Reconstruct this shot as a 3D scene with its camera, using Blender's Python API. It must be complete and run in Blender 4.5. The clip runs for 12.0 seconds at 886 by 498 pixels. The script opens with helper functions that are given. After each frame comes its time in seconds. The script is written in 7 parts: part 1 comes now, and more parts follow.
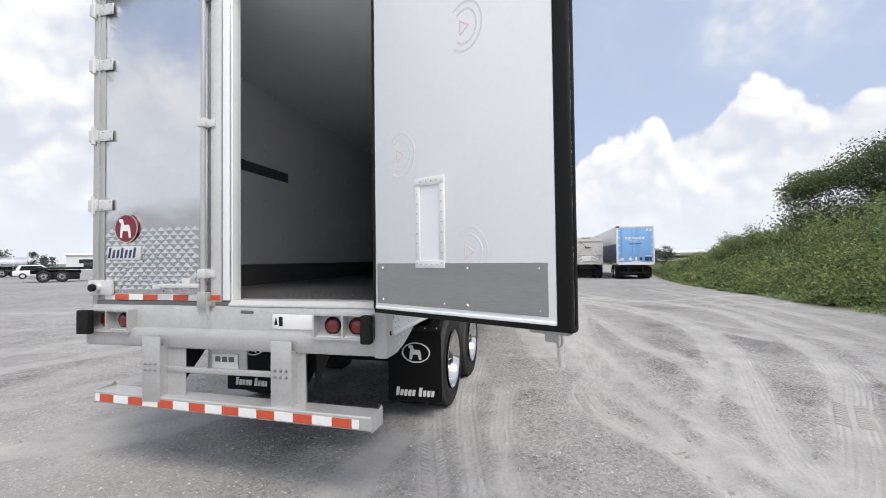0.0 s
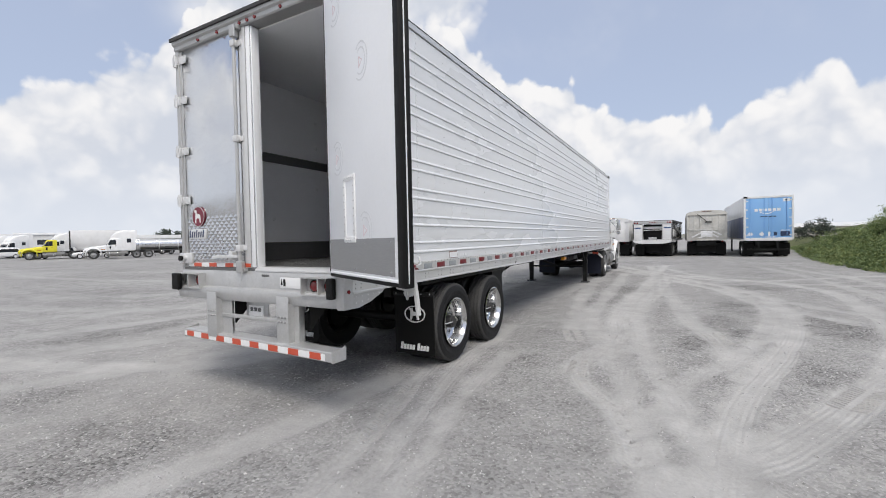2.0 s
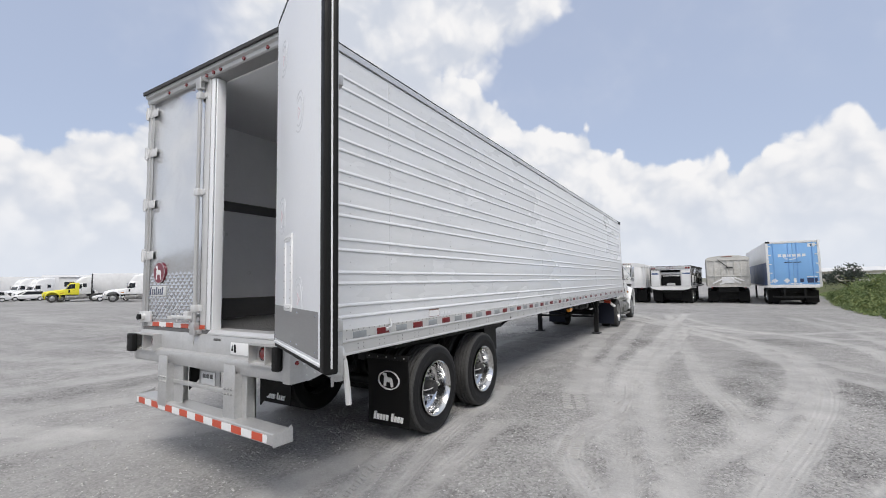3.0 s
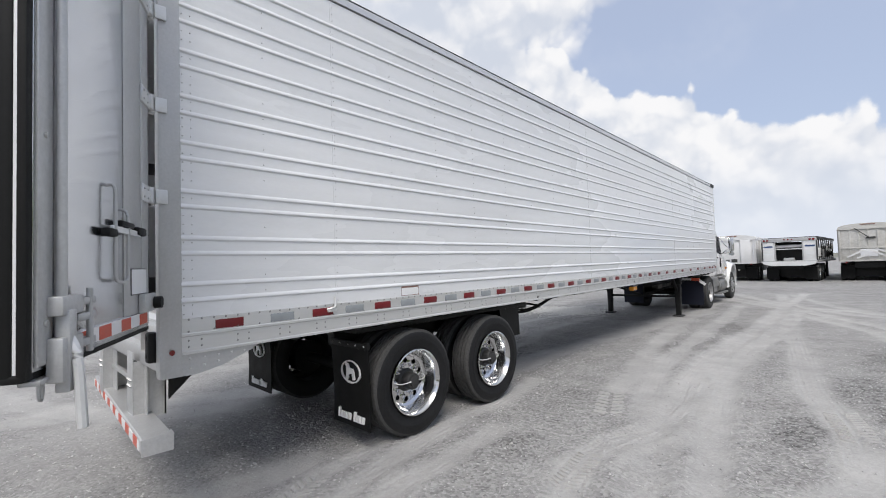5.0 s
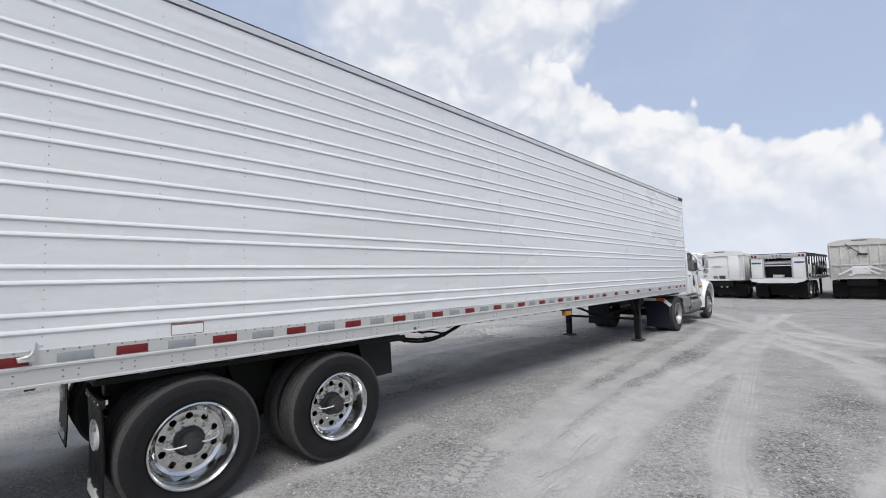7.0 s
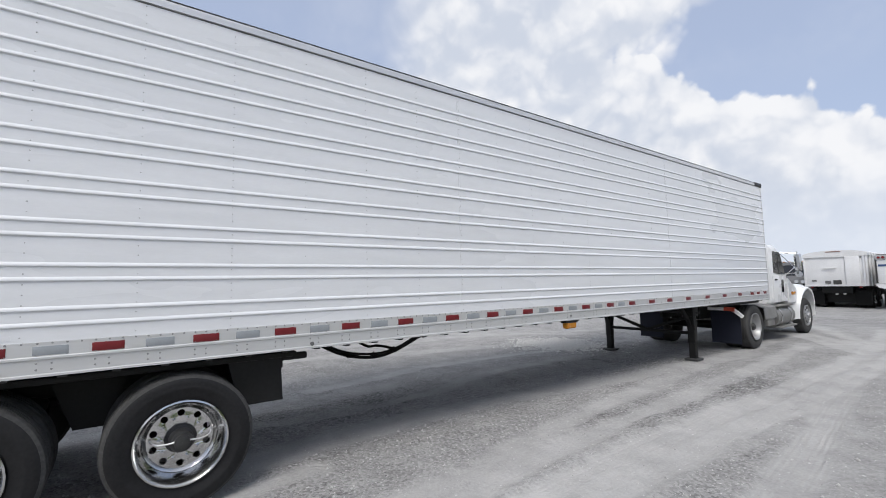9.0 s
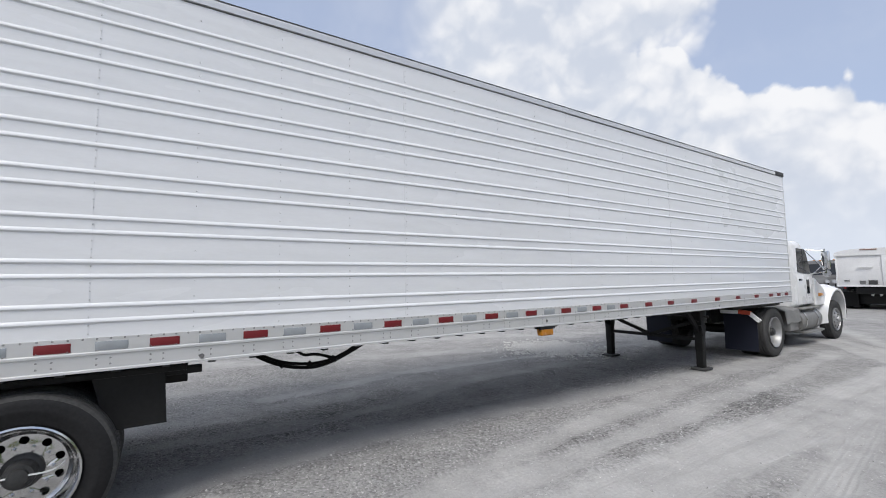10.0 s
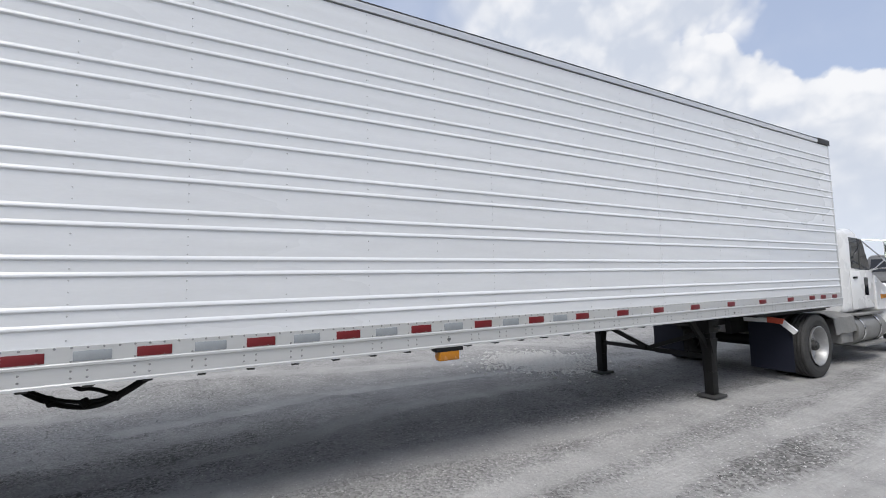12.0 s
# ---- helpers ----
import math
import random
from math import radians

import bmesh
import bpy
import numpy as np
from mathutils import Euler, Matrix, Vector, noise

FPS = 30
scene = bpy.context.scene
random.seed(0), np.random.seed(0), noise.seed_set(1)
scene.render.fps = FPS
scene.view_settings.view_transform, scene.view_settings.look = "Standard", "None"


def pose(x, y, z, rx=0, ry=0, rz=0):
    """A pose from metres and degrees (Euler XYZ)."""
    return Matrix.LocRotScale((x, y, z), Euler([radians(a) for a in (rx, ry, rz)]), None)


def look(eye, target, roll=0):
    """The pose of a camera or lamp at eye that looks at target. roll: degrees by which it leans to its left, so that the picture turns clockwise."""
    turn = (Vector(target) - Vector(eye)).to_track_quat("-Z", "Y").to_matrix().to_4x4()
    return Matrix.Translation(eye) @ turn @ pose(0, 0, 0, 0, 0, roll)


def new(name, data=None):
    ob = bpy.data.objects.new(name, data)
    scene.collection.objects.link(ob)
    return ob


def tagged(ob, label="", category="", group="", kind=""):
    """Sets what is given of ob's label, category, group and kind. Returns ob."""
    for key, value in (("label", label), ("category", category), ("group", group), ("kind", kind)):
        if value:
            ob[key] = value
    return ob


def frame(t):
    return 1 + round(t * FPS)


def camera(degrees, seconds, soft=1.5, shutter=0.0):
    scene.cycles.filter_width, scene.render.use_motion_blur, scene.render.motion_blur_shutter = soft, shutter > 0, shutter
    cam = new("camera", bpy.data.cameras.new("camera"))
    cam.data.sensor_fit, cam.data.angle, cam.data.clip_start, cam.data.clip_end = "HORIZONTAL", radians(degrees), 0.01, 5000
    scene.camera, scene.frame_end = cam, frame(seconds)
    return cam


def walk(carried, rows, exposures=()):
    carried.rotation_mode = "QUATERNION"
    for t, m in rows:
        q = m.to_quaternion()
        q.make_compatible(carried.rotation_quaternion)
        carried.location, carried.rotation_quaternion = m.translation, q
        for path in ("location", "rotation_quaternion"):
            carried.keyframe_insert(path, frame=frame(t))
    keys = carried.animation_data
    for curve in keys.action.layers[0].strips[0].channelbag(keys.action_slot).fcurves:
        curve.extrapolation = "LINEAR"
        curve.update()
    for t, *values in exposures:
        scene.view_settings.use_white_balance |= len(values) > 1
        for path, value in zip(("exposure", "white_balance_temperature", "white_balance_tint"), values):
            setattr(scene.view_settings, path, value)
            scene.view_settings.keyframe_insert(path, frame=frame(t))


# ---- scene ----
cam = camera(91.8, 12.0, soft=1.0)
PATH = [
    (0, (0.033, -0.209, 1.653), (-0.433, 1.735, 1.701), -0.7),
    (0.5, (0.546, -0.437, 1.628), (-0.072, 1.465, 1.655), -0.7),
    (1, (0.997, -0.604, 1.644), (0.222, 1.24, 1.608), -0.7),
    (1.5, (1.313, -0.6, 1.645), (0.411, 1.184, 1.573), -1.0),
    (2, (1.609, -0.394, 1.618), (0.636, 1.353, 1.571), -1.2),
    (2.5, (1.751, -0.121, 1.679), (0.742, 1.606, 1.716), -1.1),
    (3, (1.804, 0.187, 1.779), (0.769, 1.891, 1.933), -1.0),
    (3.2, (1.817, 0.311, 1.761), (0.765, 2.001, 1.955), -0.9),
    (4.8, (2.032, 1.554, 1.668), (0.682, 3.027, 1.752), -1.4),
    (5, (2.104, 1.724, 1.658), (0.742, 3.186, 1.731), -1.8),
    (5.5, (2.243, 2.201, 1.682), (0.875, 3.659, 1.726), -1.7),
    (6, (2.411, 2.641, 1.733), (1.071, 4.125, 1.787), -1.4),
    (6.5, (2.58, 3.054, 1.776), (1.258, 4.552, 1.864), -1.2),
    (7, (2.715, 3.506, 1.76), (1.345, 4.957, 1.89), -1.4),
    (9, (2.942, 5.572, 1.692), (1.33, 6.744, 1.854), -1.3),
    (9.5, (2.864, 6.107, 1.703), (1.225, 7.243, 1.859), -1.3),
    (10, (2.786, 6.65, 1.704), (1.121, 7.747, 1.856), -1.0),
    (10.5, (2.63, 7.164, 1.703), (0.94, 8.224, 1.847), -0.8),
    (11, (2.557, 7.723, 1.685), (0.838, 8.734, 1.841), -1.1),
    (11.5, (2.45, 8.28, 1.704), (0.71, 9.255, 1.856), -1.2),
    (12, (2.279, 8.841, 1.691), (0.527, 9.794, 1.845), -1.3),
]
walk(cam, [(t, look(eye, target, roll)) for t, eye, target, roll in PATH], exposures=[(0.0, 0.4, 6560, 10), (0.5, 0.38, 6560, 10), (1.0, 0.31, 6560, 10), (1.5, 0.24, 6550, 10), (2.5, 0.18, 6530, 10), (5.0, 0.22, 6460, 10), (9.0, 0.19, 6340, 10), (12.0, 0.21, 6340, 10)])

# ---------- sky, sun, exposure ----------
SUN_EL, SUN_AZ = 53.0, 140.0      # degrees; azimuth clockwise from +y

world = bpy.data.worlds.new("sky")
scene.world = world
world.use_nodes = True
wt = world.node_tree
wt.nodes.clear()


def wn(kind, **kw):
    n = wt.nodes.new(kind)
    for k, v in kw.items():
        if k == "operation":
            n.operation = v
    return n


def wmath(op, a, b=None, c=None, clamp=False):
    n = wt.nodes.new("ShaderNodeMath")
    n.operation = op
    n.use_clamp = clamp
    for i, v in enumerate((a, b, c)):
        if v is None:
            continue
        if isinstance(v, (int, float)):
            n.inputs[i].default_value = v
        else:
            wt.links.new(v, n.inputs[i])
    return n.outputs[0]


def wrange(v, a, b, c=0.0, d=1.0):
    n = wt.nodes.new("ShaderNodeMapRange")
    n.interpolation_type = "SMOOTHSTEP"
    wt.links.new(v, n.inputs[0])
    for i, x in enumerate((a, b, c, d)):
        n.inputs[i + 1].default_value = x
    return n.outputs[0]


def wnoise(vec, scale, detail, rough, seed=0.0):
    n = wt.nodes.new("ShaderNodeTexNoise")
    n.noise_dimensions = "4D"
    n.inputs["W"].default_value = seed
    n.inputs["Scale"].default_value = scale
    n.inputs["Detail"].default_value = detail
    n.inputs["Roughness"].default_value = rough
    wt.links.new(vec, n.inputs["Vector"])
    return n.outputs["Fac"]


sky = wt.nodes.new("ShaderNodeTexSky")
sky.sky_type = "NISHITA"
sky.sun_disc = False
sky.sun_elevation = radians(SUN_EL)
sky.sun_rotation = radians(SUN_AZ)
sky.air_density, sky.dust_density, sky.ozone_density = 1.0, 2.0, 1.0
coord = wt.nodes.new("ShaderNodeTexCoord")
split = wt.nodes.new("ShaderNodeSeparateXYZ")
wt.links.new(coord.outputs["Generated"], split.inputs[0])
elev = wmath("MULTIPLY", wmath("ARCSINE", split.outputs[2]), 57.2958)
azim = wmath("MULTIPLY", wmath("ARCTAN2", split.outputs[0], split.outputs[1]), 57.2958)
# height of the cumulus bank over the horizon, round the compass
ramp = wt.nodes.new("ShaderNodeValToRGB")
ramp.color_ramp.interpolation = "LINEAR"
wt.links.new(wmath("DIVIDE", wmath("ADD", azim, 100.0), 150.0), ramp.inputs[0])
BANK = [(-100, 30), (-80, 14), (-74, 15), (-71, 16.2), (-68, 18), (-64.5, 20), (-62, 21.8), (-60, 23), (-58, 26.5), (-55.5, 30), (-53, 32.5),
        (-46, 34), (-36, 32), (-30, 28), (-26.5, 25.8), (-24.5, 23), (-22, 22), (-20.5, 20.4), (-16.5, 18.8), (-12.2, 19.7), (-10.6, 16.2), (-6.4, 15),
        (-2.7, 13.3), (2.3, 14.2), (3.7, 12.2), (7, 14.8), (13.4, 16.8), (15, 14.4), (19, 17), (23, 18), (28, 15.4), (34, 17)]
els = ramp.color_ramp.elements
while len(els) < len(BANK):
    els.new(0.5)
for e, (a, h) in zip(els, BANK):
    e.position = (a + 100) / 150
    e.color = (h / 45, h / 45, h / 45, 1)
top = wmath("MULTIPLY", ramp.outputs[0], 45.0)


def wpuff(vec, scale, seed):
    """Rounded heaps: high in the middle of each cell."""
    n = wt.nodes.new("ShaderNodeTexVoronoi")
    n.feature = "SMOOTH_F1"
    n.voronoi_dimensions = "4D"
    n.inputs["Scale"].default_value = scale
    n.inputs["Smoothness"].default_value = 0.35
    n.inputs["W"].default_value = seed
    wt.links.new(vec, n.inputs["Vector"])
    return wmath("SUBTRACT", 0.5, n.outputs["Distance"])


def wheap(vec):
    return wmath("MULTIPLY_ADD", wpuff(vec, 9.0, 0.3), 1.0, wmath("MULTIPLY_ADD", wpuff(vec, 21.0, 0.7), 0.5, wmath("MULTIPLY", wpuff(vec, 48.0, 1.1), 0.22)))


warp = wt.nodes.new("ShaderNodeTexNoise")
warp.inputs["Scale"].default_value, warp.inputs["Detail"].default_value = 9.0, 6.0
wt.links.new(coord.outputs["Generated"], warp.inputs["Vector"])
push = wt.nodes.new("ShaderNodeVectorMath")
push.operation = "MULTIPLY_ADD"
push.inputs[1].default_value = (0.09, 0.09, 0.09)
wt.links.new(warp.outputs["Color"], push.inputs[0])
wt.links.new(coord.outputs["Generated"], push.inputs[2])
bent = push.outputs[0]
big = wnoise(coord.outputs["Generated"], 3.2, 2.0, 0.5, 2.0)
wisp = wnoise(coord.outputs["Generated"], 2.4, 5.0, 0.6, 9.0)
heap = wheap(bent)
# the same heaps a little higher up: their difference shows which flanks face the light
raised = wt.nodes.new("ShaderNodeVectorMath")
raised.operation = "ADD"
raised.inputs[1].default_value = (0.012, -0.004, 0.028)
wt.links.new(bent, raised.inputs[0])
heap_above = wheap(raised.outputs[0])
crumb = wnoise(coord.outputs["Generated"], 30.0, 5.0, 0.6, 5.0)
edge = wmath("ADD", wmath("MULTIPLY", wmath("SUBTRACT", heap, 0.02), 5.5), wmath("MULTIPLY", wmath("SUBTRACT", big, 0.5), 3.0))
edge = wmath("MULTIPLY_ADD", wmath("SUBTRACT", crumb, 0.5), 1.8, edge)
lift = wmath("SUBTRACT", wmath("ADD", top, edge), elev)
calm = wmath("SUBTRACT", wmath("MULTIPLY_ADD", wmath("SUBTRACT", big, 0.5), 3.0, top), elev)
bank = wmath("MULTIPLY", wrange(lift, -0.35, 0.9), wrange(calm, -1.7, -0.2))
# a greyer sheet leaning out over the heaps
lean_ = wmath("SUBTRACT", wmath("MULTIPLY_ADD", wmath("SUBTRACT", elev, 25.6), 1.55, -26.0), azim)
lean_ = wmath("MULTIPLY_ADD", wmath("SUBTRACT", wisp, 0.5), 16.0, lean_)
lean_ = wmath("MULTIPLY_ADD", heap, 12.0, lean_)
sheet = wmath("MULTIPLY", wmath("MULTIPLY", wrange(lean_, -1.5, 5.0), wrange(elev, 21.5, 25.0)), wrange(azim, -64.0, -54.0))
# thin veils high up, more of them towards the bank of weeds
high = wmath("MULTIPLY", wrange(wisp, 0.50, 0.66), wrange(elev, 17.0, 24.0, 0.0, 0.85))
high = wmath("MULTIPLY", high, wrange(azim, 13.0, 22.0, 0.16, 1.0))
# unseen milky veil overhead, added as fill to lighten the shadows
high = wmath("MAXIMUM", high, wrange(elev, 38.0, 58.0, 0.0, 0.85))
mask = wmath("MAXIMUM", wmath("MAXIMUM", bank, high), sheet, clamp=True)
# sunlit tops, greyer bellies, a pale haze low down
shade = wmath("ADD", wmath("MULTIPLY", wnoise(coord.outputs["Generated"], 6.0, 6.0, 0.58, 3.0), 1.0), wmath("MULTIPLY", wrange(lift, 1.0, 16.0), -0.2))
shade = wmath("MULTIPLY_ADD", heap, 0.55, shade)
shade = wmath("MULTIPLY_ADD", wmath("SUBTRACT", heap, heap_above), 0.7, shade)
shade = wmath("MULTIPLY_ADD", wmath("MULTIPLY", sheet, wrange(elev, 24.0, 30.0)), -0.16, shade)
lit = wrange(shade, 0.0, 0.8)
cloud = wt.nodes.new("ShaderNodeMix")
cloud.data_type = "RGBA"
wt.links.new(lit, cloud.inputs[0])
cloud.inputs[6].default_value = (0.60, 0.64, 0.72, 1)
cloud.inputs[7].default_value = (0.885, 0.88, 0.885, 1)
haze = wt.nodes.new("ShaderNodeMix")
haze.data_type = "RGBA"
wt.links.new(wrange(elev, 0.5, 12.0, 0.9, 0.0), haze.inputs[0])
wt.links.new(cloud.outputs[2], haze.inputs[6])
haze.inputs[7].default_value = (0.70, 0.745, 0.825, 1)
clouds = wt.nodes.new("ShaderNodeBackground")
clouds.inputs[1].default_value = 0.92
wt.links.new(haze.outputs[2], clouds.inputs[0])
clear = wt.nodes.new("ShaderNodeBackground")
clear.inputs[1].default_value = 0.11
soft_blue = wt.nodes.new("ShaderNodeMix")
soft_blue.data_type = "RGBA"
soft_blue.inputs[0].default_value = 0.6
wt.links.new(sky.outputs[0], soft_blue.inputs[6])
soft_blue.inputs[7].default_value = (4.8, 5.4, 6.9, 1)
wt.links.new(soft_blue.outputs[2], clear.inputs[0])
both = wt.nodes.new("ShaderNodeMixShader")
wt.links.new(mask, both.inputs[0])
wt.links.new(clear.outputs[0], both.inputs[1])
wt.links.new(clouds.outputs[0], both.inputs[2])
out = wt.nodes.new("ShaderNodeOutputWorld")
wt.links.new(both.outputs[0], out.inputs[0])

sun = new("sun", bpy.data.lights.new("sun", "SUN"))
sun.data.energy, sun.data.angle, sun.data.color = 2.1, radians(27), (1.0, 0.955, 0.885)
sd = Vector((math.sin(radians(SUN_AZ)) * math.cos(radians(SUN_EL)), math.cos(radians(SUN_AZ)) * math.cos(radians(SUN_EL)), math.sin(radians(SUN_EL))))
sun.matrix_world = look(sd * 60, (0, 0, 0))

# ---------- materials ----------
def surface(name, dark, light, rough=0.6, metal=0.0, grain=40.0, stain=3.0, bump=0.1, spread=0.15, stretch=(1, 1, 1), coat=0.0, each=0.0, space="Object", spec=0.5, wave=0.0):
    """Two-scale procedural surface: fine grain and broad stains between two colours, with relief and uneven gloss."""
    m = bpy.data.materials.new(name)
    m.use_nodes = True
    t = m.node_tree
    b = t.nodes["Principled BSDF"]
    b.inputs["Metallic"].default_value = metal
    b.inputs["Specular IOR Level"].default_value = spec
    if coat:
        b.inputs["Coat Weight"].default_value, b.inputs["Coat Roughness"].default_value = coat, 0.15
    co = t.nodes.new("ShaderNodeTexCoord")
    mp = t.nodes.new("ShaderNodeMapping")
    mp.inputs["Scale"].default_value = stretch
    t.links.new(co.outputs[space], mp.inputs[0])
    fine, broad = t.nodes.new("ShaderNodeTexNoise"), t.nodes.new("ShaderNodeTexNoise")
    for n, s, d in ((fine, grain, 4.0), (broad, stain, 5.0)):
        n.inputs["Scale"].default_value, n.inputs["Detail"].default_value, n.inputs["Roughness"].default_value = s, d, 0.6
        t.links.new(mp.outputs[0], n.inputs["Vector"])
    add = t.nodes.new("ShaderNodeMath")
    add.operation = "MULTIPLY_ADD"
    add.inputs[1].default_value = 0.4
    t.links.new(fine.outputs["Fac"], add.inputs[0])
    half = t.nodes.new("ShaderNodeMath")
    half.operation = "MULTIPLY"
    half.inputs[1].default_value = 0.6
    t.links.new(broad.outputs["Fac"], half.inputs[0])
    t.links.new(half.outputs[0], add.inputs[2])
    value = add.outputs[0]
    if each:
        info = t.nodes.new("ShaderNodeObjectInfo")
        vary = t.nodes.new("ShaderNodeMath")
        vary.operation = "MULTIPLY_ADD"
        vary.inputs[1].default_value = each
        t.links.new(info.outputs["Random"], vary.inputs[0])
        t.links.new(value, vary.inputs[2])
        value = vary.outputs[0]
    r = t.nodes.new("ShaderNodeValToRGB")
    r.color_ramp.elements[0].position, r.color_ramp.elements[1].position = 0.5 - spread, 0.5 + spread
    r.color_ramp.elements[0].color, r.color_ramp.elements[1].color = (*dark, 1), (*light, 1)
    t.links.new(value, r.inputs[0])
    t.links.new(r.outputs[0], b.inputs["Base Color"])
    rr = t.nodes.new("ShaderNodeMapRange")
    rr.inputs[1].default_value, rr.inputs[2].default_value = 0.3, 0.7
    rr.inputs[3].default_value, rr.inputs[4].default_value = max(0.02, rough * 0.82), min(1.0, rough * 1.18)
    t.links.new(broad.outputs["Fac"], rr.inputs[0])
    t.links.new(rr.outputs[0], b.inputs["Roughness"])
    last = None
    if wave:
        # broad shallow oil-canning of thin sheet
        wn_ = t.nodes.new("ShaderNodeTexNoise")
        wn_.inputs["Scale"].default_value, wn_.inputs["Detail"].default_value = 3.4, 2.0
        t.links.new(mp.outputs[0], wn_.inputs["Vector"])
        wb = t.nodes.new("ShaderNodeBump")
        wb.inputs["Strength"].default_value, wb.inputs["Distance"].default_value = 1.0, wave
        t.links.new(wn_.outputs["Fac"], wb.inputs["Height"])
        t.links.new(wb.outputs[0], b.inputs["Normal"])
        last = wb.outputs[0]
    if bump:
        bp = t.nodes.new("ShaderNodeBump")
        if last:
            t.links.new(last, bp.inputs["Normal"])
        bp.inputs["Strength"].default_value, bp.inputs["Distance"].default_value = bump, 0.01
        t.links.new(fine.outputs["Fac"], bp.inputs["Height"])
        t.links.new(bp.outputs[0], b.inputs["Normal"])
    return m


def g(v, tint=(1.0, 1.0, 1.0)):
    return tuple(v * c for c in tint)


COOL = (0.985, 0.995, 1.015)
WARM = (1.04, 1.0, 0.95)
M = {}
M["side"] = surface("white_painted_aluminium", g(0.72, COOL), g(0.81, COOL), 0.28, 0.0, 60, 0.5, 0.01, 0.3, (1, 0.25, 1), coat=0.3, wave=0.013)
M["rail"] = surface("mill_finish_rail", g(0.62), g(0.73), 0.34, 0.45, 30, 2.0, 0.03, 0.3, (1, 0.1, 1))
M["steel"] = surface("galvanised_steel", g(0.43), g(0.58), 0.38, 0.4, 55, 5.0, 0.06, 0.2)
M["zinc"] = surface("dull_zinc_frame", g(0.42), g(0.56), 0.48, 0.45, 60, 3.0, 0.05, 0.25)
M["stainless"] = surface("polished_stainless", g(0.70, COOL), g(0.80, COOL), 0.2, 1.0, 14, 1.2, 0.015, 0.3, wave=0.006)
M["quilt"] = surface("quilted_stainless", g(0.6, COOL), g(0.76, COOL), 0.12, 1.0, 20, 4.0, 0.02, 0.3)
M["chrome"] = surface("polished_aluminium", g(0.58), g(0.7), 0.17, 1.0, 20, 5.0, 0.01, 0.3)
M["hinge"] = surface("cast_aluminium", g(0.62), g(0.74), 0.4, 0.35, 60, 8.0, 0.06, 0.25)
M["liner"] = surface("white_fibreglass_liner", g(0.83, COOL), g(0.9, COOL), 0.42, 0.0, 30, 1.5, 0.03, 0.3)
M["scuff"] = surface("brushed_scuff_plate", g(0.30), g(0.40), 0.42, 0.7, 80, 2.5, 0.03, 0.25, (0.2, 0.2, 3))
M["kick"] = surface("grey_kick_band", g(0.12), g(0.17), 0.5, 0.2, 30, 2.0, 0.03, 0.25)
M["duct"] = surface("aluminium_duct_floor", g(0.2), g(0.28), 0.4, 0.5, 30, 2.0, 0.05, 0.25)
M["rubber"] = surface("black_rubber", g(0.005), g(0.011), 0.6, 0.0, 80, 6.0, 0.08, 0.25, spec=0.25)
M["tyre"] = surface("tyre_rubber", (0.005, 0.005, 0.006), (0.019, 0.019, 0.02), 0.62, 0.0, 50, 4.0, 0.15, 0.2, spec=0.3)
M["tread"] = surface("dusty_tread_rubber", (0.035, 0.035, 0.036), (0.085, 0.084, 0.082), 0.85, 0.0, 40, 5.0, 0.2, 0.2, spec=0.2)
M["road_tyre"] = surface("dusty_road_tyre", (0.035, 0.035, 0.035), (0.075, 0.074, 0.072), 0.8, 0.0, 40, 5.0, 0.15, 0.2, spec=0.2)
M["dull_rim"] = surface("dusty_steel_rim", g(0.28), g(0.42), 0.42, 0.5, 40, 6.0, 0.05, 0.2)
M["hub"] = surface("greasy_dark_hub", g(0.025), g(0.06), 0.5, 0.3, 40, 12.0, 0.1, 0.2)
M["tank"] = surface("dull_dusty_aluminium", (0.17, 0.168, 0.16), (0.3, 0.295, 0.285), 0.5, 0.25, 30, 3.0, 0.06, 0.2)
M["flap"] = surface("mud_flap_rubber", g(0.0035), g(0.008), 0.55, 0.0, 60, 4.0, 0.05, 0.25, spec=0.15)
M["truck_flap"] = surface("dark_blue_flap", (0.009, 0.011, 0.02), (0.016, 0.018, 0.03), 0.6, 0.0, 40, 4.0, 0.05, 0.25, spec=0.2)
M["black"] = surface("black_chassis_paint", g(0.005), g(0.016), 0.55, 0.0, 30, 4.0, 0.1, 0.25, spec=0.25)
M["dusty"] = surface("dusty_black_steel", g(0.03), g(0.07), 0.7, 0.1, 30, 4.0, 0.1, 0.25)
M["white"] = surface("white_print", g(0.74), g(0.82), 0.5, 0.0, 40, 6.0, 0.0, 0.3)
M["red_tape"] = surface("red_reflective_tape", (0.13, 0.007, 0.010), (0.185, 0.013, 0.017), 0.4, 0.0, 90, 20, 0.05, 0.3)
M["bright_red_tape"] = surface("bright_red_reflective_tape", (0.5, 0.07, 0.035), (0.6, 0.1, 0.05), 0.4, 0.0, 90, 20, 0.05, 0.3)
M["silver_tape"] = surface("silver_reflective_tape", g(0.28, (0.94, 1, 1.05)), g(0.38, (0.94, 1, 1.05)), 0.35, 0.1, 90, 20, 0.03, 0.3)
M["white_tape"] = surface("white_reflective_tape", g(0.75), g(0.84), 0.4, 0.0, 90, 20, 0.03, 0.3)
M["lens_red"] = surface("red_lamp_lens", (0.14, 0.008, 0.01), (0.2, 0.012, 0.014), 0.18, 0.0, 120, 20, 0.1, 0.3, coat=0.5)
M["lens_amber"] = surface("amber_lamp_lens", (0.42, 0.16, 0.012), (0.52, 0.21, 0.02), 0.25, 0.0, 120, 20, 0.1, 0.3, coat=0.4)
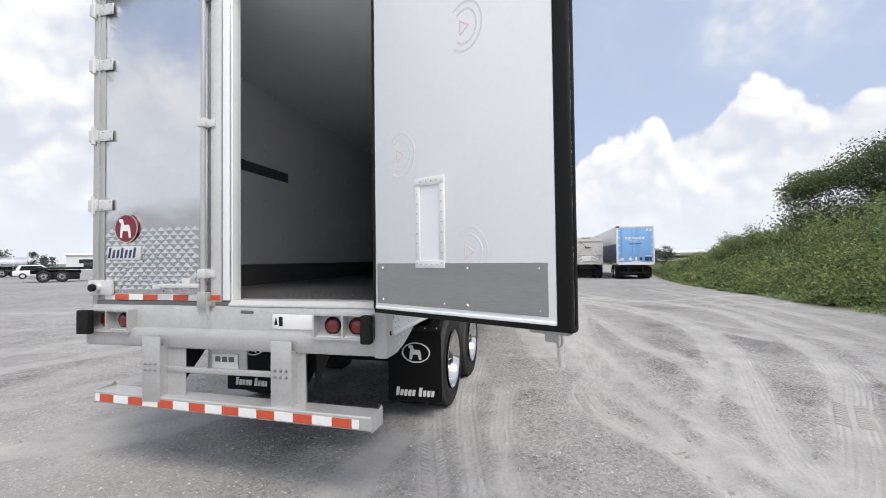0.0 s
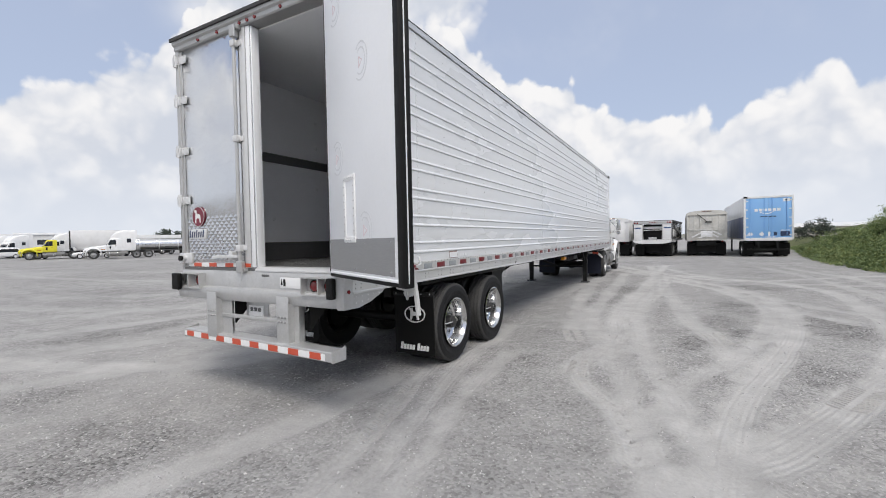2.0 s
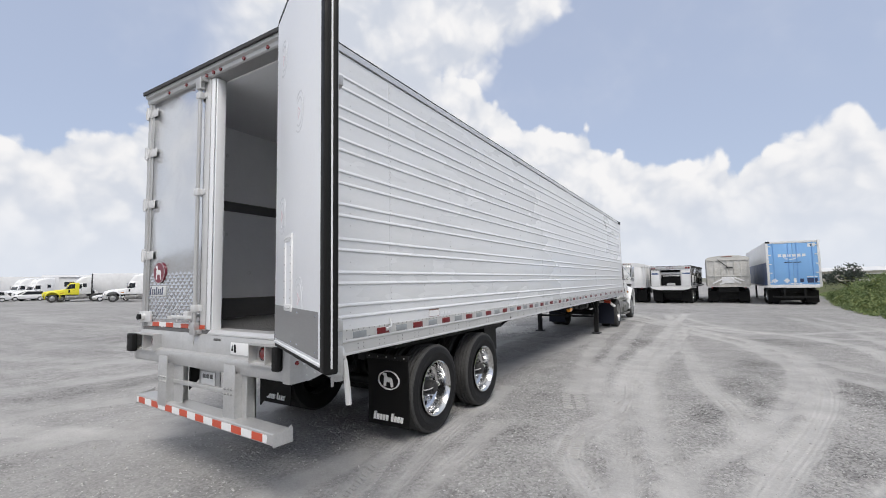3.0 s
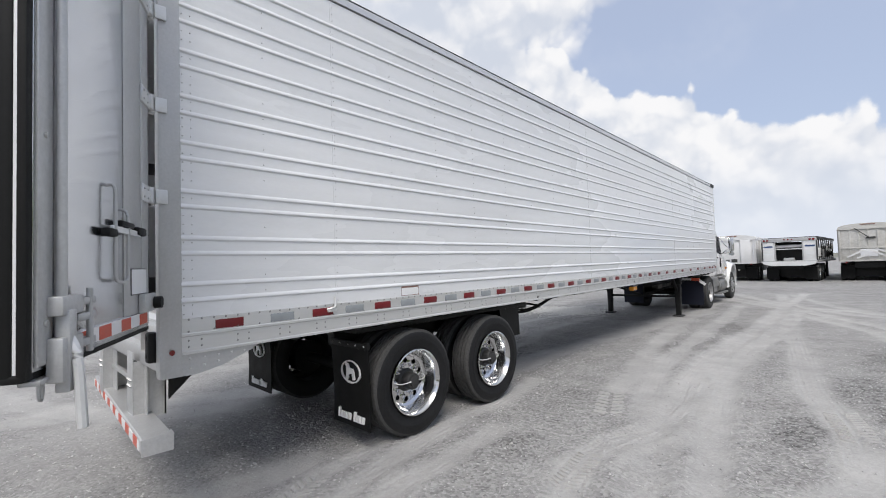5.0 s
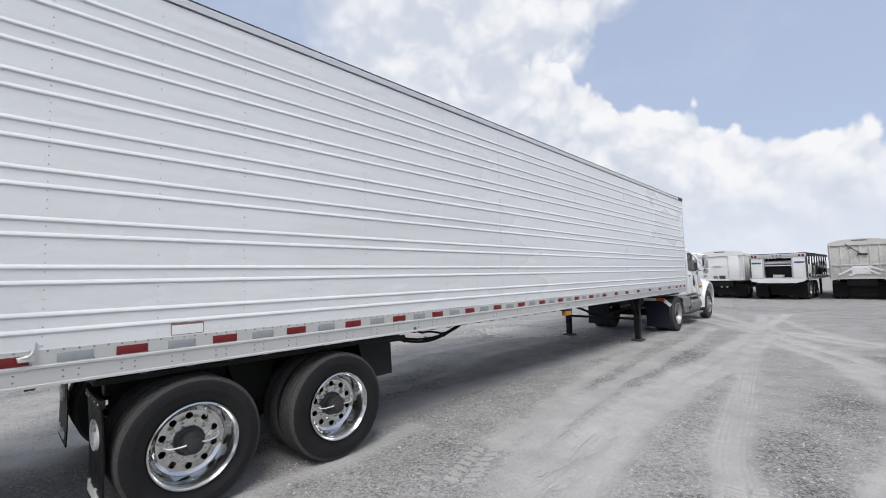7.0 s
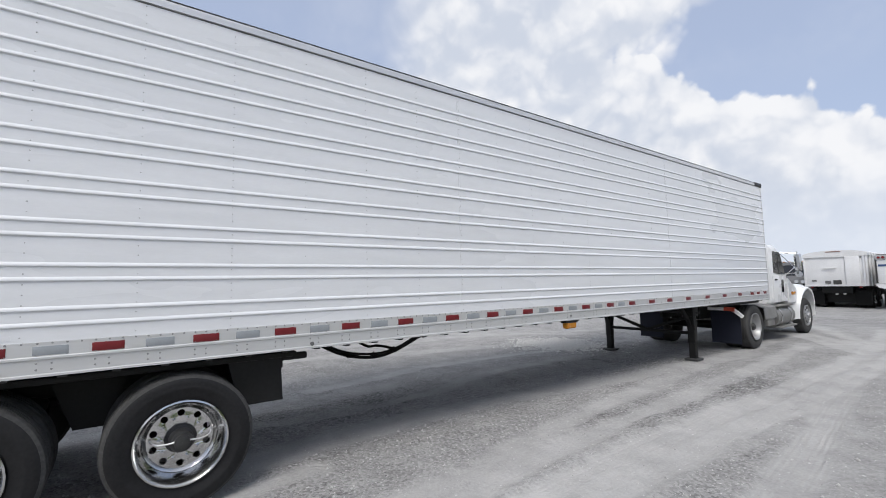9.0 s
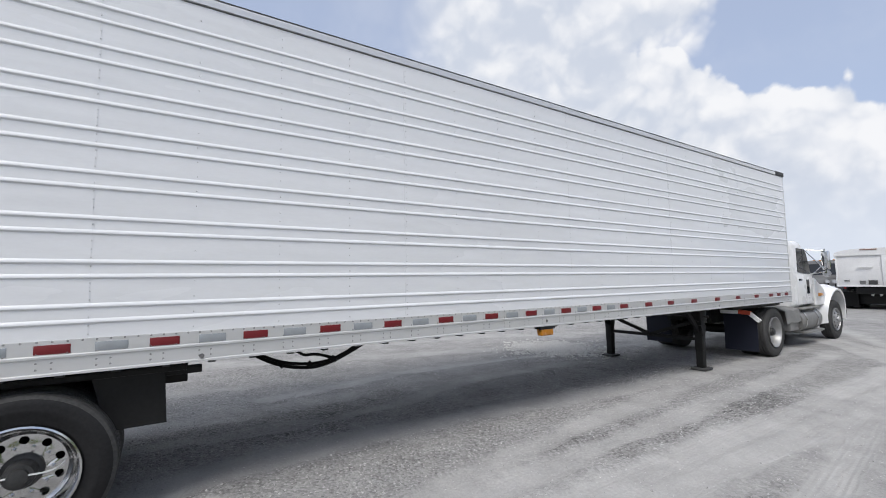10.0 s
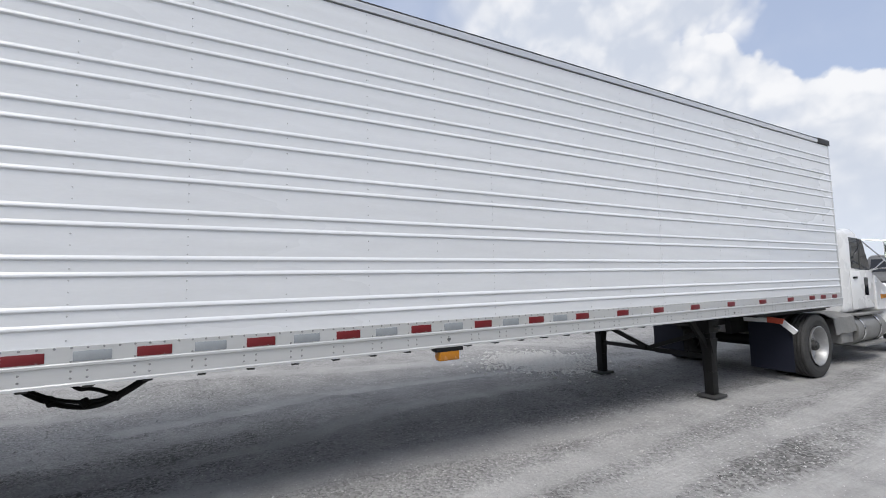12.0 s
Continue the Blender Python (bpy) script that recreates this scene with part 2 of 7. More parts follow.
M["maroon"] = surface("maroon_badge", (0.16, 0.012, 0.03), (0.2, 0.018, 0.036), 0.35, 0.0, 40, 10, 0.0, 0.3)
M["navy"] = surface("navy_print", (0.02, 0.035, 0.09), (0.03, 0.045, 0.11), 0.45, 0.0, 40, 10, 0.0, 0.3)
M["stamp_pink"] = surface("faint_pink_stamp", (0.74, 0.6, 0.62), (0.79, 0.68, 0.7), 0.5, 0.0, 60, 12, 0.0, 0.3)
M["stamp_grey"] = surface("faint_grey_stamp", g(0.70, COOL), g(0.77, COOL), 0.5, 0.0, 60, 12, 0.0, 0.3)
M["truck"] = surface("white_truck_paint", g(0.74), g(0.82), 0.28, 0.0, 30, 2.0, 0.01, 0.3, coat=0.3)
M["far_white"] = surface("dirty_white_paint", g(0.62), g(0.8), 0.5, 0.0, 20, 1.2, 0.03, 0.2)
M["hopper"] = surface("weathered_hopper_sheet", (0.42, 0.41, 0.38), (0.66, 0.65, 0.62), 0.55, 0.2, 12, 1.8, 0.1, 0.18)
M["tarp"] = surface("pale_tarp", (0.5, 0.49, 0.46), (0.62, 0.61, 0.58), 0.7, 0.0, 10, 1.5, 0.2, 0.25)
M["blue"] = surface("light_blue_trailer_doors", (0.19, 0.40, 0.72), (0.24, 0.46, 0.78), 0.45, 0.0, 20, 1.0, 0.01, 0.3)
M["deep_blue"] = surface("dark_blue_wrap", (0.03, 0.06, 0.16), (0.05, 0.09, 0.22), 0.4, 0.0, 20, 1.0, 0.01, 0.3)
M["yellow"] = surface("yellow_truck_paint", (0.66, 0.6, 0.03), (0.76, 0.68, 0.05), 0.35, 0.0, 20, 1.0, 0.01, 0.3)
M["glass_dark"] = surface("dark_window_glass", (0.012, 0.014, 0.018), (0.02, 0.023, 0.03), 0.06, 0.0, 10, 1.0, 0.0, 0.3)
M["building"] = surface("pale_building_panels", (0.55, 0.5, 0.46), (0.66, 0.62, 0.58), 0.7, 0.0, 3, 0.3, 0.02, 0.25)
M["building_grey"] = surface("grey_building_panels", g(0.6), g(0.72), 0.7, 0.0, 3, 0.3, 0.02, 0.25)
M["rust"] = surface("rusty_brown_roof", (0.2, 0.11, 0.09), (0.28, 0.17, 0.14), 0.7, 0.0, 3, 0.5, 0.02, 0.25)
M["bark"] = surface("bark", (0.05, 0.04, 0.03), (0.11, 0.09, 0.07), 0.85, 0.0, 25, 4, 0.6, 0.2)


def leafage(name, dark, light, patch=0.4, alt=None):
    """Leaves: colour varies from leaf to leaf and in broad patches, with some light coming through."""
    m = bpy.data.materials.new(name)
    m.use_nodes = True
    t = m.node_tree
    b = t.nodes["Principled BSDF"]
    b.inputs["Roughness"].default_value = 0.6
    geo = t.nodes.new("ShaderNodeNewGeometry")
    co = t.nodes.new("ShaderNodeTexCoord")
    n = t.nodes.new("ShaderNodeTexNoise")
    n.inputs["Scale"].default_value, n.inputs["Detail"].default_value = patch, 3.0
    t.links.new(co.outputs["Object"], n.inputs["Vector"])
    add = t.nodes.new("ShaderNodeMath")
    add.operation = "MULTIPLY_ADD"
    add.inputs[1].default_value = 0.5
    t.links.new(geo.outputs["Random Per Island"], add.inputs[0])
    half = t.nodes.new("ShaderNodeMath")
    half.operation = "MULTIPLY"
    half.inputs[1].default_value = 0.6
    t.links.new(n.outputs["Fac"], half.inputs[0])
    t.links.new(half.outputs[0], add.inputs[2])
    r = t.nodes.new("ShaderNodeValToRGB")
    els = r.color_ramp.elements
    els[0].position, els[1].position = 0.25, 0.62
    els[0].color, els[1].color = (*dark, 1), (*light, 1)
    if alt:
        e = els.new(0.8)
        e.color = (*alt, 1)
    t.links.new(add.outputs[0], r.inputs[0])
    t.links.new(r.outputs[0], b.inputs["Base Color"])
    tr = t.nodes.new("ShaderNodeBsdfTranslucent")
    t.links.new(r.outputs[0], tr.inputs[0])
    mix = t.nodes.new("ShaderNodeMixShader")
    mix.inputs[0].default_value = 0.4
    t.links.new(b.outputs[0], mix.inputs[1])
    t.links.new(tr.outputs[0], mix.inputs[2])
    t.links.new(mix.outputs[0], t.nodes["Material Output"].inputs[0])
    return m


M["weed"] = leafage("weed_leaves", (0.085, 0.125, 0.045), (0.225, 0.295, 0.125), 0.35, (0.36, 0.39, 0.15))
M["flower"] = leafage("yellow_flower_heads", (0.2, 0.24, 0.05), (0.42, 0.42, 0.08), 0.6, (0.55, 0.5, 0.1))
M["pale_grass"] = leafage("pale_grass_heads", (0.16, 0.2, 0.11), (0.34, 0.38, 0.24), 0.3)
M["tree"] = leafage("tree_leaves", (0.06, 0.09, 0.04), (0.14, 0.185, 0.085), 0.6)
M["far_tree"] = leafage("far_tree_leaves", (0.05, 0.06, 0.055), (0.09, 0.11, 0.09), 0.2)


def ground_material():
    m = bpy.data.materials.new("dry_gravel_dust")
    m.use_nodes = True
    t = m.node_tree
    b = t.nodes["Principled BSDF"]
    b.inputs["Roughness"].default_value = 0.92
    b.inputs["Specular IOR Level"].default_value = 0.2
    co = t.nodes.new("ShaderNodeTexCoord")

    def tex(scale, detail, rough=0.6):
        n = t.nodes.new("ShaderNodeTexNoise")
        n.inputs["Scale"].default_value, n.inputs["Detail"].default_value, n.inputs["Roughness"].default_value = scale, detail, rough
        t.links.new(co.outputs["Object"], n.inputs["Vector"])
        return n.outputs["Fac"]

    def calc(op, a, b2, c=None):
        n = t.nodes.new("ShaderNodeMath")
        n.operation = op
        for i, v in enumerate((a, b2, c)):
            if v is None:
                continue
            if isinstance(v, (int, float)):
                n.inputs[i].default_value = v
            else:
                t.links.new(v, n.inputs[i])
        return n.outputs[0]

    broad, mid, fine = tex(0.16, 5.0), tex(1.7, 8.0, 0.68), tex(38.0, 5.0, 0.7)
    vor = t.nodes.new("ShaderNodeTexVoronoi")
    vor.inputs["Scale"].default_value = 42.0
    t.links.new(co.outputs["Object"], vor.inputs["Vector"])
    vor2 = t.nodes.new("ShaderNodeTexVoronoi")
    vor2.inputs["Scale"].default_value = 17.0
    t.links.new(co.outputs["Object"], vor2.inputs["Vector"])
    at = t.nodes.new("ShaderNodeAttribute")
    at.attribute_name = "wheel_dust"
    loose = t.nodes.new("ShaderNodeAttribute")
    loose.attribute_name = "loose_gravel"
    v = calc("MULTIPLY_ADD", broad, 0.35, calc("MULTIPLY_ADD", mid, 0.46, calc("MULTIPLY", fine, 0.3)))
    stone = calc("MULTIPLY", calc("SUBTRACT", vor.outputs["Color"], 0.5), loose.outputs["Fac"])
    v = calc("MULTIPLY_ADD", stone, 0.36, v)
    # fine tread lines run along each wheel track
    acr = t.nodes.new("ShaderNodeAttribute")
    acr.attribute_name = "track_across"
    alo = t.nodes.new("ShaderNodeAttribute")
    alo.attribute_name = "track_along"
    lines = calc("COSINE", calc("MULTIPLY_ADD", mid, 2.2, calc("MULTIPLY", acr.outputs["Fac"], 118.0)), 0.0)
    cleat = calc("COSINE", calc("MULTIPLY_ADD", acr.outputs["Fac"], 30.0, calc("MULTIPLY", alo.outputs["Fac"], 92.0)), 0.0)
    whole = t.nodes.new("ShaderNodeAttribute")
    whole.attribute_name = "track_whole"
    worn = calc("MULTIPLY", calc("MULTIPLY", at.outputs["Fac"], whole.outputs["Fac"]), calc("SUBTRACT", mid, 0.22))
    prints = calc("MULTIPLY", calc("MULTIPLY_ADD", cleat, 0.45, lines), worn)
    v = calc("MULTIPLY_ADD", at.outputs["Fac"], 0.165, v)
    v = calc("MULTIPLY_ADD", prints, 0.06, v)
    open_ground = t.nodes.new("ShaderNodeAttribute")
    open_ground.attribute_name = "bare_gravel"
    v = calc("MULTIPLY_ADD", open_ground.outputs["Fac"], -0.13, v)
    r = t.nodes.new("ShaderNodeValToRGB")
    els = r.color_ramp.elements
    els[0].position, els[1].position = 0.30, 0.82
    els[0].color, els[1].color = (0.10, 0.098, 0.096, 1), (0.47, 0.462, 0.452, 1)
    mid_e = els.new(0.52)
    mid_e.color = (0.285, 0.28, 0.275, 1)
    t.links.new(v, r.inputs[0])
    soil = t.nodes.new("ShaderNodeMix")
    soil.data_type = "RGBA"
    bank = t.nodes.new("ShaderNodeAttribute")
    bank.attribute_name = "overgrown"
    t.links.new(bank.outputs["Fac"], soil.inputs[0])
    t.links.new(r.outputs[0], soil.inputs[6])
    soil.inputs[7].default_value = (0.09, 0.1, 0.04, 1)
    t.links.new(soil.outputs[2], b.inputs["Base Color"])
    hgt = calc("MULTIPLY_ADD", fine, 0.5, calc("MULTIPLY_ADD", mid, 0.6, 0.0))
    peb = calc("MULTIPLY", calc("SUBTRACT", 0.6, vor.outputs["Distance"]), loose.outputs["Fac"])
    peb2 = calc("MULTIPLY", calc("SUBTRACT", 0.6, vor2.outputs["Distance"]), loose.outputs["Fac"])
    hgt = calc("MULTIPLY_ADD", prints, 0.6, hgt)
    hgt = calc("MULTIPLY_ADD", peb, 0.5, calc("MULTIPLY_ADD", peb2, 0.5, hgt))
    bp = t.nodes.new("ShaderNodeBump")
    bp.inputs["Strength"].default_value, bp.inputs["Distance"].default_value = 0.9, 0.02
    t.links.new(hgt, bp.inputs["Height"])
    t.links.new(bp.outputs[0], b.inputs["Normal"])
    return m


M["ground"] = ground_material()
M["pale_stone"] = surface("pale_limestone", (0.42, 0.415, 0.4), (0.72, 0.71, 0.69), 0.9, 0.0, 60, 40, 0.3, 0.12)
M["stone"] = surface("crushed_stone", (0.2, 0.197, 0.193), (0.62, 0.61, 0.6), 0.9, 0.0, 60, 40, 0.3, 0.12)

# ---------- mesh helpers ----------
def thing(name, label, category, group="", at=(0, 0, 0), turn=0.0, kind=""):
    ob = new(name)
    ob.empty_display_size = 0.2
    ob.matrix_basis = pose(*at, 0, 0, turn)
    return tagged(ob, label, category, group, kind)


def finish(bm, name, material, smooth=40):
    me = bpy.data.meshes.new(name)
    bmesh.ops.recalc_face_normals(bm, faces=bm.faces)
    bm.to_mesh(me)
    bm.free()
    me.materials.append(material)
    if smooth:
        me.shade_smooth()
        me.set_sharp_from_angle(angle=radians(smooth))
    return me


def part(name, bm, material, parent, label="", smooth=40):
    ob = new(name, finish(bm, name, material, smooth))
    ob.parent = parent
    if label:
        ob["label"] = label
    return ob


def again(ob, at, parent=None, turn=(0, 0, 0)):
    """Another piece with the same mesh, moved by at within its parent."""
    o = new(ob.name.split(".")[0], ob.data)
    o.parent = parent or ob.parent
    o.matrix_basis = pose(*at, *turn)
    for k in ("label",):
        if k in ob:
            o[k] = ob[k]
    return o


def box(bm, x0, x1, y0, y1, z0, z1, bevel=0.0, m=None):
    r = bmesh.ops.create_cube(bm, size=1.0, matrix=Matrix.Translation(((x0 + x1) / 2, (y0 + y1) / 2, (z0 + z1) / 2)) @ Matrix.Diagonal((x1 - x0, y1 - y0, z1 - z0, 1)))
    vs = r["verts"]
    if bevel:
        es = list({e for v in vs for e in v.link_edges})
        o = bmesh.ops.bevel(bm, geom=es, offset=bevel, segments=2, affect="EDGES", profile=0.5)
        vs = list({v for f in o["faces"] for v in f.verts} | {v for v in vs if v.is_valid})
    if m is not None:
        bmesh.ops.transform(bm, matrix=m, verts=vs)
    return bm


def bx(*a, **k):
    return box(bmesh.new(), *a, **k)


def rod(bm, p, q, r, seg=12, r2=None, caps=True):
    p, q = Vector(p), Vector(q)
    d = q - p
    m = Matrix.Translation((p + q) / 2) @ d.to_track_quat("Z", "Y").to_matrix().to_4x4()
    bmesh.ops.create_cone(bm, cap_ends=caps, segments=seg, radius1=r, radius2=r if r2 is None else r2, depth=d.length, matrix=m)
    return bm


def bar(bm, p, q, w, h):
    """A square bar from p to q, w wide across and h high."""
    p, q = Vector(p), Vector(q)
    d = q - p
    m = Matrix.Translation((p + q) / 2) @ d.to_track_quat("Y", "Z").to_matrix().to_4x4() @ Matrix.Diagonal((w, d.length, h, 1))
    bmesh.ops.create_cube(bm, size=1.0, matrix=m)
    return bm


def tube(bm, pts, r, seg=8):
    """A round hose through points, rounded by a spline."""
    P = [Vector(p) for p in pts]
    path = []
    for i in range(len(P) - 1):
        a, b, c, d = P[max(i - 1, 0)], P[i], P[i + 1], P[min(i + 2, len(P) - 1)]
        for k in range(6):
            s = k / 6
            path.append(0.5 * ((2 * b) + (c - a) * s + (2 * a - 5 * b + 4 * c - d) * s * s + (3 * b - a - 3 * c + d) * s ** 3))
    path.append(P[-1])
    rings = []
    for i, p in enumerate(path):
        d = (path[min(i + 1, len(path) - 1)] - path[max(i - 1, 0)]).normalized()
        u = d.cross(Vector((0.13, 0.2, 1))).normalized()
        v = d.cross(u)
        rings.append([bm.verts.new(p + (u * math.cos(k * math.tau / seg) + v * math.sin(k * math.tau / seg)) * r) for k in range(seg)])
    skin(bm, rings)
    return bm


def skin(bm, rings, closed=True, caps=True):
    n = len(rings[0])
    for a, b in zip(rings, rings[1:]):
        for k in range(n if closed else n - 1):
            bm.faces.new((a[k], a[(k + 1) % n], b[(k + 1) % n], b[k]))
    if caps and closed:
        bm.faces.new(rings[0][::-1])
        bm.faces.new(rings[-1])


def lathe(bm, profile, seg=48, centre=(0, 0, 0), closed=True):
    """Turns (radius, x) points round the x axis."""
    c = Vector(centre)
    rings = []
    for k in range(seg):
        a = k * math.tau / seg
        rings.append([bm.verts.new(c + Vector((x, r * math.cos(a), r * math.sin(a)))) for r, x in profile])
    n = len(profile)
    for k in range(seg):
        a, b = rings[k], rings[(k + 1) % seg]
        for j in range(n if closed else n - 1):
            bm.faces.new((a[j], a[(j + 1) % n], b[(j + 1) % n], b[j]))
    return bm


def prism(bm, poly, axis, a, b):
    """A flat polygon pushed along an axis from a to b. poly lies in the other two axes, in xyz order."""
    def at(p, s):
        return {"x": (s, p[0], p[1]), "y": (p[0], s, p[1]), "z": (p[0], p[1], s)}[axis]
    A = [bm.verts.new(at(p, a)) for p in poly]
    B = [bm.verts.new(at(p, b)) for p in poly]
    skin(bm, [A, B])
    return bm


def pr(poly, axis, a, b):
    return prism(bmesh.new(), poly, axis, a, b)


def loft(bm, sections, n=8):
    """Rounded-box sections along y: (y, x centre, half width, z0, z1, corner radius)."""
    rings = []
    for y, xc, w, z0, z1, r in sections:
        r = min(r, w * 0.98, (z1 - z0) * 0.49)
        ring = []
        for cx, cz, a0 in ((xc + w - r, z1 - r, 0), (xc - w + r, z1 - r, 90), (xc - w + r, z0 + r, 180), (xc + w - r, z0 + r, 270)):
            for k in range(n // 2 + 1):
                a = radians(a0 + 90 * k / (n // 2))
                ring.append(bm.verts.new((cx + r * math.cos(a), y, cz + r * math.sin(a))))
        rings.append(ring)
    skin(bm, rings)
    return bm


def rivets(bm, pts, normal, r=0.005, h=0.003):
    """Low domes at points, facing along normal (one axis letter with sign)."""
    s = 1 if normal[0] == "+" else -1
    ax = normal[1]
    for p in pts:
        def at(u, v, w):
            d = {"x": (w * s, u, v), "y": (u, w * s, v), "z": (u, v, w * s)}[ax]
            return bm.verts.new((p[0] + d[0], p[1] + d[1], p[2] + d[2]))
        ring = [at(r * math.cos(k * math.tau / 6), r * math.sin(k * math.tau / 6), 0) for k in range(6)]
        ring2 = [at(0.6 * r * math.cos(k * math.tau / 6), 0.6 * r * math.sin(k * math.tau / 6), h) for k in range(6)]
        for k in range(6):
            bm.faces.new((ring[k], ring[(k + 1) % 6], ring2[(k + 1) % 6], ring2[k]))
        bm.faces.new(ring2)
    return bm


def ellipse(cx, cz, rx, rz, n=28, a0=0.0, a1=360.0):
    full = abs(a1 - a0) >= 360
    k = n if full else n + 1
    return [(cx + rx * math.cos(radians(a0 + (a1 - a0) * i / n)), cz + rz * math.sin(radians(a0 + (a1 - a0) * i / n))) for i in range(k)]


def ringband(bm, cx, cz, rx, rz, w, axis, a, b, n=32, a0=0.0, a1=360.0):
    """A flat ring or arc of width w."""
    full = abs(a1 - a0) >= 360
    o, i = ellipse(cx, cz, rx, rz, n, a0, a1), ellipse(cx, cz, rx - w, rz - w, n, a0, a1)
    def at(p, s):
        return bm.verts.new({"x": (s, p[0], p[1]), "y": (p[0], s, p[1])}[axis])
    rows = [[at(p, a) for p in o], [at(p, b) for p in o], [at(p, b) for p in i], [at(p, a) for p in i]]
    m = len(o)
    for r in range(4):
        A, B = rows[r], rows[(r + 1) % 4]
        for k in range(m if full else m - 1):
            bm.faces.new((A[k], A[(k + 1) % m], B[(k + 1) % m], B[k]))
    return bm


# ---------- wheels ----------
TYRE_W = 0.275


def tyre_mesh(R, W=TYRE_W, rim=0.3):
    h = W / 2
    pr_ = [(rim, -h * 0.62), (rim + 0.03, -h * 0.86), (rim + 0.09, -h), (R - 0.09, -h * 0.99), (R - 0.03, -h * 0.9), (R - 0.008, -h * 0.8)]
    x = -h * 0.8
    for k in range(4):
        c = -h * 0.56 + k * h * 0.375
        pr_ += [(R, c - 0.02), (R, c - 0.007), (R - 0.013, c - 0.005), (R - 0.013, c + 0.005), (R, c + 0.007)]
    pr_ += [(R - 0.008, h * 0.8), (R - 0.03, h * 0.9), (R - 0.06, h * 0.985), (R - 0.075, h * 0.97), (R - 0.09, h * 0.995), (rim + 0.11, h), (rim + 0.1, h * 0.97), (rim + 0.03, h * 0.86), (rim, h * 0.62)]
    return lathe(bmesh.new(), pr_, 64)


def dish_mesh(h, lip=0.315):
    """Deep-dished outer rim with its hand holes cut through, opening towards +x."""
    bm = bmesh.new()
    lathe(bm, [(lip, h - 0.01), (lip + 0.006, h), (lip - 0.006, h + 0.004), (lip - 0.02, h - 0.012), (lip - 0.035, h - 0.05), (lip - 0.05, h - 0.10), (lip - 0.06, h - 0.15),
               (lip - 0.085, h - 0.168), (lip - 0.085, h - 0.176), (lip - 0.045, h - 0.17), (lip - 0.02, h - 0.06)], 60)
    # the disc between hub and barrel, with ten round windows
    n, seg = 10, 6
    xo = h - 0.168
    for k in range(n):
        a0, a1 = k * math.tau / n, (k + 1) * math.tau / n
        am = (a0 + a1) / 2
        c = Vector((0, 0.194 * math.cos(am), 0.194 * math.sin(am)))
        rim_, hub_ = 0.235, 0.1
        outer = [(rim_, a0 + (a1 - a0) * j / seg) for j in range(seg)]
        outer += [(rim_ + (hub_ - rim_) * j / 5, a1) for j in range(5)]
        outer += [(hub_, a1 + (a0 - a1) * j / seg) for j in range(seg)]
        outer += [(hub_ + (rim_ - hub_) * j / 5, a0) for j in range(5)]
        outer = [Vector((0, r * math.cos(a), r * math.sin(a))) for r, a in outer]
        hole = [c + (p - c).normalized() * 0.026 for p in outer]
        bulge = [0.012 * max(0.0, 1 - abs(p.length - 0.15) / 0.06) for p in outer]
        O = [bm.verts.new((xo + u, p.y, p.z)) for p, u in zip(outer, bulge)]
        H = [bm.verts.new((xo, p.y, p.z)) for p in hole]
        B = [bm.verts.new((xo - 0.02, p.y, p.z)) for p in hole]
        m = len(O)
        for j in range(m):
            bm.faces.new((O[j], O[(j + 1) % m], H[(j + 1) % m], H[j]))
            bm.faces.new((H[j], H[(j + 1) % m], B[(j + 1) % m], B[j]))
    bmesh.ops.remove_doubles(bm, verts=bm.verts, dist=0.0004)
    return bm


def hub_mesh(h):
    xo = h - 0.168
    return lathe(bmesh.new(), [(0.112, xo - 0.01), (0.112, xo + 0.014), (0.104, xo + 0.022), (0.086, xo + 0.03), (0.083, xo + 0.11), (0.077, xo + 0.122), (0.056, xo + 0.125), (0.052, xo + 0.145), (0.001, xo + 0.15), (0.001, xo - 0.01)], 32)


def nut_mesh():
    bm = bmesh.new()
    rod(bm, (0, 0, 0), (0.022, 0, 0), 0.017, 6)
    rod(bm, (0.02, 0, 0), (0.045, 0, 0), 0.011, 8)
    return bm


def convex_mesh(h, lip=0.3):
    """A front wheel: the disc stands proud of the rim."""
    return lathe(bmesh.new(), [(lip + 0.006, h - 0.01), (lip - 0.01, h), (lip - 0.035, h - 0.05), (lip - 0.06, h - 0.06), (0.2, h - 0.01), (0.15, h + 0.01), (0.1, h + 0.02), (0.08, h + 0.06), (0.001, h + 0.065), (0.001, h - 0.1), (lip - 0.02, h - 0.1)], 40)


WHEEL_PARTS = {}


def two_tone(me, R):
    """Dusty tread and shoulder on a darker sidewall."""
    me.materials.append(M["tread"])
    for p in me.polygons:
        if math.hypot(p.center.y, p.center.z) > R - 0.045:
            p.material_index = 1
    return me


